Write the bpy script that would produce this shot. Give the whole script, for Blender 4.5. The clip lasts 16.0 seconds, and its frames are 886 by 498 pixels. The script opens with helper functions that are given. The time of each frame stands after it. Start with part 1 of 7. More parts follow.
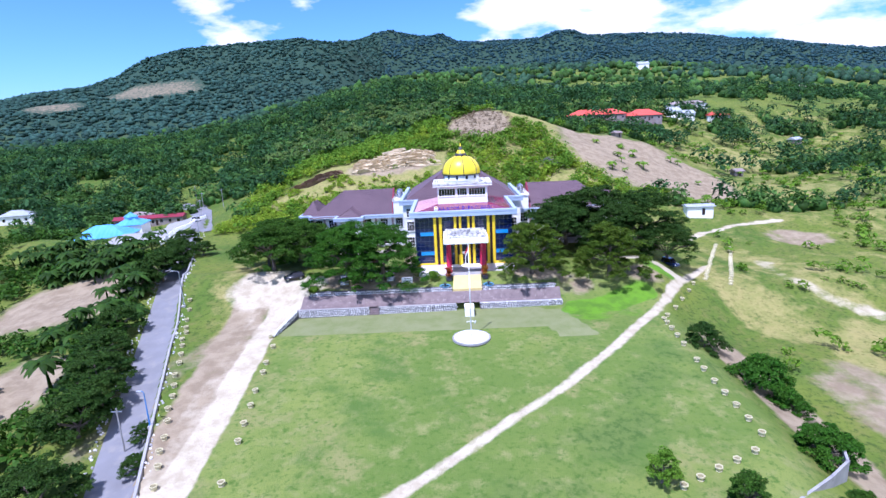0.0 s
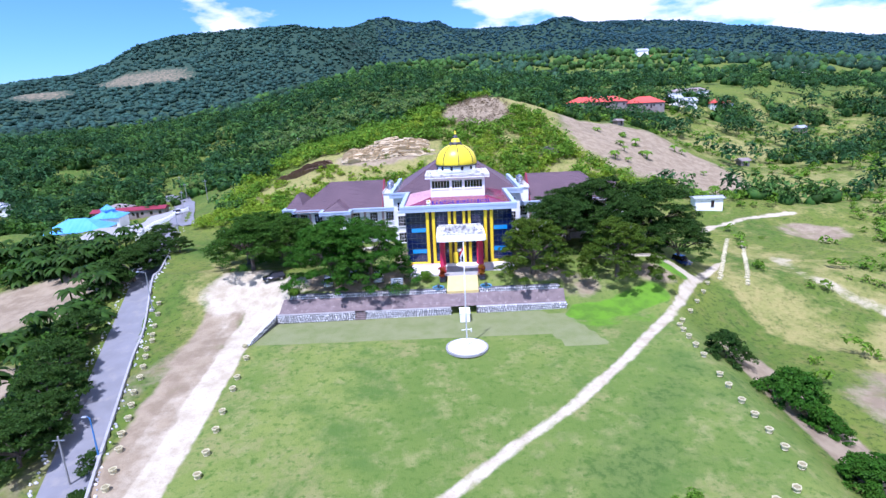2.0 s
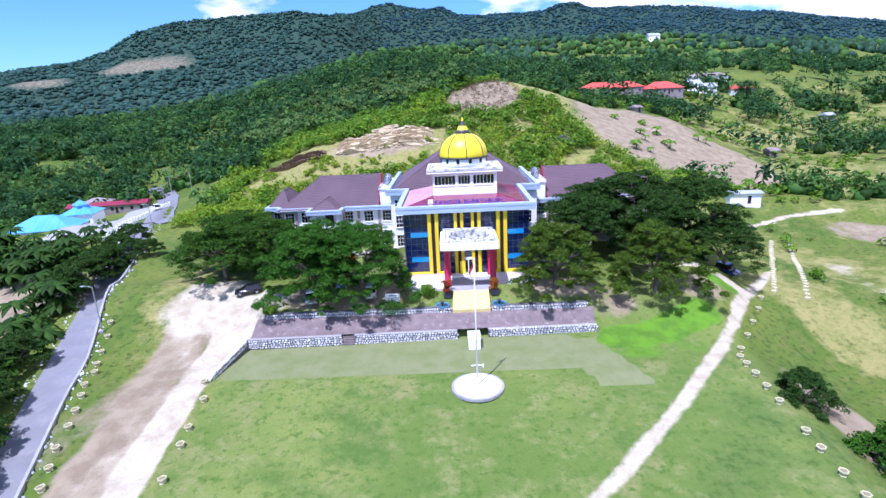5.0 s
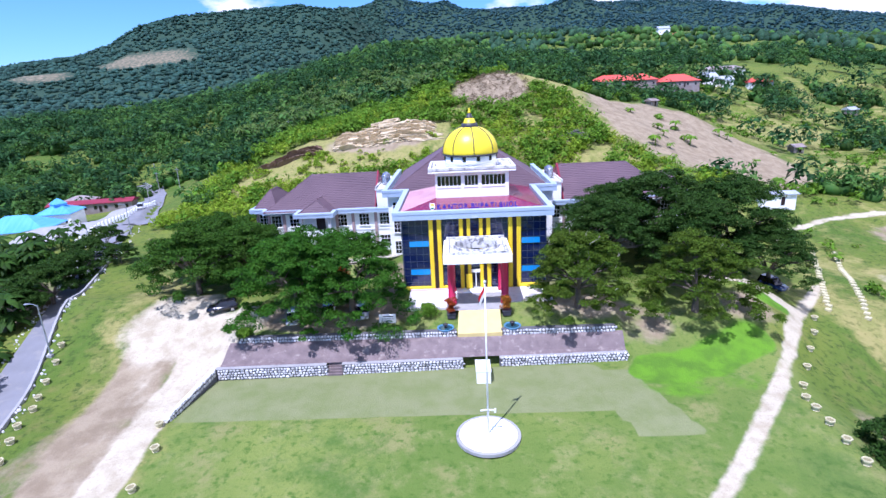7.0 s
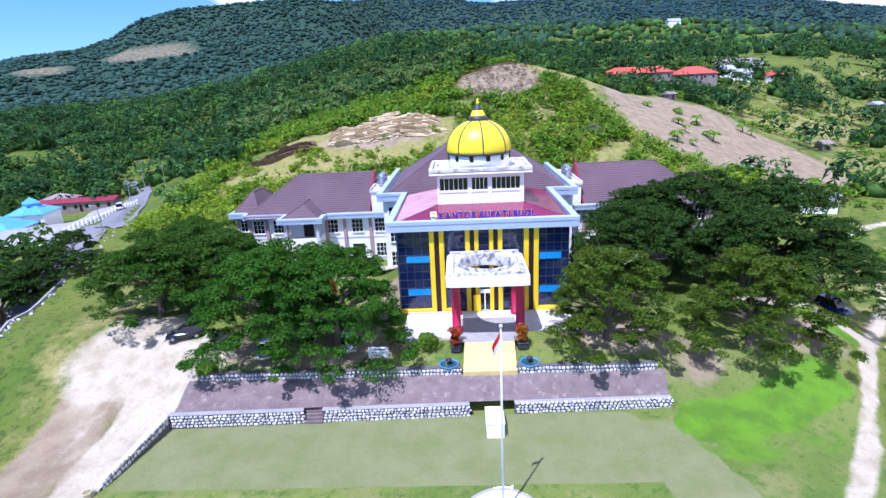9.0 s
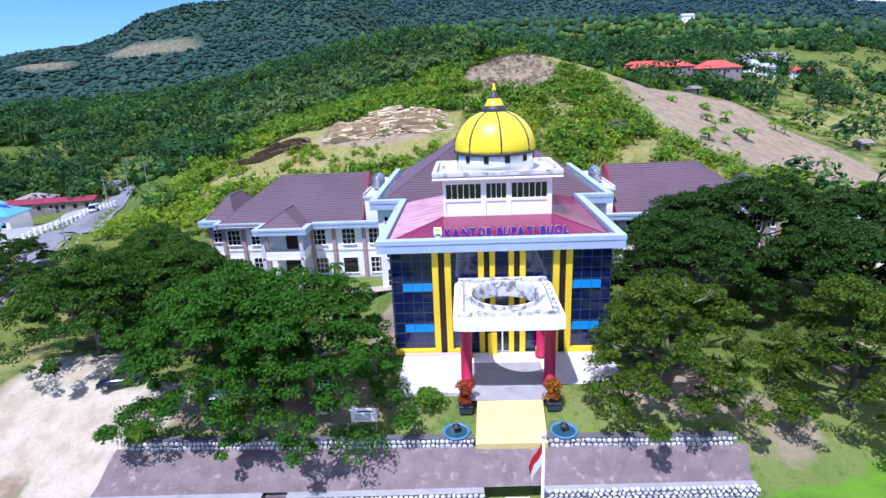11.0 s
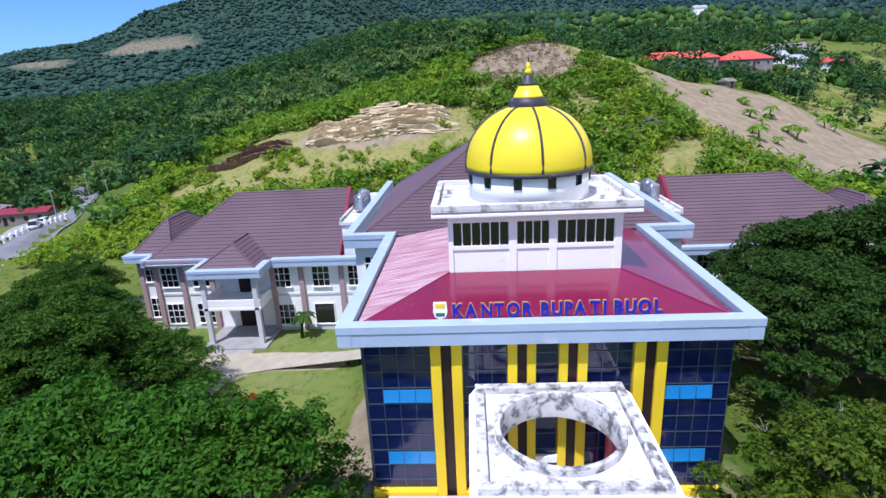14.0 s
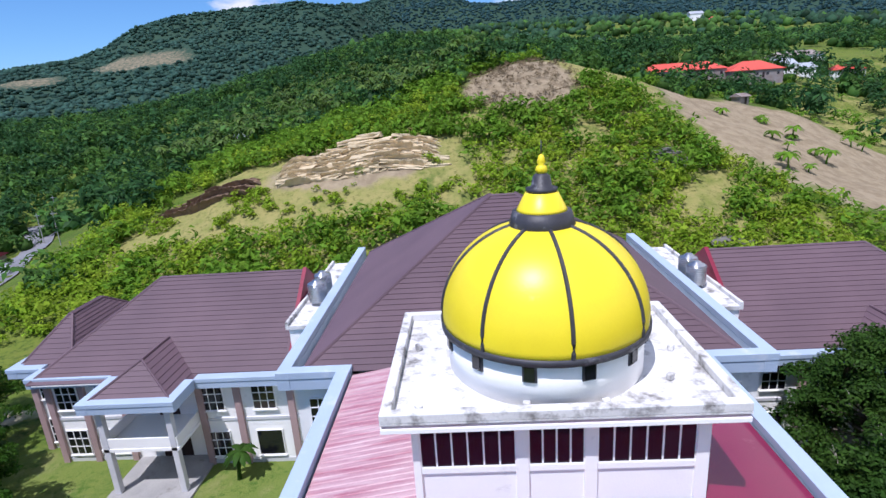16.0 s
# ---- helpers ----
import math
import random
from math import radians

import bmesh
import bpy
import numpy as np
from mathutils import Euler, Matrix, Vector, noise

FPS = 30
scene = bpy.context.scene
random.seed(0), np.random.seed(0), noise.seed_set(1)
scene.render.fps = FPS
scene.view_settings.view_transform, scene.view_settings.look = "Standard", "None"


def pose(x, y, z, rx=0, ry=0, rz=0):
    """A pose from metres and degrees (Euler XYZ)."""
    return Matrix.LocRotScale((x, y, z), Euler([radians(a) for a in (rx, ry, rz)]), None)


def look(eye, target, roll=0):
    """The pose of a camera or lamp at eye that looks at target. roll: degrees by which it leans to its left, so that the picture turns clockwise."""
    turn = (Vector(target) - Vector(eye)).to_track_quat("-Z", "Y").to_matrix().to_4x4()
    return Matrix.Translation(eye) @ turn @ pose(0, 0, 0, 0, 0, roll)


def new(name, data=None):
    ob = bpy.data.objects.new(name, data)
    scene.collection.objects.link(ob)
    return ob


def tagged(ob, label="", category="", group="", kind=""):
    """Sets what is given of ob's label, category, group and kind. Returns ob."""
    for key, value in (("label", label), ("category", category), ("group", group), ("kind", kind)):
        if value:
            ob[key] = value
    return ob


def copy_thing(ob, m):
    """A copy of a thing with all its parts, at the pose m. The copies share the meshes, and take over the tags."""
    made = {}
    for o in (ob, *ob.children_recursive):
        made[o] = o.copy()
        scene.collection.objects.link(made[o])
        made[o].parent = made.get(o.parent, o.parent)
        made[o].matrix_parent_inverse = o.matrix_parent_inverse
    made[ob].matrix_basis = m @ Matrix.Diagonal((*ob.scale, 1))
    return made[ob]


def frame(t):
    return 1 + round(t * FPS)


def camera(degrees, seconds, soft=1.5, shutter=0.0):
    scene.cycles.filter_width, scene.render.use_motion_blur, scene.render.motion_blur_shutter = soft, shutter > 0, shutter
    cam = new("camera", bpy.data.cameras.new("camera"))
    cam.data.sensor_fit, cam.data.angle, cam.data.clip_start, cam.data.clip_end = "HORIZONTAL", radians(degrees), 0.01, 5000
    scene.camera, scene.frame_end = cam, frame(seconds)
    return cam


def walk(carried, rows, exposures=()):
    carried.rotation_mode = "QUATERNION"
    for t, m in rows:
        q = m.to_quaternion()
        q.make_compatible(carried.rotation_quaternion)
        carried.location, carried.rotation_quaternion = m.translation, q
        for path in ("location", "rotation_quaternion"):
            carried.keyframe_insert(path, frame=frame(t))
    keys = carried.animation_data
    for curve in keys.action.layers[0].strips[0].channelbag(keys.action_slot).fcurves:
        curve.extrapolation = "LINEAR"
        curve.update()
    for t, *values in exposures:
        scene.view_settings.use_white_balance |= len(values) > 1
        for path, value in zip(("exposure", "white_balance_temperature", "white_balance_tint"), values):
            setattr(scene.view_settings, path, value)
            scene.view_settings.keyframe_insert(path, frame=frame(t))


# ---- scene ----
cam = camera(79.4, 16.0)
PATH = [
    (0, (-2.239, -112.424, 30.443), (-2.28, -110.478, 29.983), -2.7),
    (0.5, (-2.071, -110.193, 30.322), (-2.104, -108.25, 29.849), -2.8),
    (1, (-1.955, -107.807, 30.2), (-1.983, -105.867, 29.717), -2.8),
    (1.5, (-1.832, -105.403, 30.04), (-1.859, -103.463, 29.551), -2.8),
    (2, (-1.757, -102.934, 29.832), (-1.786, -100.998, 29.333), -2.7),
    (2.5, (-1.79, -100.341, 29.631), (-1.824, -98.406, 29.124), -2.5),
    (3, (-1.85, -97.458, 29.494), (-1.889, -95.525, 28.983), -2.3),
    (3.5, (-1.938, -94.723, 29.32), (-1.977, -92.792, 28.801), -2.5),
    (4, (-1.938, -92.002, 29.176), (-1.979, -90.073, 28.651), -2.6),
    (4.2, (-1.945, -90.882, 29.147), (-1.985, -88.953, 28.619), -2.7),
    (6.5, (-2.036, -77.188, 28.003), (-2.094, -75.266, 27.453), -2.7),
    (7, (-2.122, -74.115, 27.817), (-2.183, -72.194, 27.264), -2.7),
    (7.5, (-2.142, -71.086, 27.621), (-2.206, -69.166, 27.063), -2.8),
    (8, (-2.227, -67.953, 27.444), (-2.294, -66.034, 26.882), -2.7),
    (8.5, (-2.258, -64.783, 27.24), (-2.33, -62.867, 26.673), -2.7),
    (9, (-2.308, -61.622, 26.961), (-2.384, -59.706, 26.391), -2.6),
    (9.2, (-2.355, -60.356, 26.904), (-2.431, -58.439, 26.338), -2.7),
    (11.5, (-3.104, -43.683, 25.169), (-3.204, -41.772, 24.588), -2.4),
    (12, (-3.291, -40.213, 24.959), (-3.394, -38.303, 24.375), -2.6),
    (12.5, (-3.368, -36.875, 24.772), (-3.479, -34.967, 24.183), -2.7),
    (13, (-3.637, -33.384, 24.555), (-3.757, -31.477, 23.962), -2.6),
    (13.5, (-3.941, -30.067, 24.451), (-4.053, -28.158, 23.864), -2.4),
    (14, (-3.882, -26.436, 24.549), (-3.99, -24.527, 23.963), -2.7),
    (14.5, (-3.8, -22.463, 25.285), (-3.905, -20.555, 24.693), -3.1),
    (15, (-3.598, -18.531, 26.395), (-3.696, -16.624, 25.8), -3.2),
    (15.5, (-3.385, -14.782, 27.667), (-3.481, -12.874, 27.073), -3.2),
    (16, (-2.8, -10.372, 28.298), (-2.9, -8.456, 27.739), -3.8),
]
EXPOSURES = ((0, 0.49, 5150, 29), (4, 0.52, 5150, 29), (8, 0.48, 5200, 28), (12.5, 0.26, 5330, 25), (16, 0.04, 5700, 20))
walk(cam, [(t, look(eye, target, roll)) for t, eye, target, roll in PATH], EXPOSURES)

# ---- light ----
SUN_TRAVEL = Vector((4.0, 6.8, -16.2)).normalized()
sun = new("sun", bpy.data.lights.new("sun", "SUN"))
sun.data.energy, sun.data.angle, sun.data.color = 4.9, radians(0.5), (1.0, 0.95, 0.86)
sun.matrix_world = look((-40, -68, 162), Vector((-40, -68, 162)) + SUN_TRAVEL)

world = bpy.data.worlds.new("sky")
scene.world = world
world.use_nodes = True


def build_sky():
    nt = world.node_tree
    nt.nodes.clear()
    n, link = nt.nodes.new, nt.links.new
    sky = n("ShaderNodeTexSky")
    sky.sky_type, sky.sun_disc = "NISHITA", False
    sky.sun_elevation, sky.sun_rotation = radians(64), math.atan2(-4.0, -6.8)
    sky.air_density, sky.dust_density, sky.ozone_density = 1.0, 0.2, 4.0
    tc, mp = n("ShaderNodeTexCoord"), n("ShaderNodeMapping")
    mp.inputs["Scale"].default_value = (3.2, 3.2, 9.0)
    mp.inputs["Location"].default_value = (0.35, 0.2, 0.0)
    mp.inputs["Rotation"].default_value = (0, 0, radians(32))
    link(tc.outputs["Generated"], mp.inputs["Vector"])
    cloud = n("ShaderNodeTexNoise")
    cloud.inputs["Scale"].default_value, cloud.inputs["Detail"].default_value = 1.7, 9
    cloud.inputs["Roughness"].default_value = 0.55
    link(mp.outputs["Vector"], cloud.inputs["Vector"])
    ramp = n("ShaderNodeValToRGB")
    ramp.color_ramp.elements[0].position, ramp.color_ramp.elements[1].position = 0.50, 0.60
    xyz, lean = n("ShaderNodeSeparateXYZ"), n("ShaderNodeMath")
    link(tc.outputs["Generated"], xyz.inputs["Vector"])
    lean.operation = "MULTIPLY_ADD"
    lean.inputs[1].default_value = 0.20
    link(xyz.outputs["X"], lean.inputs[0])
    link(cloud.outputs["Fac"], lean.inputs[2])
    link(lean.outputs[0], ramp.inputs["Fac"])
    deep = n("ShaderNodeMix")
    deep.data_type, deep.blend_type = "RGBA", "MULTIPLY"
    deep.inputs["Factor"].default_value = 1.0
    deep.inputs["B"].default_value = (0.82, 1.15, 1.40, 1)
    link(sky.outputs["Color"], deep.inputs["A"])
    mix = n("ShaderNodeMix")
    mix.data_type = "RGBA"
    mix.inputs["B"].default_value = (9.5, 9.6, 9.8, 1)
    link(ramp.outputs["Color"], mix.inputs["Factor"])
    link(deep.outputs["Result"], mix.inputs["A"])
    bg, out = n("ShaderNodeBackground"), n("ShaderNodeOutputWorld")
    bg.inputs["Strength"].default_value = 0.092
    link(mix.outputs["Result"], bg.inputs["Color"])
    link(bg.outputs["Background"], out.inputs["Surface"])


build_sky()


# ---- materials ----
def material(name, colour, rough=0.7, metal=0.0, second=None, scale=2.0, fine=14.0, bump=0.15, spec=0.4, coat=0.0,
             stain=None, stain_at=0.62, island=0.0, streak=(1, 1, 1)):
    """A surface with two scales of variation between colour and second, stains and fine relief, in metres."""
    m = bpy.data.materials.new(name)
    m.use_nodes = True
    nt = m.node_tree
    n, link = nt.nodes.new, nt.links.new
    bsdf = nt.nodes["Principled BSDF"]
    bsdf.inputs["Roughness"].default_value, bsdf.inputs["Metallic"].default_value = rough, metal
    bsdf.inputs["Specular IOR Level"].default_value, bsdf.inputs["Coat Weight"].default_value = spec, coat
    tc = n("ShaderNodeTexCoord")
    mp = n("ShaderNodeMapping")
    mp.inputs["Scale"].default_value = streak
    link(tc.outputs["Object"], mp.inputs["Vector"])
    big, small = n("ShaderNodeTexNoise"), n("ShaderNodeTexNoise")
    big.inputs["Scale"].default_value, big.inputs["Detail"].default_value = 1 / scale, 5
    small.inputs["Scale"].default_value, small.inputs["Detail"].default_value = fine, 3
    link(mp.outputs["Vector"], big.inputs["Vector"])
    link(mp.outputs["Vector"], small.inputs["Vector"])
    add = n("ShaderNodeMath")
    add.operation = "MULTIPLY_ADD"
    add.inputs[1].default_value = 0.35
    link(small.outputs["Fac"], add.inputs[0])
    link(big.outputs["Fac"], add.inputs[2])
    ramp = n("ShaderNodeMapRange")
    ramp.inputs["From Min"].default_value, ramp.inputs["From Max"].default_value = 0.45, 0.90
    link(add.outputs[0], ramp.inputs["Value"])
    mix = n("ShaderNodeMix")
    mix.data_type = "RGBA"
    c2 = second or tuple(c * 0.75 for c in colour)
    mix.inputs["A"].default_value, mix.inputs["B"].default_value = (*colour, 1), (*c2, 1)
    link(ramp.outputs["Result"], mix.inputs["Factor"])
    top = mix.outputs["Result"]
    if stain:
        st = n("ShaderNodeTexNoise")
        st.inputs["Scale"].default_value, st.inputs["Detail"].default_value = 1.3 / scale, 8
        st.inputs["Roughness"].default_value = 0.65
        mp2 = n("ShaderNodeMapping")
        mp2.inputs["Location"].default_value = (7.3, 2.1, 4.4)
        link(mp.outputs["Vector"], mp2.inputs["Vector"])
        link(mp2.outputs["Vector"], st.inputs["Vector"])
        sr = n("ShaderNodeMapRange")
        sr.inputs["From Min"].default_value, sr.inputs["From Max"].default_value = stain_at - 0.08, stain_at + 0.06
        link(st.outputs["Fac"], sr.inputs["Value"])
        sm = n("ShaderNodeMix")
        sm.data_type = "RGBA"
        sm.inputs["B"].default_value = (*stain, 1)
        link(sr.outputs["Result"], sm.inputs["Factor"])
        link(top, sm.inputs["A"])
        top = sm.outputs["Result"]
    if island:
        info, geo, hsv = n("ShaderNodeObjectInfo"), n("ShaderNodeNewGeometry"), n("ShaderNodeHueSaturation")
        s1, mr = n("ShaderNodeMath"), n("ShaderNodeMapRange")
        s1.operation = "ADD"
        link(info.outputs["Random"], s1.inputs[0])
        link(geo.outputs["Random Per Island"], s1.inputs[1])
        fr = n("ShaderNodeMath")
        fr.operation = "FRACT"
        link(s1.outputs[0], fr.inputs[0])
        mr.inputs["To Min"].default_value, mr.inputs["To Max"].default_value = 1 - island, 1 + island
        link(fr.outputs[0], mr.inputs["Value"])
        link(mr.outputs["Result"], hsv.inputs["Value"])
        link(top, hsv.inputs["Color"])
        top = hsv.outputs["Color"]
    link(top, bsdf.inputs["Base Color"])
    if bump:
        bp = n("ShaderNodeBump")
        bp.inputs["Strength"].default_value, bp.inputs["Distance"].default_value = bump, 0.05
        link(small.outputs["Fac"], bp.inputs["Height"])
        link(bp.outputs["Normal"], bsdf.inputs["Normal"])
    return m


def leaf_material(name, colour, second, island=0.45, through_light=0.25, gloss=0.08):
    """Foliage that lets some light through, varied leaf clump by leaf clump."""
    m = material(name, colour, rough=0.55, second=second, scale=3.0, fine=3.0, bump=0.0, spec=gloss, island=island)
    nt = m.node_tree
    bsdf, out = nt.nodes["Principled BSDF"], nt.nodes["Material Output"]
    tr, mx = nt.nodes.new("ShaderNodeBsdfTranslucent"), nt.nodes.new("ShaderNodeMixShader")
    nt.links.new(bsdf.inputs["Base Color"].links[0].from_socket, tr.inputs["Color"])
    mx.inputs["Fac"].default_value = through_light
    nt.links.new(bsdf.outputs["BSDF"], mx.inputs[1])
    nt.links.new(tr.outputs["BSDF"], mx.inputs[2])
    nt.links.new(mx.outputs["Shader"], out.inputs["Surface"])
    return m


WHITE = material("white_painted_plaster", (0.90, 0.89, 0.87), 0.75, second=(0.85, 0.84, 0.82), scale=3, stain=(0.56, 0.55, 0.53), stain_at=0.70)
CREAM = material("pale_grey_plaster", (0.62, 0.62, 0.64), 0.8, second=(0.52, 0.52, 0.55), scale=2)
SLAB = material("weathered_white_concrete", (0.74, 0.73, 0.71), 0.85, second=(0.56, 0.55, 0.54), scale=1.5, stain=(0.20, 0.19, 0.18), stain_at=0.59)
BLUEGREY = material("blue_grey_fascia_panel", (0.40, 0.49, 0.61), 0.55, second=(0.35, 0.43, 0.54), scale=3, bump=0.05, stain=(0.55, 0.58, 0.62), stain_at=0.68)
REDROOF = material("maroon_metal_roof", (0.21, 0.010, 0.050), 0.18, coat=0.15, second=(0.17, 0.009, 0.042), scale=4, bump=0.03, spec=0.6, stain=(0.34, 0.09, 0.13), stain_at=0.72)
FADED = material("sun_bleached_maroon_metal_roof", (0.34, 0.11, 0.15), 0.30, second=(0.58, 0.42, 0.43), scale=1.2, streak=(0.35, 3.0, 1), bump=0.05, spec=0.6)
TILE = material("purple_brown_roof_tile", (0.135, 0.085, 0.10), 0.6, second=(0.105, 0.066, 0.08), scale=5, fine=8, bump=0.2, island=0.10)
GLASS = material("dark_blue_tinted_glass", (0.006, 0.014, 0.075), 0.05, second=(0.005, 0.010, 0.05), scale=4, bump=0.0, spec=0.7)
GLASSBLUE = material("bright_blue_tinted_glass", (0.02, 0.20, 0.52), 0.12, second=(0.03, 0.26, 0.60), scale=3, bump=0.0, spec=0.7)
WINDOW = material("dark_window_glass", (0.008, 0.008, 0.014), 0.08, bump=0.0, spec=0.7)
MULLION = material("grey_aluminium", (0.13, 0.16, 0.22), 0.4, metal=0.6, bump=0.0)
YELLOW = material("yellow_painted_plaster", (0.85, 0.62, 0.01), 0.55, second=(0.80, 0.56, 0.01), scale=3, bump=0.05)
DOMEYELLOW = material("yellow_painted_dome", (0.84, 0.68, 0.015), 0.38, second=(0.76, 0.60, 0.015), scale=2.5, bump=0.08, stain=(0.70, 0.62, 0.20), stain_at=0.75)
BROWNBLACK = material("dark_brown_panel", (0.028, 0.012, 0.012), 0.5, bump=0.05)
DARK = material("weathered_black_metal", (0.03, 0.028, 0.035), 0.5, second=(0.05, 0.05, 0.06), scale=0.8, stain=(0.20, 0.20, 0.22), stain_at=0.66)
MAGENTA = material("crimson_painted_column", (0.45, 0.015, 0.07), 0.45, second=(0.38, 0.015, 0.06), scale=1.5, bump=0.05)
BLUELETTER = material("blue_sign_letter", (0.018, 0.015, 0.30), 0.35, bump=0.0)
GOLD = material("yellow_letter_edge", (0.75, 0.50, 0.04), 0.4, bump=0.0)
GRIMY = material("mould_stained_white_concrete", (0.68, 0.67, 0.65), 0.9, second=(0.46, 0.45, 0.44), scale=0.8, stain=(0.13, 0.13, 0.13), stain_at=0.56)
TILED = material("pale_tiled_forecourt", (0.74, 0.70, 0.69), 0.6, second=(0.62, 0.56, 0.55), scale=1.0, stain=(0.45, 0.40, 0.38), stain_at=0.66)
PINK = material("faded_pink_kerb_paint", (0.62, 0.36, 0.40), 0.6, second=(0.66, 0.50, 0.52), scale=1.0)
STONE = material("pale_limestone", (0.66, 0.65, 0.64), 0.85, second=(0.44, 0.43, 0.44), scale=0.7, fine=9, bump=0.4, island=0.35)
MORTAR = material("dark_mortar", (0.13, 0.125, 0.13), 0.9, bump=0.4)
PAVE = material("reddish_grey_paving", (0.205, 0.158, 0.150), 0.8, second=(0.135, 0.102, 0.100), scale=1.2, fine=6, bump=0.3, stain=(0.30, 0.25, 0.22), stain_at=0.63)
RAMP = material("yellow_paving", (0.62, 0.50, 0.20), 0.75, second=(0.55, 0.43, 0.17), scale=1, bump=0.2)
CONCRETE = material("grey_concrete", (0.36, 0.35, 0.34), 0.85, second=(0.27, 0.265, 0.26), scale=1.5, fine=8, bump=0.3, stain=(0.20, 0.19, 0.18), stain_at=0.66)
ASPHALT = material("worn_asphalt", (0.21, 0.21, 0.225), 0.85, second=(0.17, 0.17, 0.18), scale=3, fine=10, bump=0.3, stain=(0.24, 0.23, 0.22), stain_at=0.62)
BARK = material("grey_brown_bark", (0.14, 0.11, 0.085), 0.9, second=(0.08, 0.065, 0.05), scale=0.4, fine=9, bump=0.6)
STEEL = material("stainless_steel", (0.55, 0.56, 0.58), 0.25, metal=0.9, bump=0.0)
POLEWHITE = material("white_painted_steel", (0.78, 0.78, 0.78), 0.4, bump=0.0)
GALV = material("galvanised_steel", (0.40, 0.43, 0.47), 0.45, metal=0.5, bump=0.05)
POLEBLUE = material("blue_painted_steel", (0.06, 0.22, 0.55), 0.4, bump=0.0)


# ---- mesh helpers ----
def mesh_object(name, verts, faces, mat, parent=None, label="", smooth=False):
    me = bpy.data.meshes.new(name)
    me.from_pydata([tuple(v) for v in verts], [], faces)
    me.materials.append(mat)
    if smooth:
        me.polygons.foreach_set("use_smooth", [True] * len(me.polygons))
    ob = new(name, me)
    ob.parent = parent
    if label:
        ob["label"] = label
    return ob


def part(name, bm, mat, parent, label="", smooth=False):
    """Links a bmesh as one mesh object under a thing or under a part."""
    me = bpy.data.meshes.new(name)
    bmesh.ops.recalc_face_normals(bm, faces=bm.faces)
    bm.to_mesh(me)
    bm.free()
    me.materials.append(mat)
    if smooth:
        me.polygons.foreach_set("use_smooth", [True] * len(me.polygons))
    ob = new(name, me)
    ob.parent = parent
    if label:
        ob["label"] = label
    return ob


def thing(name, at, label, category, group="", kind=""):
    ob = new(name)
    ob.matrix_world = at if isinstance(at, Matrix) else pose(*at)
    return tagged(ob, label, category, group, kind)


def box(bm, x0, x1, y0, y1, z0, z1, bevel=0.0, m=None):
    made = bmesh.ops.create_cube(bm, size=1.0)["verts"]
    for v in made:
        v.co = Vector((x0 + (v.co.x + 0.5) * (x1 - x0), y0 + (v.co.y + 0.5) * (y1 - y0), z0 + (v.co.z + 0.5) * (z1 - z0)))
    if bevel:
        es = list({e for v in made for e in v.link_edges})
        r = bmesh.ops.bevel(bm, geom=es, offset=bevel, segments=1, affect="EDGES")
        made = r["verts"]
    if m is not None:
        bmesh.ops.transform(bm, matrix=m, verts=list(made))
    return made


def lathe(bm, profile, segments=24, centre=(0, 0, 0), cap=True):
    """Turns (radius, height) pairs round the upright axis."""
    rings = []
    for r, z in profile:
        rings.append([bm.verts.new((centre[0] + r * math.cos(2 * math.pi * i / segments),
                                    centre[1] + r * math.sin(2 * math.pi * i / segments), centre[2] + z)) for i in range(segments)])
    for a, b in zip(rings, rings[1:]):
        for i in range(segments):
            j = (i + 1) % segments
            bm.faces.new((a[i], a[j], b[j], b[i]))
    if cap:
        bm.faces.new(rings[0][::-1])
        bm.faces.new(rings[-1])


def tube(bm, points, radii, segments=8):
    rings = []
    for k, (p, r) in enumerate(zip(points, radii)):
        p = Vector(p)
        a, b = Vector(points[max(k - 1, 0)]), Vector(points[min(k + 1, len(points) - 1)])
        q = (b - a).to_track_quat("Z", "Y")
        rings.append([bm.verts.new(p + q @ Vector((r * math.cos(2 * math.pi * i / segments), r * math.sin(2 * math.pi * i / segments), 0))) for i in range(segments)])
    for a, b in zip(rings, rings[1:]):
        for i in range(segments):
            j = (i + 1) % segments
            bm.faces.new((a[i], a[j], b[j], b[i]))
    bm.faces.new(rings[0][::-1])
    bm.faces.new(rings[-1])


def prism(bm, outline, z0, z1):
    """An upright block over a plan outline."""
    low = [bm.verts.new((x, y, z0)) for x, y in outline]
    top = [bm.verts.new((x, y, z1)) for x, y in outline]
    k = len(outline)
    for i in range(k):
        j = (i + 1) % k
        bm.faces.new((low[i], low[j], top[j], top[i]))
    bm.faces.new(low[::-1])
    bm.faces.new(top)


def rotated_box(bm, x, y, z, sx, sy, sz, rz=0.0, bevel=0.0):
    """A box that stands on (x, y, z)."""
    return box(bm, -sx / 2, sx / 2, -sy / 2, sy / 2, 0, sz, bevel, pose(x, y, z, 0, 0, rz))


# ---- the land ----
def sm(a, b, v):
    t = np.clip((v - a) / (b - a), 0, 1)
    return t * t * (3 - 2 * t)


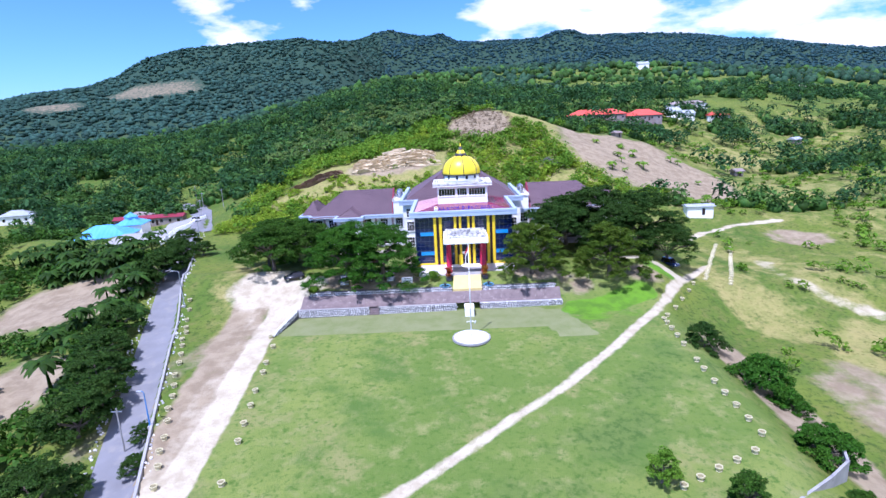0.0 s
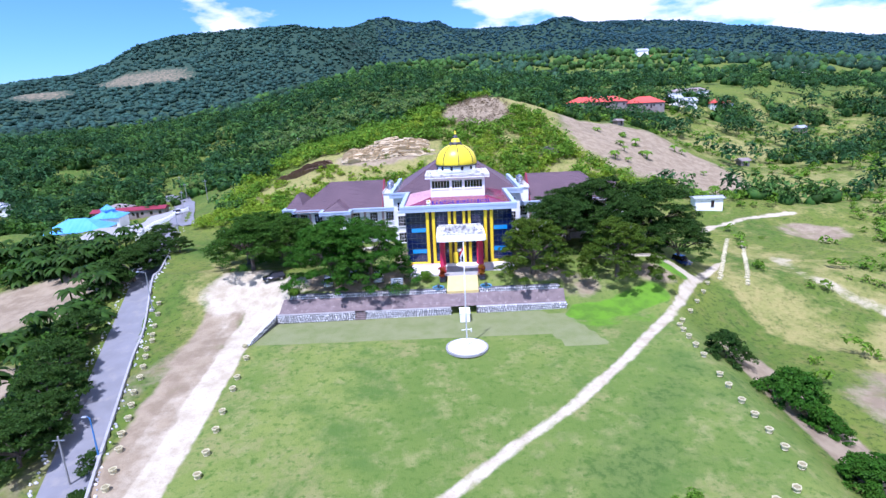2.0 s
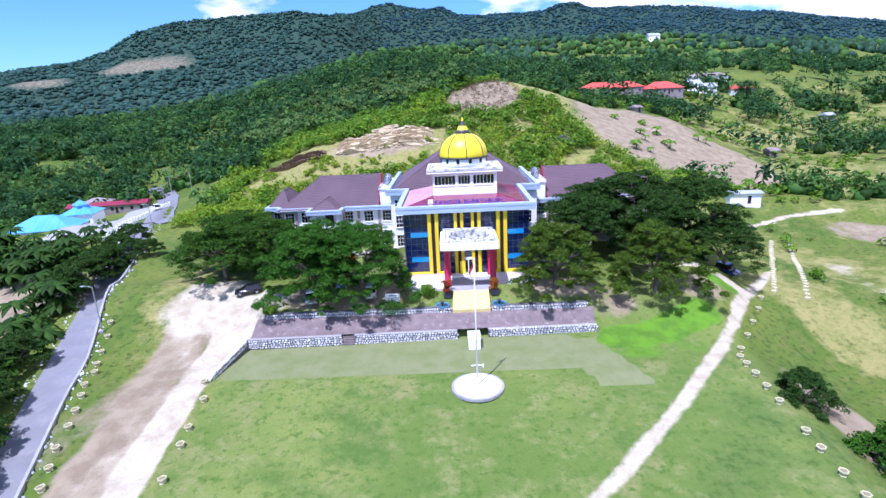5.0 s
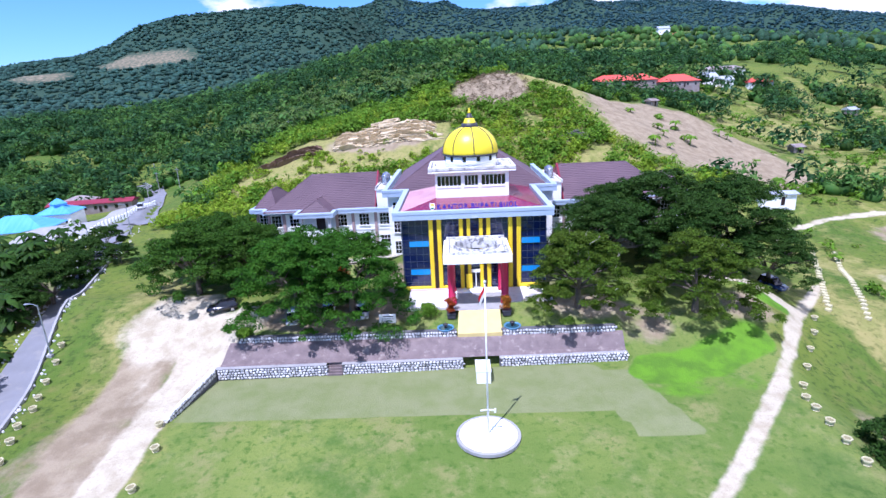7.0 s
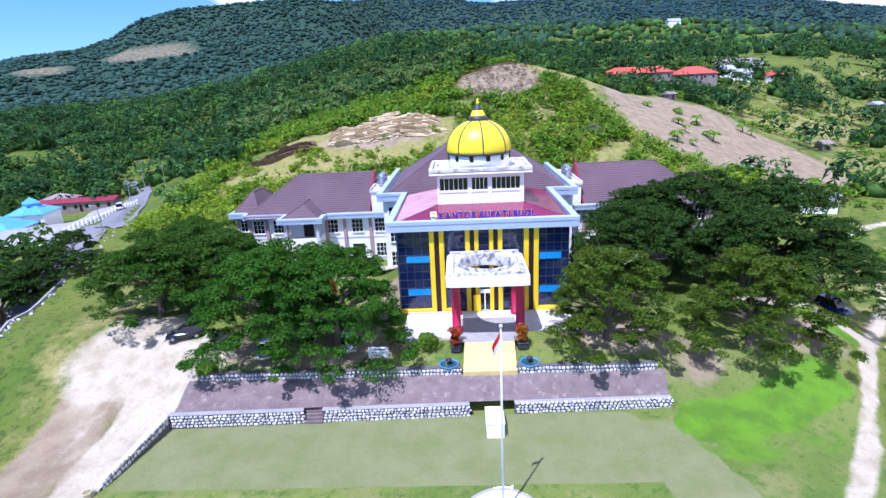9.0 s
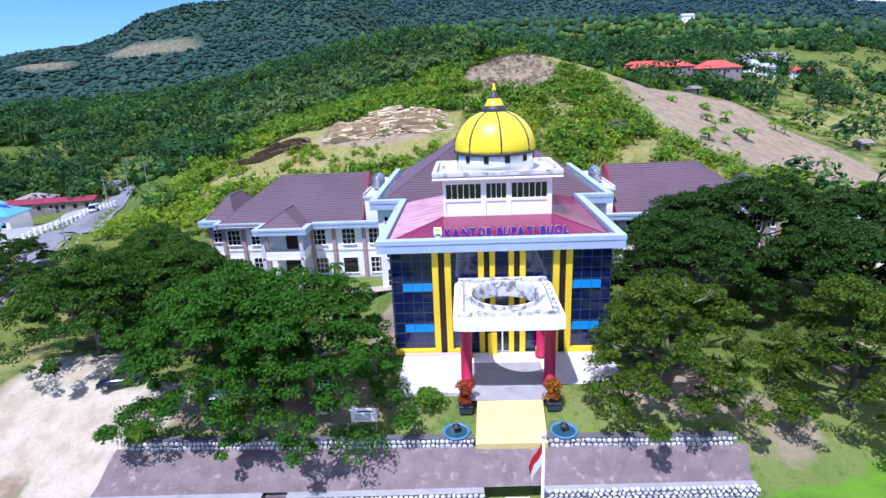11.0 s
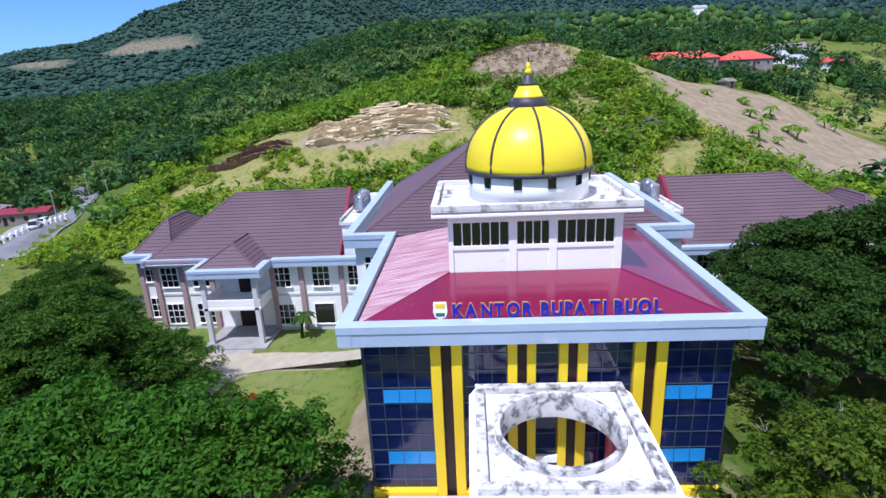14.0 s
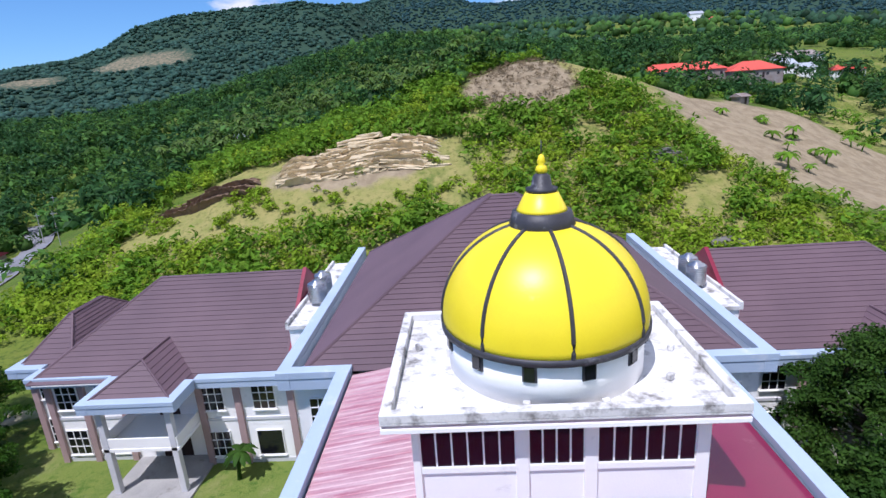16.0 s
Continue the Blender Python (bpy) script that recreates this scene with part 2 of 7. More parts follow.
def waves(x, y, scale, seed, octaves=4):
    """Smooth rolling noise between -1 and 1 made of turned sine waves."""
    rng = np.random.RandomState(seed)
    out, amp, tot = 0.0, 1.0, 0.0
    for o in range(octaves):
        k = 2 * math.pi / scale * 1.9 ** o
        for _ in range(3):
            a, p = rng.rand() * 2 * math.pi, rng.rand() * 2 * math.pi
            out = out + amp * np.sin(k * (np.cos(a) * x + np.sin(a) * y) + p + 0.8 * np.sin(k * 0.37 * (np.sin(a) * x - np.cos(a) * y)))
        tot += 3 * amp
        amp *= 0.5
    return out / tot * 1.6


# crest of the mountains, fitted to the camera's view: bearing from its start, rise, both in degrees
CREST = ((-60, 3.0), (-39.1, 3.5), (-36.8, 4.0), (-33.2, 4.45), (-30.9, 5.2), (-28.1, 6.8), (-25.2, 7.53), (-21.3, 7.85), (-17.6, 8.3),
         (-14.4, 8.27), (-11.5, 7.66), (-9.5, 8.34), (-7.2, 8.55), (-5, 8.22), (-0.4, 8.35), (1.3, 7.9), (6.4, 7.77), (9.7, 7.56), (12.7, 8.1),
         (14, 7.69), (20.2, 7.29), (24.1, 6.81), (26.9, 6.14), (30.3, 5.76), (32.8, 5.16), (37.7, 4.04), (60, 3.0))
HILLS = ((18, 138, 24, 37, 38), (-32, 100, 3, 18, 14), (150, 170, -12, 60, 60), (110, 240, 9, 55, 45), (-150, 90, -9, 60, 70), (-45, 330, 14, 80, 90),
         (230, 300, 8, 90, 70), (-260, 420, 14, 120, 140), (-90, 620, 6, 160, 130), (330, 700, 8, 200, 160),
         (-62, 108, 8, 26, 26), (-75, 165, 5.5, 30, 25), (90, 160, 7, 18, 22), (120, 88, -7, 30, 26), (215, 225, -12, 50, 45))


def kerb_x(y):
    return -54.5 - 0.38 * (y + 20)


def field_z(y):
    return np.where(y > -26, -5.2, -5.2 + 0.10 * (y + 26))


def land(x, y, rough=True):
    """Height of the ground."""
    x, y = np.asarray(x, float), np.asarray(y, float)
    f = field_z(np.maximum(y, -85))
    wall_y = -15.0 + 2.0 * (x + 33) / 51.5
    top = -3.7 - 0.5 * (x + 33) / 51.5
    terrace = f + sm(wall_y + 1.15, wall_y + 1.7, y) * (top - f)
    terrace = terrace + sm(wall_y + 0.6, -10.9, y) * (-2.3 - top) - 0.45 * sm(wall_y + 0.5, wall_y + 1.2, y) * (1 - sm(-10.6, -9.9, y))
    terrace = terrace + sm(-10.3, -9.7, y) * 0.7 + sm(-9.9, -5.0, y) * 1.6
    slope = f + sm(-19, 3, y) * (0 - f)
    inside = sm(-35, -33.2, x) * (1 - sm(18.4, 19.6, x))
    z = slope * (1 - inside) + terrace * inside
    court = (sm(12.5, 16, np.abs(x)) * sm(0, 10, y) * (1 - sm(52, 60, y)))
    z = z - 1.35 * court
    # the bank beyond the track
    edge = 40 + 0.30 * np.clip(y + 10, 0, 60) - 6.0 * sm(-5, -22, y)
    drop = -5.6 - z
    bank = sm(edge - 6, edge + 8, x) * (1 - sm(35, 75, y))
    z = z + bank * np.minimum(drop, 0) * sm(-30, -8, y)
    z = z - np.clip(0.42 * (x - edge), 0, 6.5) * (1 - sm(-18, 6, y))
    z = z - np.clip(0.05 * (x - 52), 0, 6) * (1 - sm(10, 70, y))
    # the road on the low side
    k = kerb_x(y)
    road = -7.0 + 0.10 * (y + 15)
    side = 1 - sm(-1.4, -0.2, x - k)
    near = 1 - sm(70, 110, y)
    z = z + side * near * (np.maximum(np.minimum(road, 2.0), -14) - z)
    z = z - np.clip(0.11 * (k - 9 - x), 0, 6.5) * near * (1 - sm(30, 70, y))
    # the slope behind
    r = np.hypot(x, y + 110)
    b = np.degrees(np.arctan2(x, y + 110))
    far_y = np.clip(y, 52, 700) - 52
    back = 0.115 * far_y * (1 + 0.22 * sm(200, 500, y)) * (1 - 0.30 * sm(18, 42, b) - 0.80 * sm(3, 30, -b))
    z = z + back * sm(40, 75, y)
    for hx, hy, h, rx, ry in HILLS:
        z = z + h * np.exp(-0.5 * (((x - hx) / rx) ** 2 + ((y - hy) / ry) ** 2)) * sm(50, 80, y)
    # mountains
    rise = np.interp(b, [c[0] for c in CREST], [c[1] for c in CREST])
    far_r = 2600 - 750 * (1 - sm(-13, -4, b))
    crest = np.tan(np.radians(rise - 0.12)) * far_r + 27
    z_far = crest * np.exp(-((r - far_r) / (0.30 * far_r)) ** 2) * (1 + 0.16 * waves(x, y, 600, 5) * (1 - np.exp(-((r - far_r) / 200) ** 2)))
    w = sm(200, 520, y)
    z = z + w * np.maximum(z_far - z, 0)
    if rough:
        wild = np.maximum.reduce([sm(62, 90, y), sm(52, 70, x), sm(9, 16, k - x)])
        z = z + wild * (0.7 * waves(x, y, 26, 3) + 2.2 * waves(x, y, 90, 4) * sm(120, 260, y) + 7 * waves(x, y, 330, 6) * sm(350, 800, r) * (1 - sm(1300, 1700, r)))
    return z


def land_at(x, y):
    return float(land(x, y))


def spread(stops):
    """Grid lines from (place, step) stops."""
    out = [stops[0][0]]
    for (a, sa), (b, sb) in zip(stops, stops[1:]):
        v = out[-1]
        while v < b - 0.3 * sb:
            v += sa + (sb - sa) * (v - a) / (b - a)
            out.append(v)
    return np.array(out)


def line_distance(x, y, pts):
    """Distance from a broken line."""
    d = np.full(x.shape, 1e9)
    for (ax, ay), (bx, by) in zip(pts, pts[1:]):
        t = np.clip(((x - ax) * (bx - ax) + (y - ay) * (by - ay)) / ((bx - ax) ** 2 + (by - ay) ** 2), 0, 1)
        d = np.minimum(d, np.hypot(x - ax - t * (bx - ax), y - ay - t * (by - ay)))
    return d


def soft_blob(x, y, cx, cy, rx, ry, turn=0.0):
    c, s = math.cos(radians(turn)), math.sin(radians(turn))
    u, v = ((x - cx) * c + (y - cy) * s) / rx, (-(x - cx) * s + (y - cy) * c) / ry
    return 1 - sm(0.5, 1.3, np.hypot(u, v))


TRACK = ((58, 11.5), (46, -2.2), (32.6, -21), (23.2, -32), (13, -42.5), (4.4, -49.8), (-3, -56.5), (-8.1, -60.9), (-24, -74))
WHITE_ROAD = ((-38, -6), (-37.6, -14), (-37.0, -22), (-36.4, -34), (-35.8, -44), (-35.5, -53), (-35.3, -60), (-34.4, -90))


def ground_masks(x, y):
    """How far each kind of surface covers the ground: bare white gravel, brown earth, dry grass, mown lawn."""
    track = line_distance(x, y, TRACK)
    white = 0.68 * (1 - sm(0.2, 1.8, track))
    drive = line_distance(x, y, WHITE_ROAD)
    white = np.maximum(white, 0.95 * (1 - sm(0.9, 3.0, drive)))
    white = np.maximum(white, 0.75 * soft_blob(x, y, -42.5, -5, 8.5, 9, 15))
    white = np.maximum(white, 0.40 * (1 - sm(1.5, 4.5, line_distance(x + 2.8, y, WHITE_ROAD))))
    white = np.maximum(white, 0.8 * (1 - sm(1.2, 3.0, line_distance(x, y, ((-35.5, -16), (-33.5, -9), (-31.5, -7))))))
    white = np.maximum(white, 0.75 * soft_blob(x, y, -34, -6.5, 6, 4.5))
    white = np.maximum(white, 0.8 * (1 - sm(1.0, 2.4, line_distance(x, y, ((46, -1), (40, 2), (34, 3))))))
    white = np.maximum(white, 0.62 * (1 - sm(0.6, 2.2, line_distance(x, y, ((66, 40), (73, 46), (90, 52), (100, 54))))))
    white = np.maximum(white, 0.42 * (1 - sm(0.5, 4.5, line_distance(x, y, ((74, 17), (72, 4), (78, -5), (86, -10))))))
    white = np.maximum(white, 0.5 * (1 - sm(1.0, 3.0, line_distance(x, y, ((-62, 33), (-52, 36), (-46, 40))))))
    white = np.maximum(white, 0.85 * (1 - sm(1.2, 2.4, line_distance(x, y, ((-35, 11), (-29.5, 17), (-26, 21), (-18, 21))))))
    earth = soft_blob(x, y, 82, 119, 43, 42)
    earth = np.maximum(earth, 0.62 * soft_blob(x, y, 21.5, -8, 5, 5))
    earth = np.maximum(earth, 0.6 * soft_blob(x, y, 37, -5, 5, 4))
    earth = np.maximum(earth, 0.8 * soft_blob(x, y, -25, 94, 21, 8))
    earth = np.maximum(earth, soft_blob(x, y, 11, 124, 15, 18))
    earth = np.maximum(earth, 0.9 * soft_blob(x, y, -92, 8, 22, 17, 20))
    earth = np.maximum(earth, 0.8 * soft_blob(x, y, -78, -30, 9, 14, 10))
    earth = np.maximum(earth, 0.9 * soft_blob(x, y, 44.5, -42, 5.5, 26, 5))
    earth = np.maximum(earth, 0.62 * soft_blob(x, y, 62, -40, 11, 16))
    earth = np.maximum(earth, 0.7 * soft_blob(x, y, 98, 40, 12, 8))
    earth = np.maximum(earth, 0.5 * soft_blob(x, y, -48, -35, 4, 30, -20))
    earth = np.maximum(earth, 0.9 * soft_blob(x, y, -20, -6.5, 13, 3.8))
    earth = np.maximum(earth, 0.7 * soft_blob(x, y, 16, -6, 9, 3.5))
    earth = np.maximum(earth, 0.8 * soft_blob(x, y, -12, 6, 2.2, 12))
    earth = np.maximum(earth, 0.55 * soft_blob(x, y, 12.2, 4, 1.5, 10))
    earth = np.maximum(earth, 0.80 * (1 - sm(2.5, 6.0, line_distance(x + 4.0 + 0.05 * np.clip(y + 40, -30, 30), y, WHITE_ROAD))))
    earth = np.maximum(earth, 0.55 * soft_blob(x, y, -690, 1190, 165, 90, -12))
    earth = np.maximum(earth, 0.55 * soft_blob(x, y, -845, 1060, 70, 90))
    dry = soft_blob(x, y, 33, 134, 15, 26)
    dry = np.maximum(dry, 0.58 * sm(54, 62, y) * (1 - sm(108, 124, y)) * sm(-64, -52, x) * (1 - sm(50, 66, x)))
    dry = np.maximum(dry, 0.6 * soft_blob(x, y, 150, 185, 40, 30, 20))
    dry = np.maximum(dry, 0.5 * soft_blob(x, y, 75, 12, 12, 30, 25))
    dry = np.maximum(dry, 0.75 * soft_blob(x, y, -40, 84, 40, 14, 5))
    dry = np.maximum(dry, 0.55 * soft_blob(x, y, 60, -5, 9, 26, 20))
    dry = np.maximum(dry, 0.8 * soft_blob(x, y, 78, -22, 16, 12, 20))
    dry = np.maximum(dry, 0.5 * soft_blob(x, y, -45, -10, 8, 40, 18))
    dry = np.maximum(dry, 0.5 * soft_blob(x, y, 140, 110, 30, 30))
    dry = np.maximum(dry, 0.30 * sm(42, 58, x) * (1 - sm(60, 90, y)))
    dry = np.maximum(dry, 0.40 * sm(70, 120, x) * (1 - sm(260, 330, y)))
    lawn = sm(-36, -33, x) * (1 - sm(36, 40, x)) * (1 - sm(-12, 4, y))
    lawn = np.maximum(lawn, sm(-46, -44, x) * (1 - sm(-16, -14, x)) * sm(4, 8, y) * (1 - sm(30, 32, y)))
    return white, earth, dry, lawn


def grass_masks(x, y):
    """Lush watered grass, and the pale parade strip before the terrace."""
    lush = 1 - sm(1.8, 4.0, line_distance(x, y, ((20.5, -16.2), (27, -15.2), (35, -11.0))))
    lush = np.maximum(lush, 0.85 * (1 - sm(1.5, 3.2, line_distance(x, y, ((44, -1.5), (40, -1.0))))))
    lush = np.maximum(lush, 0.55 * (1 - sm(2.0, 4.5, line_distance(x, y, ((21, -19.5), (30, -17.5))))))
    lush = lush * sm(15.5, 18.5, x)
    pale = sm(-24.6, -24.0, y) * (1 - sm(-14.5, -13.0, y)) * sm(-34.2, -33.6, x) * (1 - sm(14.0, 14.8, x))
    u = x - 13.6 - 0.32 * (-15.0 - y)
    pale = np.maximum(pale, sm(-3.2, -2.4, u) * (1 - sm(3.4, 4.8, u)) * sm(-29.0, -28.0, y) * (1 - sm(-16.0, -14.5, y)) * 0.9)
    worn = 0.5 * soft_blob(x, y, 9, -49, 6, 2.5, 25)
    dark = 0.55 * (1 - sm(2.0, 12.0, line_distance(x - 8.5, y + 6.5, TRACK[2:7])))
    return lush, pale, worn, dark


def ground_material():
    m = bpy.data.materials.new("grass_and_bare_earth")
    m.use_nodes = True
    nt = m.node_tree
    n, link = nt.nodes.new, nt.links.new
    bsdf = nt.nodes["Principled BSDF"]
    bsdf.inputs["Roughness"].default_value, bsdf.inputs["Specular IOR Level"].default_value = 0.9, 0.15
    tc = n("ShaderNodeTexCoord")

    def noise_of(scale, detail=6, rough=0.6):
        q = n("ShaderNodeTexNoise")
        q.inputs["Scale"].default_value, q.inputs["Detail"].default_value, q.inputs["Roughness"].default_value = scale, detail, rough
        link(tc.outputs["Object"], q.inputs["Vector"])
        return q.outputs["Fac"]

    def blend(fac, a, b):
        q = n("ShaderNodeMix")
        q.data_type = "RGBA"
        link(fac, q.inputs["Factor"])
        for s, v in (("A", a), ("B", b)):
            if isinstance(v, tuple):
                q.inputs[s].default_value = (*v, 1)
            else:
                link(v, q.inputs[s])
        return q.outputs["Result"]

    def step(v, lo, hi):
        q = n("ShaderNodeMapRange")
        q.interpolation_type = "SMOOTHSTEP"
        q.inputs["From Min"].default_value, q.inputs["From Max"].default_value = lo, hi
        link(v, q.inputs["Value"])
        return q.outputs["Result"]

    def edged(mask, lo=0.38, hi=0.70, k=1.0):
        q = n("ShaderNodeMath")
        q.operation = "MULTIPLY_ADD"
        link(edge, q.inputs[0])
        q.inputs[1].default_value = k
        link(mask, q.inputs[2])
        s = n("ShaderNodeMath")
        s.operation = "SUBTRACT"
        link(q.outputs[0], s.inputs[0])
        s.inputs[1].default_value = k * 0.5
        return step(s.outputs[0], lo, hi)

    edge = noise_of(0.16, 9, 0.68)
    big, mid, fine = noise_of(0.035, 5), noise_of(0.35, 8, 0.65), noise_of(3.0, 6, 0.7)
    at = n("ShaderNodeAttribute")
    at.attribute_name = "cover"
    sep = n("ShaderNodeSeparateColor")
    link(at.outputs["Color"], sep.inputs["Color"])
    wild = blend(step(big, 0.35, 0.65), (0.070, 0.125, 0.016), (0.140, 0.175, 0.026))
    wild = blend(step(mid, 0.45, 0.75), wild, (0.160, 0.160, 0.042))
    lawn = blend(step(big, 0.38, 0.62), (0.108, 0.165, 0.030), (0.175, 0.215, 0.048))
    lawn = blend(step(mid, 0.48, 0.72), lawn, (0.215, 0.228, 0.078))
    lawn = blend(step(fine, 0.55, 0.80), lawn, (0.066, 0.125, 0.018))
    tuft = noise_of(1.1, 8, 0.72)
    worn = noise_of(0.10, 9, 0.70)
    lawn = blend(step(worn, 0.52, 0.66), lawn, (0.205, 0.210, 0.072))
    thick = noise_of(0.075, 9, 0.74)
    lawn = blend(step(thick, 0.50, 0.66), lawn, (0.082, 0.142, 0.026))
    lawn = blend(step(tuft, 0.50, 0.66), lawn, (0.074, 0.135, 0.020))
    wild = blend(step(tuft, 0.48, 0.64), wild, (0.050, 0.085, 0.014))
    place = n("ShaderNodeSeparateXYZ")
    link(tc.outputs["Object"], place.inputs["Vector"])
    # with distance the ground blends to the haze-tinted dark blue-green of the far woods
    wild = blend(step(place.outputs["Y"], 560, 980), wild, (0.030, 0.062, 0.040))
    turf = n("ShaderNodeAttribute")
    turf.attribute_name = "turf"
    tsep = n("ShaderNodeSeparateColor")
    link(turf.outputs["Color"], tsep.inputs["Color"])
    rank = blend(step(tuft, 0.42, 0.62), (0.105, 0.155, 0.034), (0.058, 0.108, 0.020))
    lawn = blend(edged(turf.outputs["Alpha"], 0.30, 0.85, 1.8), lawn, rank)
    lawn = blend(edged(tsep.outputs["Blue"], 0.35, 0.85, 1.8), lawn, (0.225, 0.215, 0.095))
    mown = blend(step(mid, 0.35, 0.70), (0.205, 0.222, 0.100), (0.165, 0.195, 0.070))
    lawn = blend(edged(tsep.outputs["Green"], 0.40, 0.60, 0.25), lawn, mown)
    fresh = blend(step(mid, 0.38, 0.66), (0.115, 0.250, 0.014), (0.080, 0.165, 0.016))
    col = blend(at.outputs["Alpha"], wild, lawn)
    col = blend(edged(tsep.outputs["Red"], 0.35, 0.75, 1.5), col, fresh)
    dry = blend(step(mid, 0.35, 0.7), (0.290, 0.255, 0.090), (0.205, 0.215, 0.058))
    dry = blend(step(tuft, 0.50, 0.68), dry, (0.120, 0.130, 0.034))
    col = blend(edged(sep.outputs["Blue"], 0.30, 0.62, 1.5), col, dry)
    earth = blend(step(mid, 0.35, 0.65), (0.315, 0.255, 0.165), (0.225, 0.175, 0.110))
    col = blend(edged(sep.outputs["Green"]), col, earth)
    gravel = blend(step(mid, 0.4, 0.7), (0.49, 0.435, 0.315), (0.365, 0.310, 0.205))
    gravel = blend(step(fine, 0.5, 0.8), gravel, (0.31, 0.250, 0.18))
    col = blend(edged(sep.outputs["Red"], 0.30, 0.60), col, gravel)
    link(col, bsdf.inputs["Base Color"])
    bp = n("ShaderNodeBump")
    bp.inputs["Strength"].default_value, bp.inputs["Distance"].default_value = 0.6, 0.25
    link(fine, bp.inputs["Height"])
    link(bp.outputs["Normal"], bsdf.inputs["Normal"])
    return m


def build_ground():
    xs = spread(((-3600, 90), (-900, 40), (-300, 10), (-110, 2.2), (-62, 1.0), (62, 1.0), (110, 2.2), (300, 10), (900, 40), (3600, 90)))
    ys = spread(((-900, 60), (-200, 10), (-90, 1.2), (22, 1.0), (60, 2.0), (180, 3.5), (400, 12), (1000, 28), (3000, 50), (3800, 90)))
    gx, gy = np.meshgrid(xs, ys)
    gz = land(gx, gy)
    nx, ny = len(xs), len(ys)
    verts = np.stack([gx, gy, gz], -1).reshape(-1, 3)
    i = (np.arange(ny - 1)[:, None] * nx + np.arange(nx - 1)[None, :]).reshape(-1)
    quads = np.stack([i, i + 1, i + nx + 1, i + nx], -1)
    me = bpy.data.meshes.new("ground")
    me.vertices.add(len(verts))
    me.vertices.foreach_set("co", verts.reshape(-1))
    me.loops.add(quads.size)
    me.loops.foreach_set("vertex_index", quads.reshape(-1).astype(np.int32))
    me.polygons.add(len(quads))
    me.polygons.foreach_set("loop_start", np.arange(0, quads.size, 4, dtype=np.int32))
    me.update(calc_edges=True)
    me.polygons.foreach_set("use_smooth", np.ones(len(quads), bool))
    cover = me.attributes.new("cover", "FLOAT_COLOR", "POINT")
    cover.data.foreach_set("color", np.stack([c.reshape(-1) for c in ground_masks(gx, gy)], -1).reshape(-1).astype(np.float32))
    turf = me.attributes.new("turf", "FLOAT_COLOR", "POINT")
    turf.data.foreach_set("color", np.stack([c.reshape(-1) for c in grass_masks(gx, gy)], -1).reshape(-1).astype(np.float32))
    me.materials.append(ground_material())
    return tagged(new("ground", me), "grassy hillside with worn gravel tracks and bare earth", "ground", kind="structure")


build_ground()


# ---- the office building ----
CX = 0.2
office = thing("office_building", (0, 0, 0), "white office building with yellow dome and blue glass front", "building")


def pane_mesh(name, mat):
    bm = bmesh.new()
    box(bm, -0.5, 0.5, -0.02, 0.02, -0.5, 0.5)
    me = bpy.data.meshes.new(name)
    bm.to_mesh(me)
    bm.free()
    me.materials.append(mat)
    return me


PANE, PANE_BLUE, PANE_WIN = pane_mesh("pane", GLASS), pane_mesh("blue_pane", GLASSBLUE), pane_mesh("window_pane", WINDOW)


def pane(me, parent, x, y, z, w, h, rz=0.0, tilt=0.0):
    ob = new("pane", me)
    ob.parent = parent
    ob.matrix_basis = pose(x, y, z, tilt, 0, rz) @ Matrix.Diagonal((w, 1, h, 1))
    return ob


def curtain_wall(x0, x1, cols, y, z0, z1, rows, lit_rows=(), rz=0.0, origin=(0, 0)):
    """Glass between slim bars; lit_rows: rows whose middle panes are the bright blue casements."""
    bm = bmesh.new()
    w, h = (x1 - x0) / cols, (z1 - z0) / rows
    at = pose(origin[0], origin[1], 0, 0, 0, rz)
    for i in range(cols + 1):
        box(bm, x0 + i * w - 0.02, x0 + i * w + 0.02, y - 0.07, y + 0.05, z0, z1, m=at)
    for j in range(rows + 1):
        box(bm, x0, x1, y - 0.075, y + 0.045, z0 + j * h - 0.022, z0 + j * h + 0.022, m=at)
    wall = part("glass_wall", bm, MULLION, office, "dark blue glass in slim grey bars")
    rng = random.Random(int(x0 * 10) + rows)
    for i in range(cols):
        for j in range(rows):
            lit = j in lit_rows and (0 < i if x0 < 0 else i < cols - 1)
            p = at @ Vector((x0 + (i + 0.5) * w, y, z0 + (j + 0.5) * h))
            pane(PANE_BLUE if lit else PANE, wall, p.x, p.y - (0.1 if lit else 0), p.z, w - 0.04, h * (0.8 if lit else 1) - 0.04, rz, -7 if lit else rng.uniform(-0.25, 0.25))
    return wall


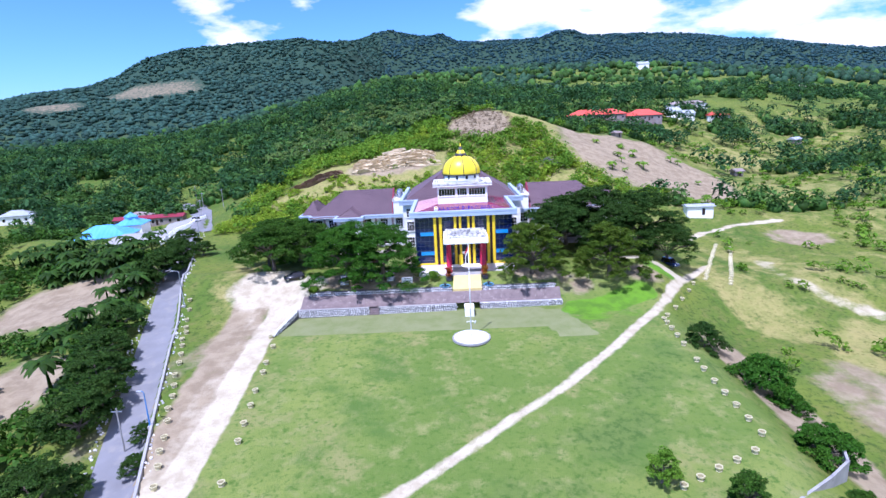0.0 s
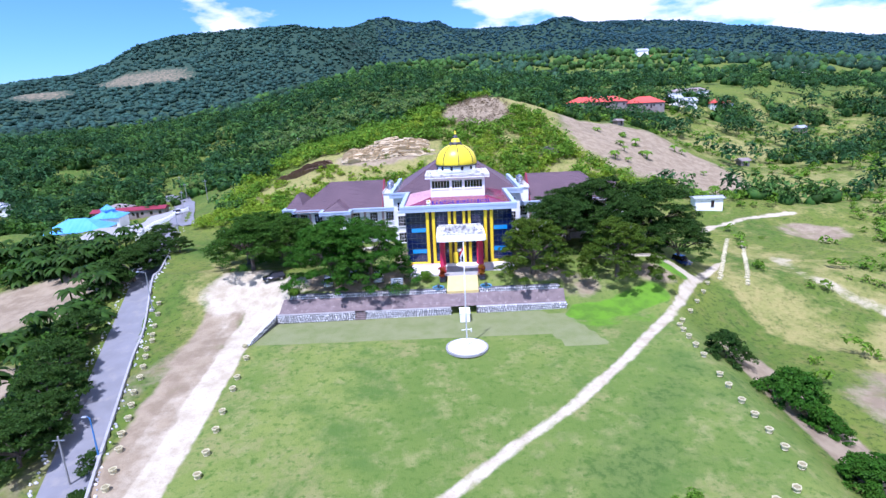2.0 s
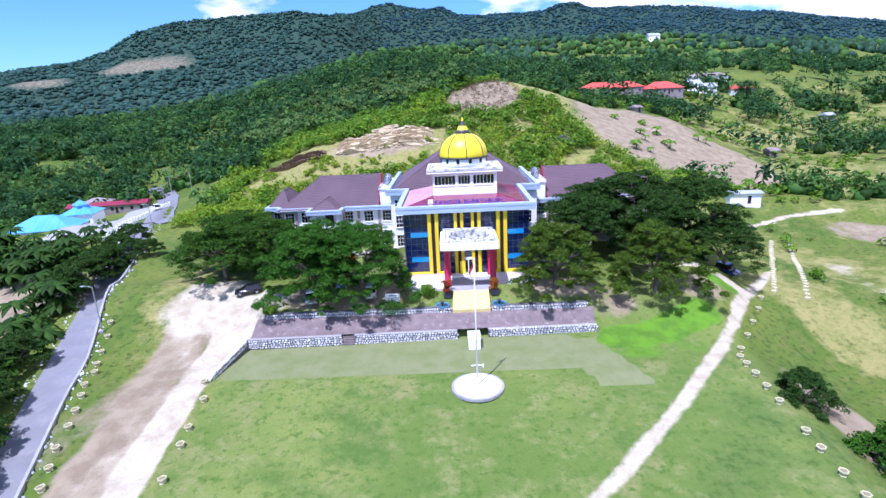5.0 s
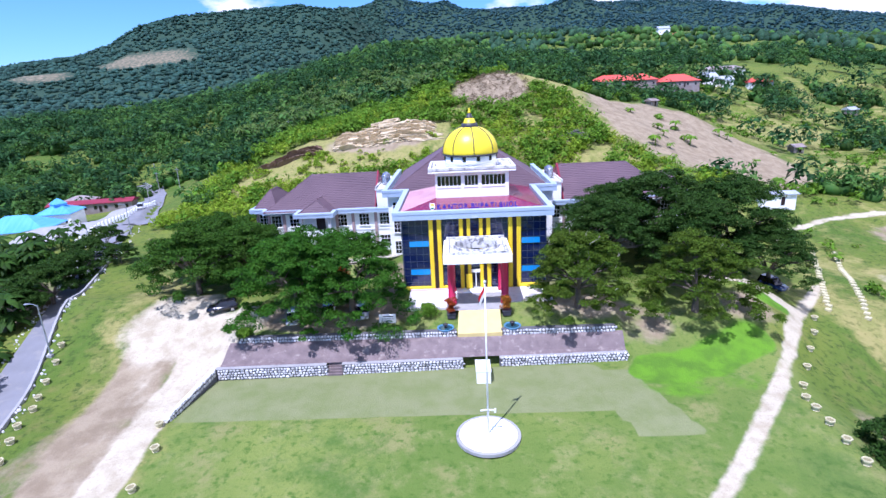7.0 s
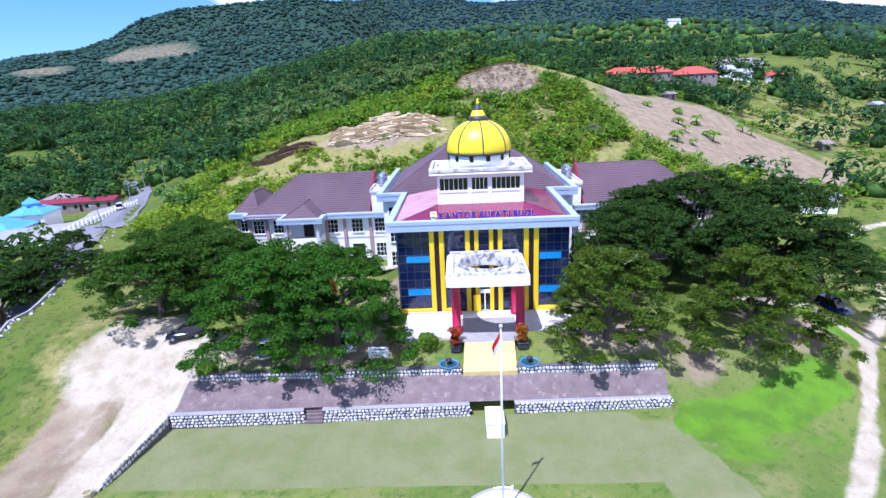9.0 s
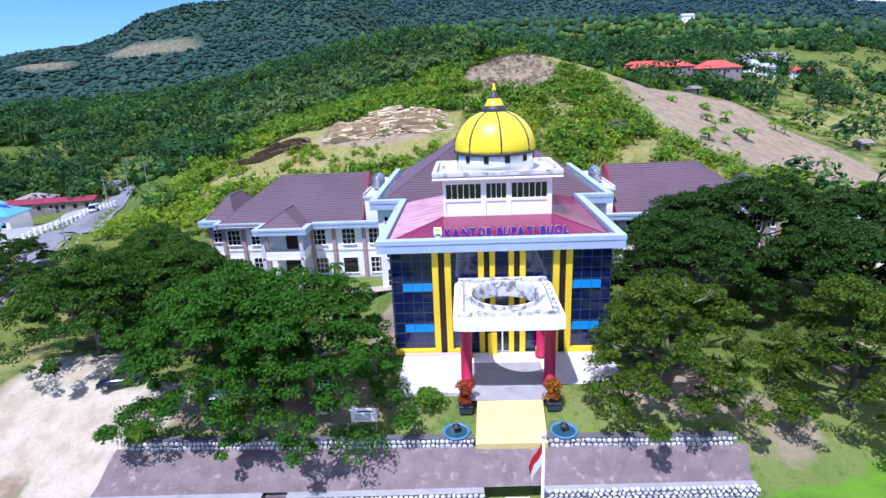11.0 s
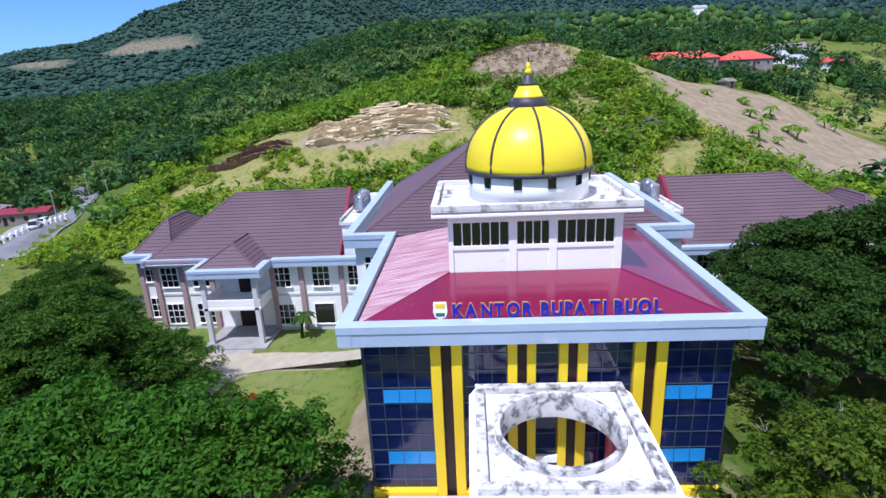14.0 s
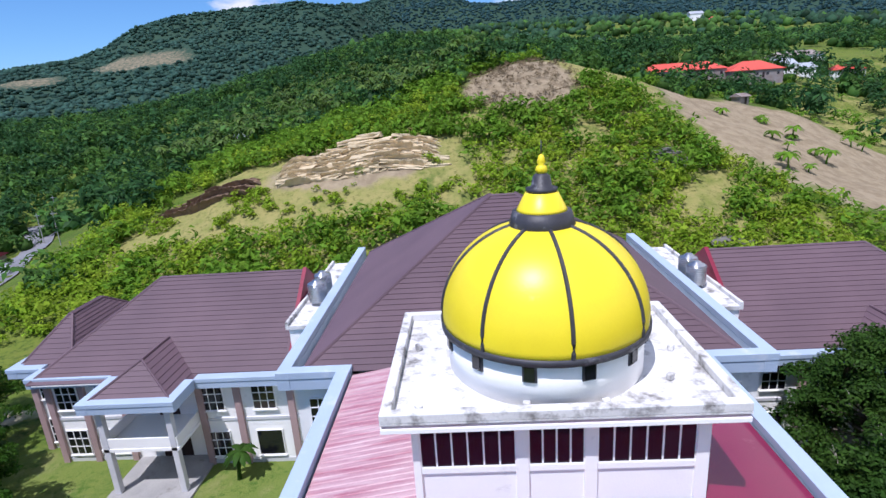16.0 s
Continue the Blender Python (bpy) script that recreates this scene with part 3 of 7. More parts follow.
def front_block():
    bm = bmesh.new()
    box(bm, -10.2, 10.2, 1.35, 19.8, -1.5, 11.2)
    part("core_wall", bm, BROWNBLACK, office)
    bm = bmesh.new()
    box(bm, -10.75, 10.75, 0.75, 19.4, -1.5, 0.0, 0.03)
    part("plinth", bm, WHITE, office, "white rendered plinth")
    z0, z1 = 0.05, 10.84
    curtain_wall(-10.35, CX - 6.7, 4, 1.15, z0, z1, 10, (2, 6))
    curtain_wall(CX + 6.7, 10.55, 4, 1.15, z0, z1, 10, (2, 6))
    curtain_wall(CX - 4.8, CX - 2.3, 3, 1.15, z0, z1, 10)
    curtain_wall(CX + 2.3, CX + 4.8, 3, 1.15, z0, z1, 10)
    curtain_wall(CX - 0.6, CX + 0.6, 1, 1.15, z0, z1, 10)
    for side in (-1, 1):
        curtain_wall(-9.1, 9.1, 14, 0, z0, z1, 10, (), 90 * side, (side * 10.45, 10.3))
    # yellow piers in pairs with a dark panel between
    for side in (-1, 1):
        for a, b, c, d in ((4.85, 5.45, 6.05, 6.65), (0.65, 1.15, 1.7, 2.25)):
            for u, v in ((a, b), (c, d)):
                bm = bmesh.new()
                x0, x1 = sorted((CX + side * u, CX + side * v))
                box(bm, x0, x1, 0.72, 1.3, 0.0, 10.84, 0.03)
                part("pier", bm, YELLOW, office, "yellow painted pier")
            bm = bmesh.new()
            x0, x1 = sorted((CX + side * b, CX + side * c))
            box(bm, x0, x1, 0.95, 1.3, 0.0, 10.84)
            part("dark_panel", bm, BROWNBLACK, office, "dark brown recessed panel")
        x0, x1 = sorted((CX + side * 6.65, side * 10.6 + 0.1))
        bm = bmesh.new()
        box(bm, x0, x1, 0.70, 1.25, 0.0, 0.5, 0.03)
        part("base_band", bm, YELLOW, office, "yellow base band")
        x0, x1 = sorted((CX + side * 3.3, CX + side * 4.85))
        bm = bmesh.new()
        box(bm, x0, x1, 0.70, 1.25, 0.0, 0.5, 0.03)
        part("base_band", bm, YELLOW, office, "yellow base band")
    # entrance door
    bm = bmesh.new()
    box(bm, CX - 0.95, CX + 0.95, 0.85, 1.1, 0.1, 2.9, 0.02)
    door = part("door", bm, WHITE, office, "white framed entrance door")
    for k in (-1, 1):
        pane(PANE_WIN, door, CX + k * 0.45, 0.83, 1.35, 0.75, 2.2)


def fascia_run(outline, z0, z1, width, name="fascia"):
    """A deep blue-grey eaves band along an open outline; the inside lies to the left."""
    for n_, ((ax, ay), (bx, by)) in enumerate(zip(outline, outline[1:])):
        z0, z1 = z0 + 0.003 * (-1) ** n_, z1 + 0.003 * (-1) ** n_
        d = Vector((bx - ax, by - ay, 0))
        length = d.length
        ang = math.degrees(math.atan2(d.y, d.x))
        m = pose(ax, ay, 0, 0, 0, ang)
        bm = bmesh.new()
        cut = z0 + (z1 - z0) * 0.62
        box(bm, -0.002, length + 0.002, 0.03, width, z0, cut - 0.03, 0.0, m)
        box(bm, 0, length, 0.08, width - 0.05, cut - 0.03, cut, 0.0, m)
        box(bm, -0.04, length + 0.04, -0.03, width, cut, z1, 0.02, m)
        part(name, bm, BLUEGREY, office, "blue-grey eaves fascia")


def stepped_face(bm, a, b, c, d, courses, step=0.05):
    """A tiled slope with eave a-b and ridge d-c, laid in overlapping courses."""
    a, b, c, d = (Vector(p) for p in (a, b, c, d))
    up = (b - a).cross(d - a).normalized()
    if up.z < 0:
        up = -up
    last = None
    for k in range(courses):
        t0, t1 = k / courses, (k + 1) / courses
        low = [bm.verts.new(a.lerp(d, t0) + up * step), bm.verts.new(b.lerp(c, t0) + up * step)]
        high = [bm.verts.new(b.lerp(c, t1)), bm.verts.new(a.lerp(d, t1))]
        bm.faces.new((low[0], low[1], high[0], high[1]))
        base = last or [bm.verts.new(b.lerp(c, t0) - up * 0.1), bm.verts.new(a.lerp(d, t0) - up * 0.1)]
        bm.faces.new((base[1], base[0], low[1], low[0]))
        last = high


def ridge_caps(pts, parent, r=0.13):
    for p, q in pts:
        bm = bmesh.new()
        tube(bm, [Vector(p), Vector(q)], [r, r], 6)
        part("ridge_cap", bm, TILE, parent)


def hip_roof(x0, x1, y0, y1, ze, zr, rx0, rx1, ry0, ry1, courses=None):
    n = courses or max(6, int(abs(ry0 - y0) / 0.42))
    A, B, C, D = (x0, y0, ze), (x1, y0, ze), (x1, y1, ze), (x0, y1, ze)
    E, F, G, H = (rx0, ry0, zr), (rx1, ry0, zr), (rx1, ry1, zr), (rx0, ry1, zr)
    for slope in ((A, B, F, E), (B, C, G, F), (C, D, H, G), (D, A, E, H)):
        bm = bmesh.new()
        stepped_face(bm, *slope, n)
        roof = part("roof_slope", bm, TILE, office, "purple-brown tiled roof slope")
    caps = [(A, E), (B, F), (C, G), (D, H), (E, F)]
    if abs(ry1 - ry0) > 0.1:
        caps += [(F, G), (H, E)]
    ridge_caps([(p, q) for p, q in caps if (Vector(p) - Vector(q)).length > 0.1], roof)
    return roof


def metal_roof():
    zi, zt = 11.72, 12.62
    L, R, F, B = -10.55, 10.55, 0.95, 19.3
    tl, tr, tf = CX - 5.6, CX + 5.6, 7.0
    faces = (("roof_panel", REDROOF, "glossy maroon metal roof slope", [(L, F, zi), (R, F, zi), (tr, tf, zt), (tl, tf, zt)]),
             ("roof_panel", FADED, "sun-bleached corrugated metal roof slope", [(L, B, zi), (L, F, zi), (tl, tf, zt), (tl, B, zt)]),
             ("roof_panel", REDROOF, "glossy maroon metal roof slope", [(R, F, zi), (R, B, zi), (tr, B, zt), (tr, tf, zt)]))
    for name, mat, label, c in faces:
        bm = bmesh.new()
        top = [bm.verts.new(p) for p in c]
        low = [bm.verts.new(Vector(p) - Vector((0, 0, 0.06))) for p in c]
        bm.faces.new(top)
        bm.faces.new(low[::-1])
        for i in range(4):
            j = (i + 1) % 4
            bm.faces.new((low[i], low[j], top[j], top[i]))
        ob = part(name, bm, mat, office, label)
        if mat is FADED:
            bm = bmesh.new()
            for k in range(50):
                y = F + 0.3 + k * 0.36
                if y > B - 0.1:
                    break
                xa = L + 0.02
                xb = tl if y > tf else L + (tl - L) * (y - F) / (tf - F)
                zb = zi + (zt - zi) * (xb - L) / (tl - L)
                v = [bm.verts.new(p) for p in ((xa, y - 0.05, zi + 0.005), (xb, y - 0.05, zb + 0.005), (xb, y, zb + 0.035), (xa, y, zi + 0.035), (xa, y + 0.05, zi + 0.005), (xb, y + 0.05, zb + 0.005))]
                bm.faces.new(v[:4])
                bm.faces.new((v[3], v[2], v[5], v[4]))
            part("seam", bm, FADED, ob)
    for p, q in (((L, F, zi), (tl, tf, zt)), ((R, F, zi), (tr, tf, zt))):
        bm = bmesh.new()
        tube(bm, [p, q], [0.07, 0.07], 6)
        part("hip_flashing", bm, REDROOF, office)
    # gutter between the slopes and the fascia
    bm = bmesh.new()
    box(bm, -10.8, 10.8, 0.7, 1.0, 11.2, 11.45)
    for s in (-1, 1):
        x0, x1 = sorted((s * 10.5, s * 10.8))
        box(bm, x0, x1, 1.0, 19.3, 11.2, 11.45)
    part("gutter", bm, DARK, office, "dark rain gutter")
    bm = bmesh.new()
    box(bm, -11.4, 11.4, 0.1, 1.3, 10.85, 10.95)
    part("soffit", bm, WHITE, office)


def sign():
    """Raised letters on the front edge of the metal roof."""
    board = thing("sign_letters", (0, 0, 0), "raised blue letters with yellow edges standing on the maroon roof edge", "sign")
    text = "KANTOR BUPATI BUOL"
    x, made = 0.0, []
    for ch in text:
        if ch == " ":
            x += 0.36
            continue
        for off, mat, extra, name in ((0.0, BLUELETTER, 0.10, "letter"), (0.09, GOLD, 0.04, "letter_edge")):
            cu = bpy.data.curves.new(name, "FONT")
            cu.body, cu.size, cu.extrude, cu.offset = ch, 1.06, extra, 0.035 if off == 0 else 0.055
            tmp = bpy.data.objects.new(name, cu)
            me = bpy.data.meshes.new_from_object(tmp)
            bpy.data.objects.remove(tmp)
            me.materials.clear()
            me.materials.append(mat)
            w = max(v.co.x for v in me.vertices) - min(v.co.x for v in me.vertices)
            ob = new(name, me)
            ob.parent = board
            made.append((ob, x, off))
        x += w + 0.135
    k = 11.5 / (x - 0.135)
    for ob, u, off in made:
        ob.matrix_basis = pose(-5.1 + k * u, 0.95 + off, 12.14, 84, 0, 0) @ Matrix.Diagonal((k, 1, 1, 1))
    crest = thing("roof_emblem", (-5.75, 0.92, 12.0), "shield emblem in white, yellow and green on the roof edge", "emblem")
    bm = bmesh.new()
    pts = [(-0.36, 1.05), (0.36, 1.05), (0.40, 0.5), (0.30, 0.18), (0, 0), (-0.30, 0.18), (-0.40, 0.5)]
    f = [bm.verts.new((u, 0, v)) for u, v in pts]
    g = [bm.verts.new((u, 0.1, v)) for u, v in pts]
    bm.faces.new(f), bm.faces.new(g[::-1])
    for i in range(7):
        bm.faces.new((f[i], f[(i + 1) % 7], g[(i + 1) % 7], g[i]))
    part("shield", bm, WHITE, crest)
    bm = bmesh.new()
    box(bm, -0.27, 0.27, -0.02, 0.0, 0.70, 0.96)
    part("upper_field", bm, YELLOW, crest, "yellow upper field")
    bm = bmesh.new()
    box(bm, -0.25, 0.25, -0.02, 0.0, 0.22, 0.42)
    part("lower_field", bm, material("emblem_green", (0.03, 0.16, 0.08), 0.5, bump=0), crest, "dark green lower field")


def tower():
    x0, x1, y0, y1 = CX - 5.7, CX + 5.7, 7.0, 16.0
    bm = bmesh.new()
    box(bm, x0 + 0.12, x1 - 0.12, y0 + 0.12, y1, 11.5, 16.52)
    part("tower_wall", bm, WHITE, office, "white rendered tower wall")
    bm = bmesh.new()
    for a, b in ((-5.6, -5.3), (-1.65, -1.15), (0.95, 1.45), (5.1, 5.6)):
        box(bm, CX + a, CX + b, y0, y0 + 0.3, 12.3, 16.52, 0.02)
    for a, b, c, d in ((-5.35, 5.2, 14.15, 14.40), (-5.35, 5.2, 15.98, 16.52)):
        box(bm, CX + a, CX + b, y0 + 0.03, y0 + 0.3, c, d)
    part("tower_frame", bm, WHITE, office, "white piers and rails round the tower windows")
    for a, b, n in ((-5.3, -1.65, 6), (-1.15, 0.95, 4), (1.45, 5.1, 6)):
        w = (b - a) / n
        bm = bmesh.new()
        box(bm, CX + a - 0.02, CX + b + 0.02, y0 + 0.04, y0 + 0.15, 14.36, 14.44)
        win = part("tower_window", bm, WHITE, office, "band of dark panes in white bars")
        for i in range(n + 1):
            bm = bmesh.new()
            box(bm, CX + a + i * w - 0.035, CX + a + i * w + 0.035, y0 + 0.05, y0 + 0.14, 14.44, 15.98)
            part("bar", bm, WHITE, win)
        for i in range(n):
            pane(PANE_WIN, win, CX + a + (i + 0.5) * w, y0 + 0.10, 15.19, w - 0.06, 1.56)
    for s in (-1, 1):
        bm = bmesh.new()
        for i in range(8):
            yy = y0 + 0.9 + i * 1.0
            xs_ = sorted((CX + s * 5.49, CX + s * 5.53))
            box(bm, xs_[0], xs_[1], yy, yy + 0.86, 14.4, 15.95)
        part("side_window", bm, WINDOW, office)
    # projecting flat roof with an upstand
    sx, sy0, sy1 = 6.6, 6.25, 15.7
    bm = bmesh.new()
    box(bm, CX - sx, CX + sx, sy0, sy1, 16.52, 16.72, 0.02)
    part("cornice", bm, WHITE, office)
    bm = bmesh.new()
    box(bm, CX - sx + 0.06, CX + sx - 0.06, sy0 + 0.06, sy1 - 0.06, 16.72, 16.88)
    part("cornice_band", bm, material("faded_pink_band", (0.42, 0.28, 0.33), 0.7, second=(0.46, 0.40, 0.44), scale=2), office, "faded pink band")
    bm = bmesh.new()
    box(bm, CX - sx, CX + sx, sy0, sy1, 16.88, 16.95)
    for a, b, c, d in ((-sx, sx, sy0, sy0 + 0.42), (-sx, sx, sy1 - 0.42, sy1), (-sx, -sx + 0.42, sy0 + 0.42, sy1 - 0.42), (sx - 0.42, sx, sy0 + 0.42, sy1 - 0.42)):
        box(bm, CX + a, CX + b, c, d, 16.95, 17.32, 0.03)
    part("flat_roof", bm, SLAB, office, "stained white concrete flat roof with upstand")
    for u, v in ((-5.2, 7.0), (-1.2, 6.95), (1.7, 6.95), (4.6, 8.6), (-5.6, 12.0), (5.5, 11.0)):
        bm = bmesh.new()
        rotated_box(bm, CX + u, v, 16.95, 0.3, 0.24, 0.3, 10 * u, 0.04)
        part("vent_block", bm, SLAB, office)


def dome():
    cy, base = 11.0, 16.95
    R = 4.25
    bm = bmesh.new()
    lathe(bm, [(R - 0.12, base), (R - 0.12, 18.85)], 48, (CX, cy, 0))
    part("drum", bm, WHITE, office, "white round drum", True)
    for i in range(12):
        a = radians(-90 + 15 + 30 * i)
        bm = bmesh.new()
        box(bm, -0.27, 0.27, -0.07, 0.1, 0, 0.72, 0.02, pose(CX + (R - 0.13) * math.cos(a), cy + (R - 0.13) * math.sin(a), 18.0, 0, 0, math.degrees(a) + 90))
        frame_ = part("drum_window", bm, DARK, office, "small dark window")
        pane(PANE_WIN, frame_, CX + (R - 0.02) * math.cos(a), cy + (R - 0.02) * math.sin(a), 18.36, 0.38, 0.55, math.degrees(a) + 90)
    prof = []
    for k in range(15):
        t = k / 14
        ang = radians(-6 + 80 * t)
        prof.append((R * 1.015 * math.cos(ang), 19.25 + 4.0 * math.sin(ang) * (1 - 0.03 * t)))
    bm = bmesh.new()
    lathe(bm, prof, 64, (CX, cy, 0))
    part("dome", bm, DOMEYELLOW, office, "glossy yellow dome", True)
    bm = bmesh.new()
    lathe(bm, [(R + 0.02, 18.72), (R + 0.13, 18.74), (R + 0.14, 18.98), (R + 0.02, 19.0)], 64, (CX, cy, 0))
    part("dome_ring", bm, DARK, office, "black ring under the dome", True)
    for i in range(8):
        a = radians(-90 + 6 + 45 * i)
        pts = [(CX + (r + 0.01) * math.cos(a), cy + (r + 0.01) * math.sin(a), z) for r, z in prof]
        bm = bmesh.new()
        tube(bm, pts, [0.085] * len(pts), 6)
        part("dome_rib", bm, DARK, office, "black dome rib")
    for name, mat, prof2 in (("collar", DARK, [(1.32, 22.85), (1.36, 22.95), (1.2, 23.5), (1.1, 23.52)]),
                             ("cap", DOMEYELLOW, [(1.05, 23.5), (0.98, 23.62), (0.66, 24.25), (0.6, 24.27)]),
                             ("neck", DARK, [(0.62, 24.25), (0.64, 24.42), (0.42, 24.5), (0.34, 24.9), (0.2, 25.0)]),
                             ("knob", DOMEYELLOW, [(0.17, 24.98), (0.25, 25.12), (0.2, 25.28), (0.12, 25.34), (0.18, 25.45), (0.1, 25.7), (0.03, 25.75)]),
                             ("spike", DARK, [(0.03, 25.74), (0.02, 26.3)])):
        bm = bmesh.new()
        lathe(bm, prof2, 24, (CX, cy, 0))
        part(name, bm, mat, office, "", True)


def canopy():
    x0, x1, y0, y1 = CX - 4.5, CX + 4.5, -8.1, 0.7
    cx, cy, hole = CX, -3.45, 2.95
    # square tray with a round opening
    bm = bmesh.new()
    seg = 48
    lists = {}
    for z in (6.65, 7.72):
        ring, sq = [], []
        for i in range(seg):
            a = 2 * math.pi * i / seg
            c, s = math.cos(a), math.sin(a)
            ring.append(bm.verts.new((cx + hole * c, cy + hole * s, z)))
            kx = (x1 - cx) / abs(c) if abs(c) > 1e-6 else 1e9
            ky = ((y1 - cy) if s > 0 else (cy - y0)) / abs(s) if abs(s) > 1e-6 else 1e9
            k = min(kx, ky)
            sq.append(bm.verts.new((cx + k * c, cy + k * s, z)))
        lists[z] = (ring, sq)
    for i in range(seg):
        j = (i + 1) % seg
        (r0, s0), (r1, s1) = lists[6.65], lists[7.72]
        bm.faces.new((r1[i], s1[i], s1[j], r1[j]))
        bm.faces.new((r0[j], s0[j], s0[i], r0[i]))
        bm.faces.new((s0[i], s0[j], s1[j], s1[i]))
        bm.faces.new((r0[j], r0[i], r1[i], r1[j]))
    part("canopy_slab", bm, WHITE, office, "white porch canopy slab with a round opening")
    bm = bmesh.new()
    for i in range(seg):
        a0, a1 = 2 * math.pi * i / seg, 2 * math.pi * (i + 1) / seg
        q = []
        for ang, far in ((a0, 0), (a0, 1), (a1, 1), (a1, 0)):
            c, s = math.cos(ang), math.sin(ang)
            k = hole + 0.3
            if far:
                k = min((x1 - 0.9 - cx) / max(abs(c), 1e-6), (((y1 - 0.65) - cy) if s > 0 else (cy - y0 - 0.9)) / max(abs(s), 1e-6))
            q.append(bm.verts.new((cx + k * c, cy + k * s, 7.76)))
        bm.faces.new(q)
    part("canopy_top", bm, SLAB, office, "stained top of the canopy")
    bm = bmesh.new()
    for a, b, c, d in ((x0 + 0.35, x1 - 0.35, y0 + 0.35, y0 + 0.85), (x0 + 0.35, x1 - 0.35, y1 - 0.6, y1 - 0.1), (x0 + 0.35, x0 + 0.85, y0 + 0.85, y1 - 0.6), (x1 - 0.85, x1 - 0.35, y0 + 0.85, y1 - 0.6)):
        box(bm, a, b, c, d, 7.70, 8.12, 0.04)
    part("canopy_upstand", bm, GRIMY, office, "stained white upstand round the canopy")
    bm = bmesh.new()
    lathe(bm, [(hole - 0.01, 6.6), (hole - 0.01, 8.1), (hole + 0.02, 8.14), (hole + 0.24, 8.14), (hole + 0.26, 8.1), (hole + 0.26, 7.7)], 48, (cx, cy, 0), False)
    part("opening_rim", bm, GRIMY, office, "round raised rim of the opening", True)
    for u in (-3.55, 3.7):
        for v, base in ((-5.4, 0.05), (-0.2, 0.05)):
            bm = bmesh.new()
            lathe(bm, [(0.62, base), (0.62, 0.5), (0.5, 0.55), (0.5, 6.2), (0.62, 6.25), (0.66, 6.66)], 20, (CX + u, v, 0))
            part("column", bm, MAGENTA, office, "crimson round porch column", True)
    # porch floor and steps
    bm = bmesh.new()
    box(bm, CX - 4.6, CX + 4.6, -1.1, 0.75, -1.0, 0.10, 0.02)
    part("porch_floor", bm, WHITE, office)
    for k in range(3):
        bm = bmesh.new()
        box(bm, CX - 3.2, CX + 3.2, -1.1 - 0.34 * (k + 1), -1.1 - 0.34 * k, -1.0, 0.06 - 0.035 * (k + 1), 0.01)
        part("step", bm, WHITE, office)
    bm = bmesh.new()
    rotated_box(bm, CX - 1.0, 0.35, 0.1, 0.9, 0.12, 2.3, 0, 0.02)
    part("notice_panel", bm, YELLOW, office, "yellow notice panel by the door")


def window_unit(x, y, z, w, h, parent, cols=3, rows=3, sill=True):
    bm = bmesh.new()
    t = 0.06
    for i in range(cols + 1):
        u = x - w / 2 + w * i / cols
        box(bm, u - t / 2, u + t / 2, y - 0.10, y + 0.02, z, z + h)
    for j in range(rows + 1):
        v = z + h * j / rows
        box(bm, x - w / 2 - t / 2, x + w / 2 + t / 2, y - 0.105, y + 0.015, v - t / 2, v + t / 2)
    if sill:
        box(bm, x - w / 2 - 0.12, x + w / 2 + 0.12, y - 0.2, y, z - 0.12, z - 0.035)
    win = part("window", bm, WHITE, parent, "white framed window with dark panes")
    for i in range(cols):
        for j in range(rows):
            pane(PANE_WIN, win, x - w / 2 + w * (i + 0.5) / cols, y - 0.04, z + h * (j + 0.5) / rows, w / cols - 0.05, h / rows - 0.05)


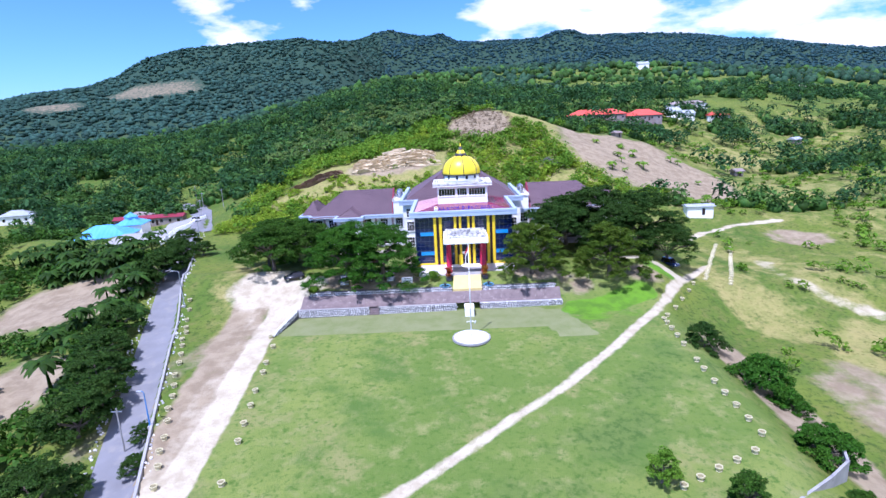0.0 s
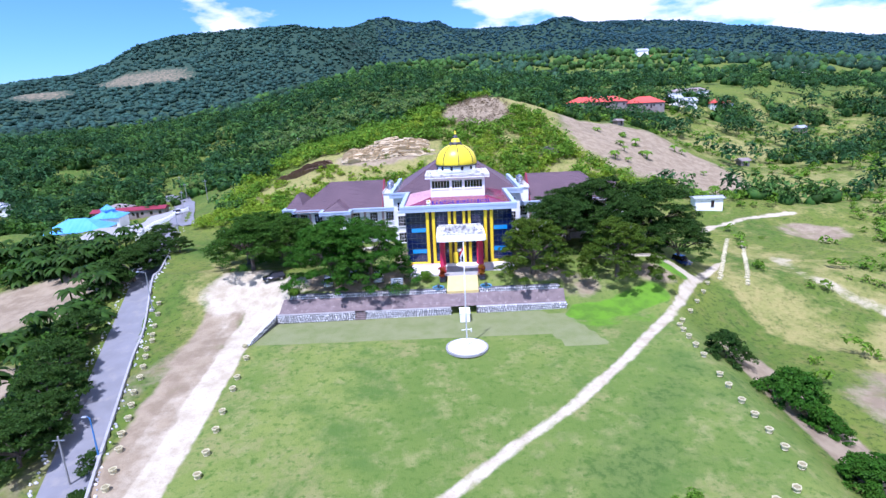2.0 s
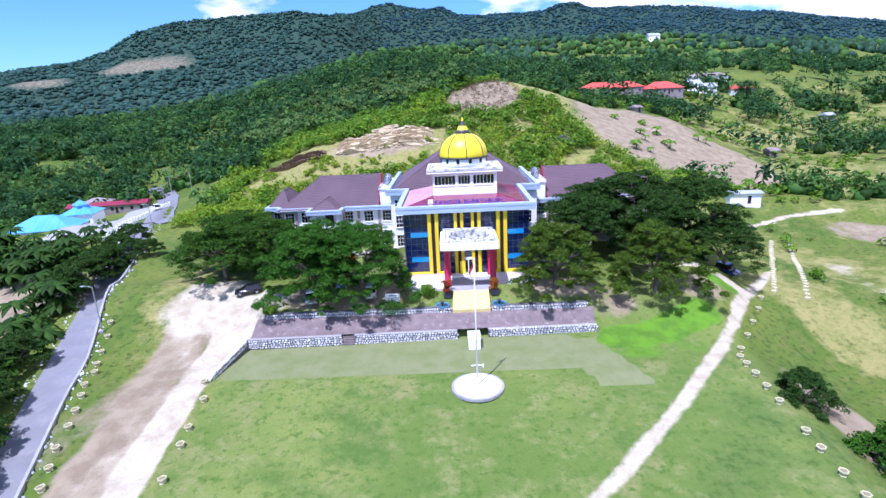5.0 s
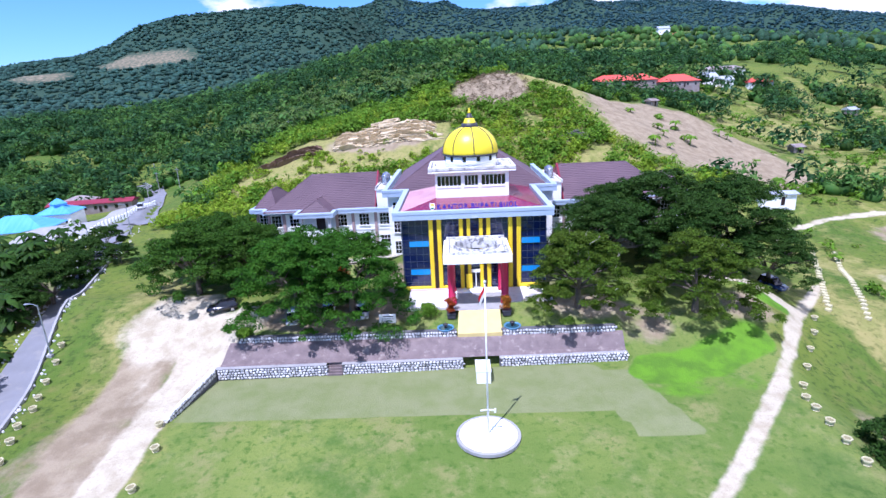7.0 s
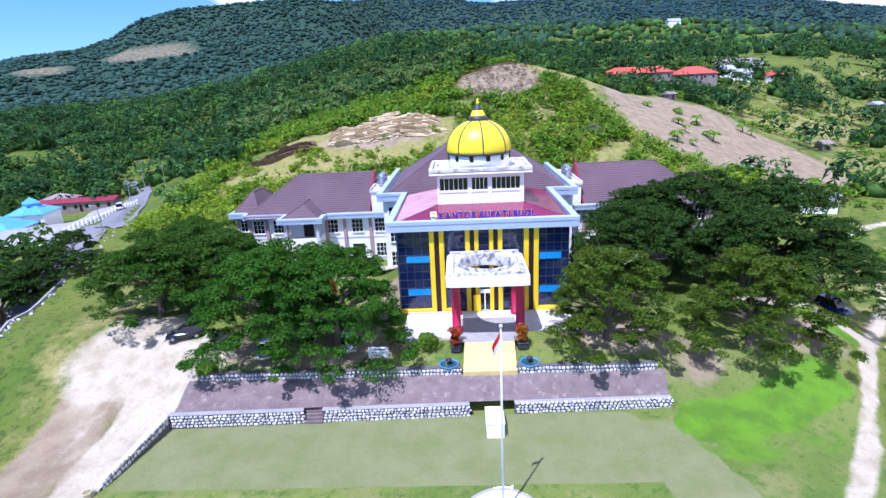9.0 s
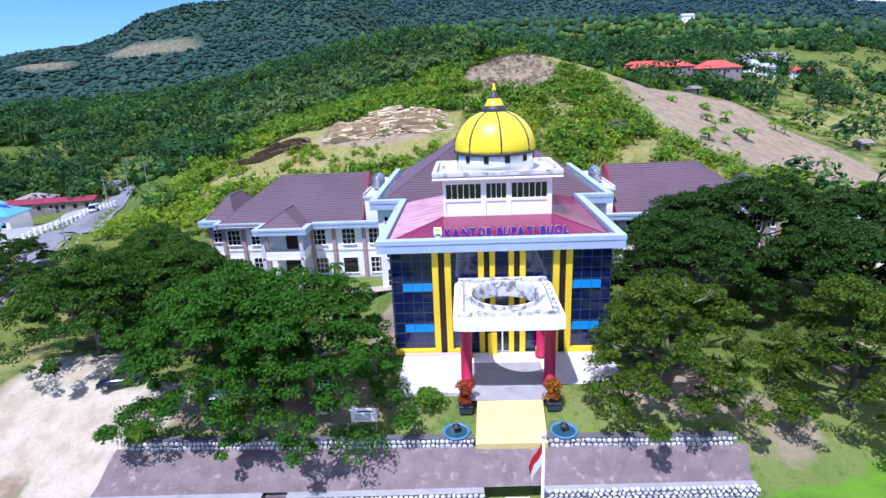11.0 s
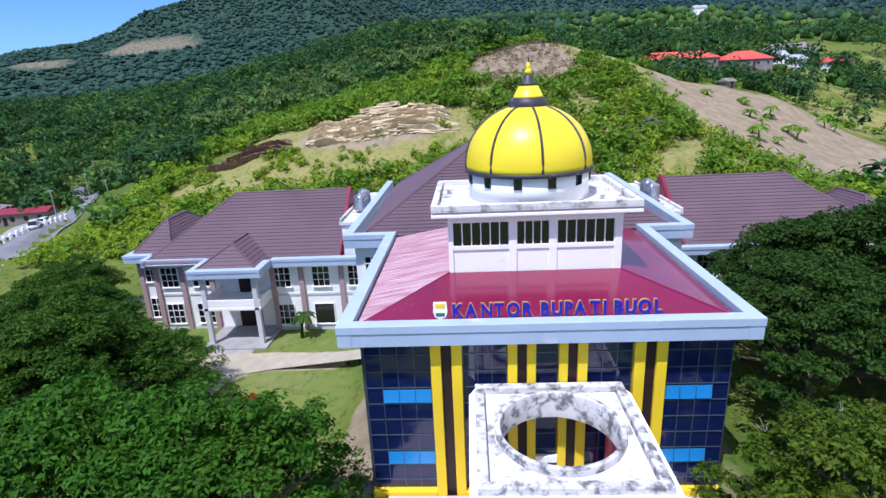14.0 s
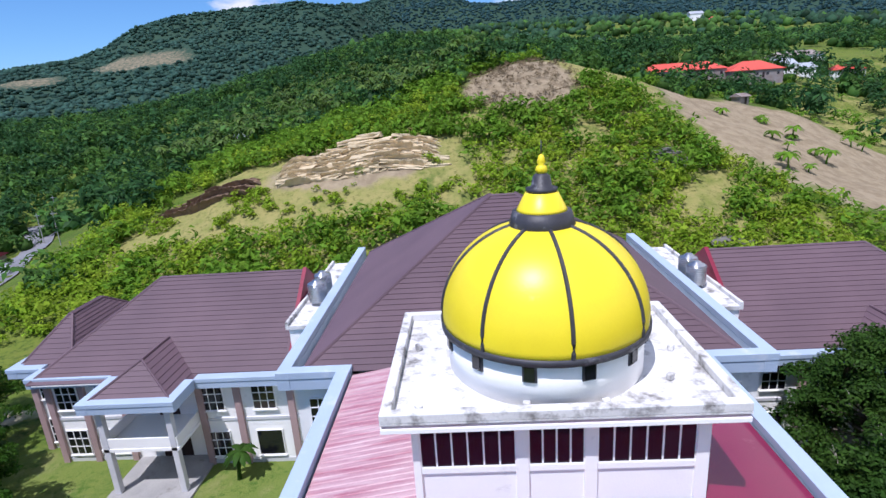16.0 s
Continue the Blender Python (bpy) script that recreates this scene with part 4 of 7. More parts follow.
def wing(s):
    """One side wing; s is -1 or 1, the side of the axis it stands on."""
    X = lambda a: s * a + (CX if s > 0 else 0)
    g = -2.6

    def bx(bm, a, b, c, d, e, f, bev=0.0):
        u, v = sorted((X(a), X(b)))
        box(bm, u, v, c, d, e, f, bev)

    bm = bmesh.new()
    bx(bm, 14.8, 26.2, 28.4, 46, g, 7.0)
    bx(bm, 26.2, 40.0, 29.3, 46, g, 7.0)
    bx(bm, 40.0, 43.0, 31.3, 44, g, 7.0)
    part("wing_wall", bm, WHITE, office, "white two-storey wing wall")
    for a, b, c, d, e in ((14.8, 26.3, 28.32, 2.85, 3.1), (33.0, 40.1, 29.22, 2.85, 3.1), (14.8, 26.3, 28.30, -2.2, -1.0), (33.0, 40.1, 29.20, -2.2, -1.0)):
        bm = bmesh.new()
        bx(bm, a, b, c, c + 0.09, d, e)
        part("wall_band", bm, CREAM, office, "pale grey wall band")
    pilaster = material("dusty_pink_pilaster", (0.40, 0.28, 0.27), 0.75, second=(0.34, 0.24, 0.24), scale=1.5)
    for a, y in ((18.3, 28.4), (22.8, 28.4), (26.0, 28.4), (33.4, 29.3), (36.8, 29.3), (39.8, 29.3), (42.8, 31.3)):
        bm = bmesh.new()
        bx(bm, a - 0.28, a + 0.28, y - 0.28, y + 0.05, g, 6.9, 0.02)
        part("pilaster", bm, pilaster, office, "dusty pink pilaster")
    for a, y in ((25.0, 28.4), (20.6, 28.4), (16.6, 28.4), (38.3, 29.3), (34.7, 29.3), (41.4, 31.3)):
        window_unit(X(a), y - 0.03, 3.9, 1.9, 2.3, office)
    for a, y in ((25.0, 28.4), (38.3, 29.3), (34.7, 29.3), (41.4, 31.3)):
        window_unit(X(a), y - 0.03, -0.6, 1.9, 2.4, office)
    window_unit(X(20.6), 28.37, -0.6, 2.2, 2.4, office, 1, 1)
    window_unit(X(16.6), 28.37, -0.6, 1.9, 2.4, office)
    # porch of the wing
    bm = bmesh.new()
    bx(bm, 26.3, 32.6, 24.6, 29.4, 2.75, 3.05, 0.02)
    bx(bm, 26.35, 32.55, 24.65, 24.77, 3.05, 3.95, 0.02)
    bx(bm, 26.35, 26.47, 24.77, 29.3, 3.05, 3.95, 0.02)
    bx(bm, 32.43, 32.55, 24.77, 29.3, 3.05, 3.95, 0.02)
    part("balcony", bm, WHITE, office, "white balcony with solid parapet")
    for a in (26.7, 32.2):
        bm = bmesh.new()
        bx(bm, a - 0.25, a + 0.25, 24.6, 25.1, g, 6.75, 0.03)
        part("porch_post", bm, CREAM, office, "pale grey square porch post")
    bm = bmesh.new()
    bx(bm, 25.9, 33.0, 23.6, 29.3, g, -1.15, 0.03)
    bx(bm, 27.2, 31.6, 22.9, 23.6, g, -1.3, 0.02)
    bx(bm, 27.2, 31.6, 22.2, 22.9, g, -1.45, 0.02)
    part("porch_base", bm, CONCRETE, office, "concrete porch base and steps")
    bm = bmesh.new()
    bx(bm, 28.2, 30.8, 29.22, 29.35, -1.15, 1.5, 0.02)
    wdoor = part("wing_door", bm, BROWNBLACK, office, "dark double door")
    bm = bmesh.new()
    bx(bm, 28.6, 30.4, 29.22, 29.34, 3.05, 5.6, 0.02)
    part("balcony_door", bm, BROWNBLACK, office, "dark balcony door")
    # eaves
    run = [(14.9, 27.3), (25.6, 27.3), (25.6, 24.0), (33.3, 24.0), (33.3, 28.3), (40.8, 28.3), (40.8, 30.2), (44.0, 30.2), (44.0, 45.2)]
    pts = [(X(a), b) for a, b in run]
    fascia_run(pts if s > 0 else [(p[0], p[1]) for p in pts[::-1]], 6.55, 7.45, 0.85)
    bm = bmesh.new()
    bx(bm, 14.9, 40.0, 28.0, 46, 6.9, 7.0)
    bx(bm, 26.0, 33.0, 24.5, 28.0, 6.65, 6.8)
    bx(bm, 40.0, 43.5, 30.8, 45, 6.9, 7.0)
    part("wing_soffit", bm, WHITE, office)
    x0, x1 = sorted((X(18.5), X(40.4)))
    hip_roof(x0, x1, 28.0, 46.0, 7.05, 13.1, x0 + (8.0 if s < 0 else 0.05), x1 - (0.05 if s < 0 else 8.0), 37.0, 37.0)
    u0, u1 = sorted((X(38.5), X(43.6)))
    hip_roof(u0, u1, 30.8, 44.6, 7.02, 10.4, u0 + 2.4, u1 - 2.4, 35.5, 40, courses=11)
    # small roof over the porch
    a0, a1, mid = X(25.9), X(33.0), X(29.4)
    for slope in (((a0, 24.4, 7.1), (a1, 24.4, 7.1), (mid, 27.2, 9.4), (mid, 27.2, 9.4)), ((a0, 24.4, 7.1), (a0, 31.5, 7.1), (mid, 31.5, 9.4), (mid, 27.2, 9.4)),
                  ((a1, 24.4, 7.1), (a1, 31.5, 7.1), (mid, 31.5, 9.4), (mid, 27.2, 9.4))):
        bm = bmesh.new()
        stepped_face(bm, *slope, 8)
        roof = part("porch_roof_slope", bm, TILE, office, "small purple-brown tiled porch roof")
    ridge_caps([((a0, 24.4, 7.15), (mid, 27.2, 9.45)), ((a1, 24.4, 7.15), (mid, 27.2, 9.45)), ((mid, 27.2, 9.45), (mid, 31.3, 9.45))], roof, 0.1)
    # flat roof and red gable upstand beside the main block
    bm = bmesh.new()
    bx(bm, 15.2, 18.0, 29.5, 46, g, 10.5)
    part("link_wall", bm, WHITE, office, "white rendered link block")
    bm = bmesh.new()
    bx(bm, 15.5, 18.2, 29.3, 46, 10.5, 10.8)
    bx(bm, 17.95, 18.2, 29.3, 46, 10.8, 11.15, 0.02)
    part("link_roof", bm, SLAB, office, "stained flat roof of the link")
    bm = bmesh.new()
    q = [(27.9, 7.0), (46.1, 7.0), (37.0, 13.4)]
    va = [bm.verts.new((X(18.25), y, z)) for y, z in q]
    vb = [bm.verts.new((X(18.6), y, z)) for y, z in q]
    bm.faces.new(va), bm.faces.new(vb[::-1])
    for i in range(3):
        bm.faces.new((va[i], va[(i + 1) % 3], vb[(i + 1) % 3], vb[i]))
    part("gable_upstand", bm, material("red_gable_paint", (0.24, 0.012, 0.04), 0.5), office, "red gable upstand")


def main_block():
    bm = bmesh.new()
    box(bm, -14.6, 14.8, 20.0, 46.5, -2.6, 10.95)
    part("main_wall", bm, WHITE, office, "white main block wall")
    for s in (-1, 1):
        window_unit(s * 12.9, 19.97, 4.2, 1.7, 2.4, office)
        window_unit(s * 12.9, 19.97, 7.8, 1.7, 2.0, office)
        window_unit(s * 12.9, 19.97, 0.2, 1.7, 2.4, office)
    outline = [(-11.5, 19.2), (-11.5, 0), (11.5, 0), (11.5, 19.2)]
    fascia_run([(-15.4, 47.5), (-15.4, 19.2), (-10.7, 19.2)], 10.85, 12.1, 0.8)
    fascia_run([(-11.5, 19.2), (-11.5, 0.0)], 10.85, 12.1, 0.8)
    fascia_run([(-11.5, 0.0), (11.5, 0.0)], 10.851, 12.101, 0.8)
    fascia_run([(11.5, 0.0), (11.5, 19.2)], 10.85, 12.1, 0.8)
    fascia_run([(10.7, 19.2), (15.4, 19.2), (15.4, 47.5)], 10.85, 12.1, 0.8)
    bm = bmesh.new()
    for s in (-1, 1):
        u, v = sorted((s * 10.5, s * 14.7))
        box(bm, u, v, 19.6, 20.1, 10.9, 11.0)
    part("eaves_soffit", bm, WHITE, office)
    hip_roof(-14.0, 14.0, 19.8, 46.8, 11.7, 20.0, -0.9, 1.2, 33.0, 33.6, courses=34)


def water_tank(x, y, z):
    tank = thing("water_tank", (x, y, z), "stainless steel water tank on the flat roof", "water tank", "roof water tanks")
    bm = bmesh.new()
    lathe(bm, [(0.1, 2.35), (0.3, 2.32), (0.36, 2.2), (0.75, 2.05), (0.82, 1.95)] [::-1] + [], 20, (0, 0, 0))
    part("lid", bm, STEEL, tank, "", True)
    prof = [(0.78, 0.35)]
    for k in range(9):
        prof += [(0.82, 0.38 + k * 0.175), (0.84, 0.43 + k * 0.175), (0.84, 0.48 + k * 0.175), (0.82, 0.53 + k * 0.175)]
    bm = bmesh.new()
    lathe(bm, prof, 20)
    part("body", bm, STEEL, tank, "", True)
    for i in range(4):
        bm = bmesh.new()
        a = radians(45 + 90 * i)
        rotated_box(bm, 0.62 * math.cos(a), 0.62 * math.sin(a), 0, 0.08, 0.08, 0.36)
        part("leg", bm, GALV, tank)


front_block()
metal_roof()
main_block()
tower()
dome()
canopy()
wing(-1)
wing(1)
sign()
for x, y in ((-16.6, 34.0), (-16.7, 36.4), (16.6, 34.0), (16.8, 36.2)):
    water_tank(x, y, 10.8)


# ---- plants ----
LEAF_TREE = leaf_material("rain_tree_leaves", (0.032, 0.092, 0.009), (0.056, 0.120, 0.012), 0.45, 0.32)
LEAF_LUSH = leaf_material("lush_green_leaves", (0.030, 0.108, 0.008), (0.054, 0.138, 0.010), 0.35, 0.32)
LEAF_OLIVE = leaf_material("olive_green_leaves", (0.060, 0.120, 0.010), (0.090, 0.138, 0.012), 0.45, 0.38)
LEAF_DARK = leaf_material("dark_green_leaves", (0.024, 0.066, 0.010), (0.044, 0.088, 0.013), 0.45, 0.3)
LEAF_BRIGHT = leaf_material("fresh_green_leaves", (0.105, 0.235, 0.018), (0.150, 0.250, 0.022), 0.40, 0.42)
LEAF_ORANGE = leaf_material("orange_leaves", (0.34, 0.105, 0.012), (0.27, 0.135, 0.015), 0.35)
LEAF_RED = leaf_material("red_leaves", (0.30, 0.040, 0.012), (0.22, 0.070, 0.015), 0.35)
BRUSH = leaf_material("dead_brush_twigs", (0.22, 0.170, 0.100), (0.15, 0.115, 0.070), 0.45, 0.2)
FOREST = leaf_material("forest_canopy", (0.046, 0.130, 0.026), (0.090, 0.165, 0.034), 0.60, 0.38)
# the next three canopy colours have the blue haze of distance painted in
HAZY_HILL_FOREST = leaf_material("haze_tinted_foothill_canopy", (0.030, 0.082, 0.046), (0.052, 0.108, 0.052), 0.50, 0.35)
HAZY_FAR_FOREST = leaf_material("haze_tinted_mountain_canopy", (0.030, 0.076, 0.084), (0.040, 0.092, 0.090), 0.25)
HAZY_RIDGE_FOREST = leaf_material("haze_tinted_ridge_canopy", (0.032, 0.080, 0.066), (0.050, 0.104, 0.072), 0.40)
FOREST_DEEP = leaf_material("deep_forest_canopy", (0.026, 0.082, 0.028), (0.048, 0.110, 0.032), 0.50, 0.35)
SCRUB = leaf_material("hillside_scrub", (0.200, 0.345, 0.020), (0.290, 0.370, 0.030), 0.40, 0.5)
TWIG = material("pale_dead_twigs", (0.42, 0.38, 0.32), 0.9, bump=0.0)
PALM = leaf_material("palm_fronds", (0.060, 0.125, 0.020), (0.100, 0.155, 0.028), 0.45, 0.3, 0.2)


def raw_mesh(name, verts, quads, mat, smooth=False):
    me = bpy.data.meshes.new(name)
    k = quads.shape[1]
    me.vertices.add(len(verts))
    me.vertices.foreach_set("co", np.ascontiguousarray(verts, np.float32).reshape(-1))
    me.loops.add(quads.size)
    me.loops.foreach_set("vertex_index", np.ascontiguousarray(quads, np.int32).reshape(-1))
    me.polygons.add(len(quads))
    me.polygons.foreach_set("loop_start", np.arange(0, quads.size, k, dtype=np.int32))
    me.update(calc_edges=True)
    if smooth:
        me.polygons.foreach_set("use_smooth", np.ones(len(quads), bool))
    me.materials.append(mat)
    return me


def leaf_quads(rng, centres, radii, flat, per, size):
    """Small bent leaf sprays on the skin of clumps. Returns vertices and quads."""
    n = len(centres)
    d = rng.normal(size=(n, per, 3))
    d /= np.linalg.norm(d, axis=2, keepdims=True)
    d[:, :, 2] = np.where(d[:, :, 2] < -0.25, -d[:, :, 2], d[:, :, 2])
    rad = radii[:, None, None] * rng.uniform(0.55, 1.05, (n, per, 1))
    p = centres[:, None, :] + d * rad * np.array([1, 1, flat])
    p, d = p.reshape(-1, 3), d.reshape(-1, 3)
    nrm = d + rng.normal(size=d.shape) * 0.5 + np.array([0, 0, 0.8])
    nrm /= np.linalg.norm(nrm, axis=1, keepdims=True)
    t = np.cross(nrm, rng.normal(size=d.shape))
    t /= np.linalg.norm(t, axis=1, keepdims=True) + 1e-9
    b = np.cross(nrm, t)
    s = size * rng.uniform(0.6, 1.4, (len(p), 1))
    w = s * rng.uniform(0.35, 0.6, (len(p), 1))
    droop = nrm * s * 0.25
    v = np.stack([p - t * s * 0.5, p + b * w * 0.5, p + t * s * 0.5 - droop, p - b * w * 0.5], 1).reshape(-1, 3)
    q = np.arange(len(v)).reshape(-1, 4)
    return v, q


def tree_parts(seed, radius, height, mat, clumps=70, per=90, size=0.30, flat=0.55, umbrella=0.55, clump=0.2, tufts=6, twigs=0):
    """Meshes of a trunk with limbs, of a crown of leaf tufts held in uneven layers, and of bare twig ends."""
    rng = np.random.RandomState(seed)
    bm = bmesh.new()
    fork = height * 0.28
    lean = rng.uniform(-0.3, 0.3, 2)
    tube(bm, [(0, 0, -0.4), (lean[0] * 0.3, lean[1] * 0.3, fork * 0.5), (lean[0], lean[1], fork)], [0.05 * height, 0.036 * height, 0.032 * height], 9)
    phase = rng.uniform(0, 6.28, 3)
    cent, rad = [], []
    for i in range(clumps):
        a = 2 * math.pi * (i * 0.618 + rng.uniform(-0.08, 0.08))
        edge = 1 + 0.10 * math.sin(3 * a + phase[0]) + 0.07 * math.sin(5 * a + phase[1])
        u = math.sqrt((i + 0.5) / clumps)
        rr = radius * u * edge * rng.uniform(0.84, 1.04)
        zz = height * (1 - umbrella * u ** 2.4) - radius * clump * 0.5 + rng.uniform(-0.13, 0.05) * height
        big = radius * clump * rng.uniform(0.7, 1.25)
        for k in range(tufts):
            d = rng.normal(size=3)
            d /= np.linalg.norm(d)
            cent.append((rr * math.cos(a) + d[0] * big, rr * math.sin(a) + d[1] * big, zz + abs(d[2]) * big * 0.62))
            rad.append(big * rng.uniform(0.42, 0.72))
    limbs = 8
    for i in range(limbs):
        a = 2 * math.pi * i / limbs + rng.uniform(-0.3, 0.3)
        L = radius * rng.uniform(0.55, 0.85)
        top = height * (0.85 - umbrella * (L / radius) ** 2.4)
        mid = (0.45 * L * math.cos(a), 0.45 * L * math.sin(a), fork + (top - fork) * 0.62)
        tube(bm, [(lean[0], lean[1], fork * 0.9), mid, (L * math.cos(a), L * math.sin(a), top)], [0.024 * height, 0.014 * height, 0.005 * height], 6)
        for s in (-1, 1):
            aa = a + s * 0.5
            tube(bm, [mid, (0.9 * L * math.cos(aa), 0.9 * L * math.sin(aa), top * 0.99)], [0.010 * height, 0.003 * height], 5)
    me_t = bpy.data.meshes.new("trunk")
    bm.to_mesh(me_t)
    bm.free()
    me_t.materials.append(BARK)
    cent, rad = np.array(cent), np.array(rad)
    v, q = leaf_quads(rng, cent, rad, flat, per, size)
    made = [me_t, raw_mesh("crown", v, q, mat)]
    if twigs:
        bm = bmesh.new()
        for i in rng.choice(len(cent), twigs, replace=False):
            c = Vector(cent[i]) - Vector((0, 0, rad[i] * 0.5))
            out = (Vector((c.x, c.y, 0)).normalized() * rng.uniform(0.2, 0.7) + Vector((*rng.normal(size=2) * 0.3, 1.0))).normalized()
            L = rng.uniform(0.7, 1.4)
            for f in (-0.5, 0.0, 0.5):
                e = (out + Vector((f * out.y, -f * out.x, 0))).normalized()
                tube(bm, [c, c + (out + e) * L * 0.3, c + e * L * (1 - abs(f) * 0.3)], [0.024, 0.018, 0.008], 4)
        me_w = bpy.data.meshes.new("bare_twigs")
        bm.to_mesh(me_w)
        bm.free()
        me_w.materials.append(TWIG)
        made.append(me_w)
    return made


def plant(name, at, meshes, label, category, group=""):
    t = thing(name, at, label, category, group)
    for nm, me in zip(("trunk", "crown", "bare_twigs"), meshes):
        ob = new(nm, me)
        ob.parent = t
        if nm == "bare_twigs":
            tagged(ob, "pale bare twig ends", kind="stuff")
    return t


def grown(x, y, sink=0.1, turn=0.0, scale=1.0):
    return pose(x, y, land_at(x, y) - sink, 0, 0, turn) @ Matrix.Diagonal((scale, scale, scale, 1))


RAIN_A = tree_parts(1, 8.2, 10.8, LEAF_TREE, 62, 85, 0.32, 0.6, 0.62, 0.19, 7, 12)
RAIN_B = tree_parts(2, 7.8, 11.2, LEAF_TREE, 60, 85, 0.32, 0.6, 0.62, 0.19, 7, 14)
RAIN_F = tree_parts(6, 8.1, 11.9, LEAF_LUSH, 74, 90, 0.32, 0.6, 0.86, 0.19, 7)
RAIN_C = tree_parts(3, 7.0, 10.6, LEAF_OLIVE, 66, 95, 0.28, 0.6, 0.88, 0.18, 6, 26)
RAIN_D = tree_parts(4, 7.5, 10.9, LEAF_OLIVE, 70, 95, 0.28, 0.6, 0.86, 0.18, 6, 12)
RAIN_E = tree_parts(5, 9.2, 13.6, LEAF_DARK, 78, 85, 0.34, 0.6, 0.62, 0.18, 7, 8)
for x, y, me, turn, sc in ((-43.0, 3.6, RAIN_A, 20, 1.0), (-36.0, 8.5, RAIN_B, 80, 0.95), (-41, 16, RAIN_B, 10, 0.95), (-31.5, 13.0, RAIN_A, 60, 0.66), (-47, 12, RAIN_A, 160, 0.85),
                           (-48, 24, RAIN_B, 220, 0.8), (-53, 33, RAIN_A, 300, 0.7)):
    plant("rain_tree", grown(x, y, 0.1, turn, sc), me, "broad rain tree with layered dark green crown beside the car park", "tree", "trees before the office")
for x, y, me, turn, sc in ((-24.6, -6.0, RAIN_F, 140, 0.97), (-16.9, -6.6, RAIN_F, 250, 0.97)):
    plant("rain_tree", grown(x, y, 0.1, turn, sc), me, "dense rain tree with lush green crown shading the parked cars", "tree", "trees before the office")
for x, y, me, turn, sc in ((13.6, -6.6, RAIN_C, 0, 1.0), (29.6, -6.0, RAIN_D, 70, 1.0)):
    plant("shade_tree", grown(x, y, 0.1, turn, sc), me, "spreading olive-green shade tree with pale twigs", "tree", "trees before the office")
for x, y, me, turn, sc in ((21.5, 10.5, RAIN_E, 10, 0.92), (33, 19, RAIN_E, 130, 1.10), (42.5, 13, RAIN_E, 220, 1.05), (46.5, 6.5, RAIN_E, 40, 0.72), (36, 9.0, RAIN_E, 310, 0.85), (26.5, 21.5, RAIN_E, 60, 0.92)):
    plant("rain_tree", grown(x, y, 0.1, turn, sc), me, "tall dark green rain tree beside the office wing", "tree", "trees before the office")

BUSH_A = tree_parts(11, 3.4, 4.3, LEAF_DARK, 46, 60, 0.26, 0.8, 1.0, 0.24, 6)
BUSH_B = tree_parts(12, 3.0, 3.4, LEAF_LUSH, 46, 60, 0.26, 0.8, 1.0, 0.26, 6)
SMALL = tree_parts(13, 2.1, 4.6, LEAF_BRIGHT, 22, 50, 0.28, 0.9, 0.62, 0.30, 6)
TALL = tree_parts(14, 2.6, 6.0, LEAF_TREE, 30, 55, 0.30, 1.0, 0.72, 0.30, 6)
ROADTREE = tree_parts(15, 4.8, 6.8, LEAF_DARK, 40, 70, 0.32, 0.6, 0.66, 0.22, 6)
for name, x, y, me, turn, sc, label in (
        ("shrub", 38.3, -30.2, BUSH_A, 0, 0.92, "dense round dark green shrub beside the track"),
        ("shrub", 42.5, -39.5, BUSH_B, 40, 1.42, "dense spreading green shrub beside the track"),
        ("shrub", 45.0, -43.5, BUSH_B, 90, 0.7, "low green shrub on the dry bank"),
        ("shrub", 42.0, -54.5, BUSH_B, 130, 1.2, "wide green shrub above the retaining wall"),
        ("young_tree", 19.3, -61.5, SMALL, 0, 0.82, "small fresh green tree on the lawn edge"),
        ("young_tree", 26.5, -65.5, TALL, 0, 0.72, "slender dark green tree by the lawn edge"),
        ("young_tree", 37.5, -66, TALL, 60, 0.6, "slender dark green tree by the retaining wall")):
    plant(name, grown(x, y, 0.1, turn, sc), me, label, "shrub" if name == "shrub" else "tree")
for dy, off, turn, sc in ((-54, -1.6, 0, 0.42), (-46, -11.5, 60, 1.0), (-40, -9.5, 100, 0.85), (-34, -11.5, 20, 1.0), (-26, -12.0, 200, 0.95), (-47.5, -1.5, 140, 0.40), (-15, -12, 20, 0.9), (12, -7.0, 60, 1.15), (19, -5, 300, 1.05),
                          (27, -4.5, 140, 0.95), (36, -3, 80, 0.9), (26, 2.5, 30, 0.6), (6, -11, 90, 0.9), (-60, -12.5, 40, 1.0), (-68, -12.5, 150, 1.0)):
    plant("roadside_tree", grown(float(kerb_x(dy)) + off, dy, 0.1, turn, sc), ROADTREE, "dark green tree leaning over the lane", "tree", "trees along the lane")


# woods of the slopes: uncountable, one object for each kind
def ico(sub):
    bm = bmesh.new()
    bmesh.ops.create_icosphere(bm, subdivisions=sub, radius=1.0)
    v = np.array([x.co[:] for x in bm.verts])
    f = np.array([[x.index for x in fc.verts] for fc in bm.faces])
    bm.free()
    return v, f


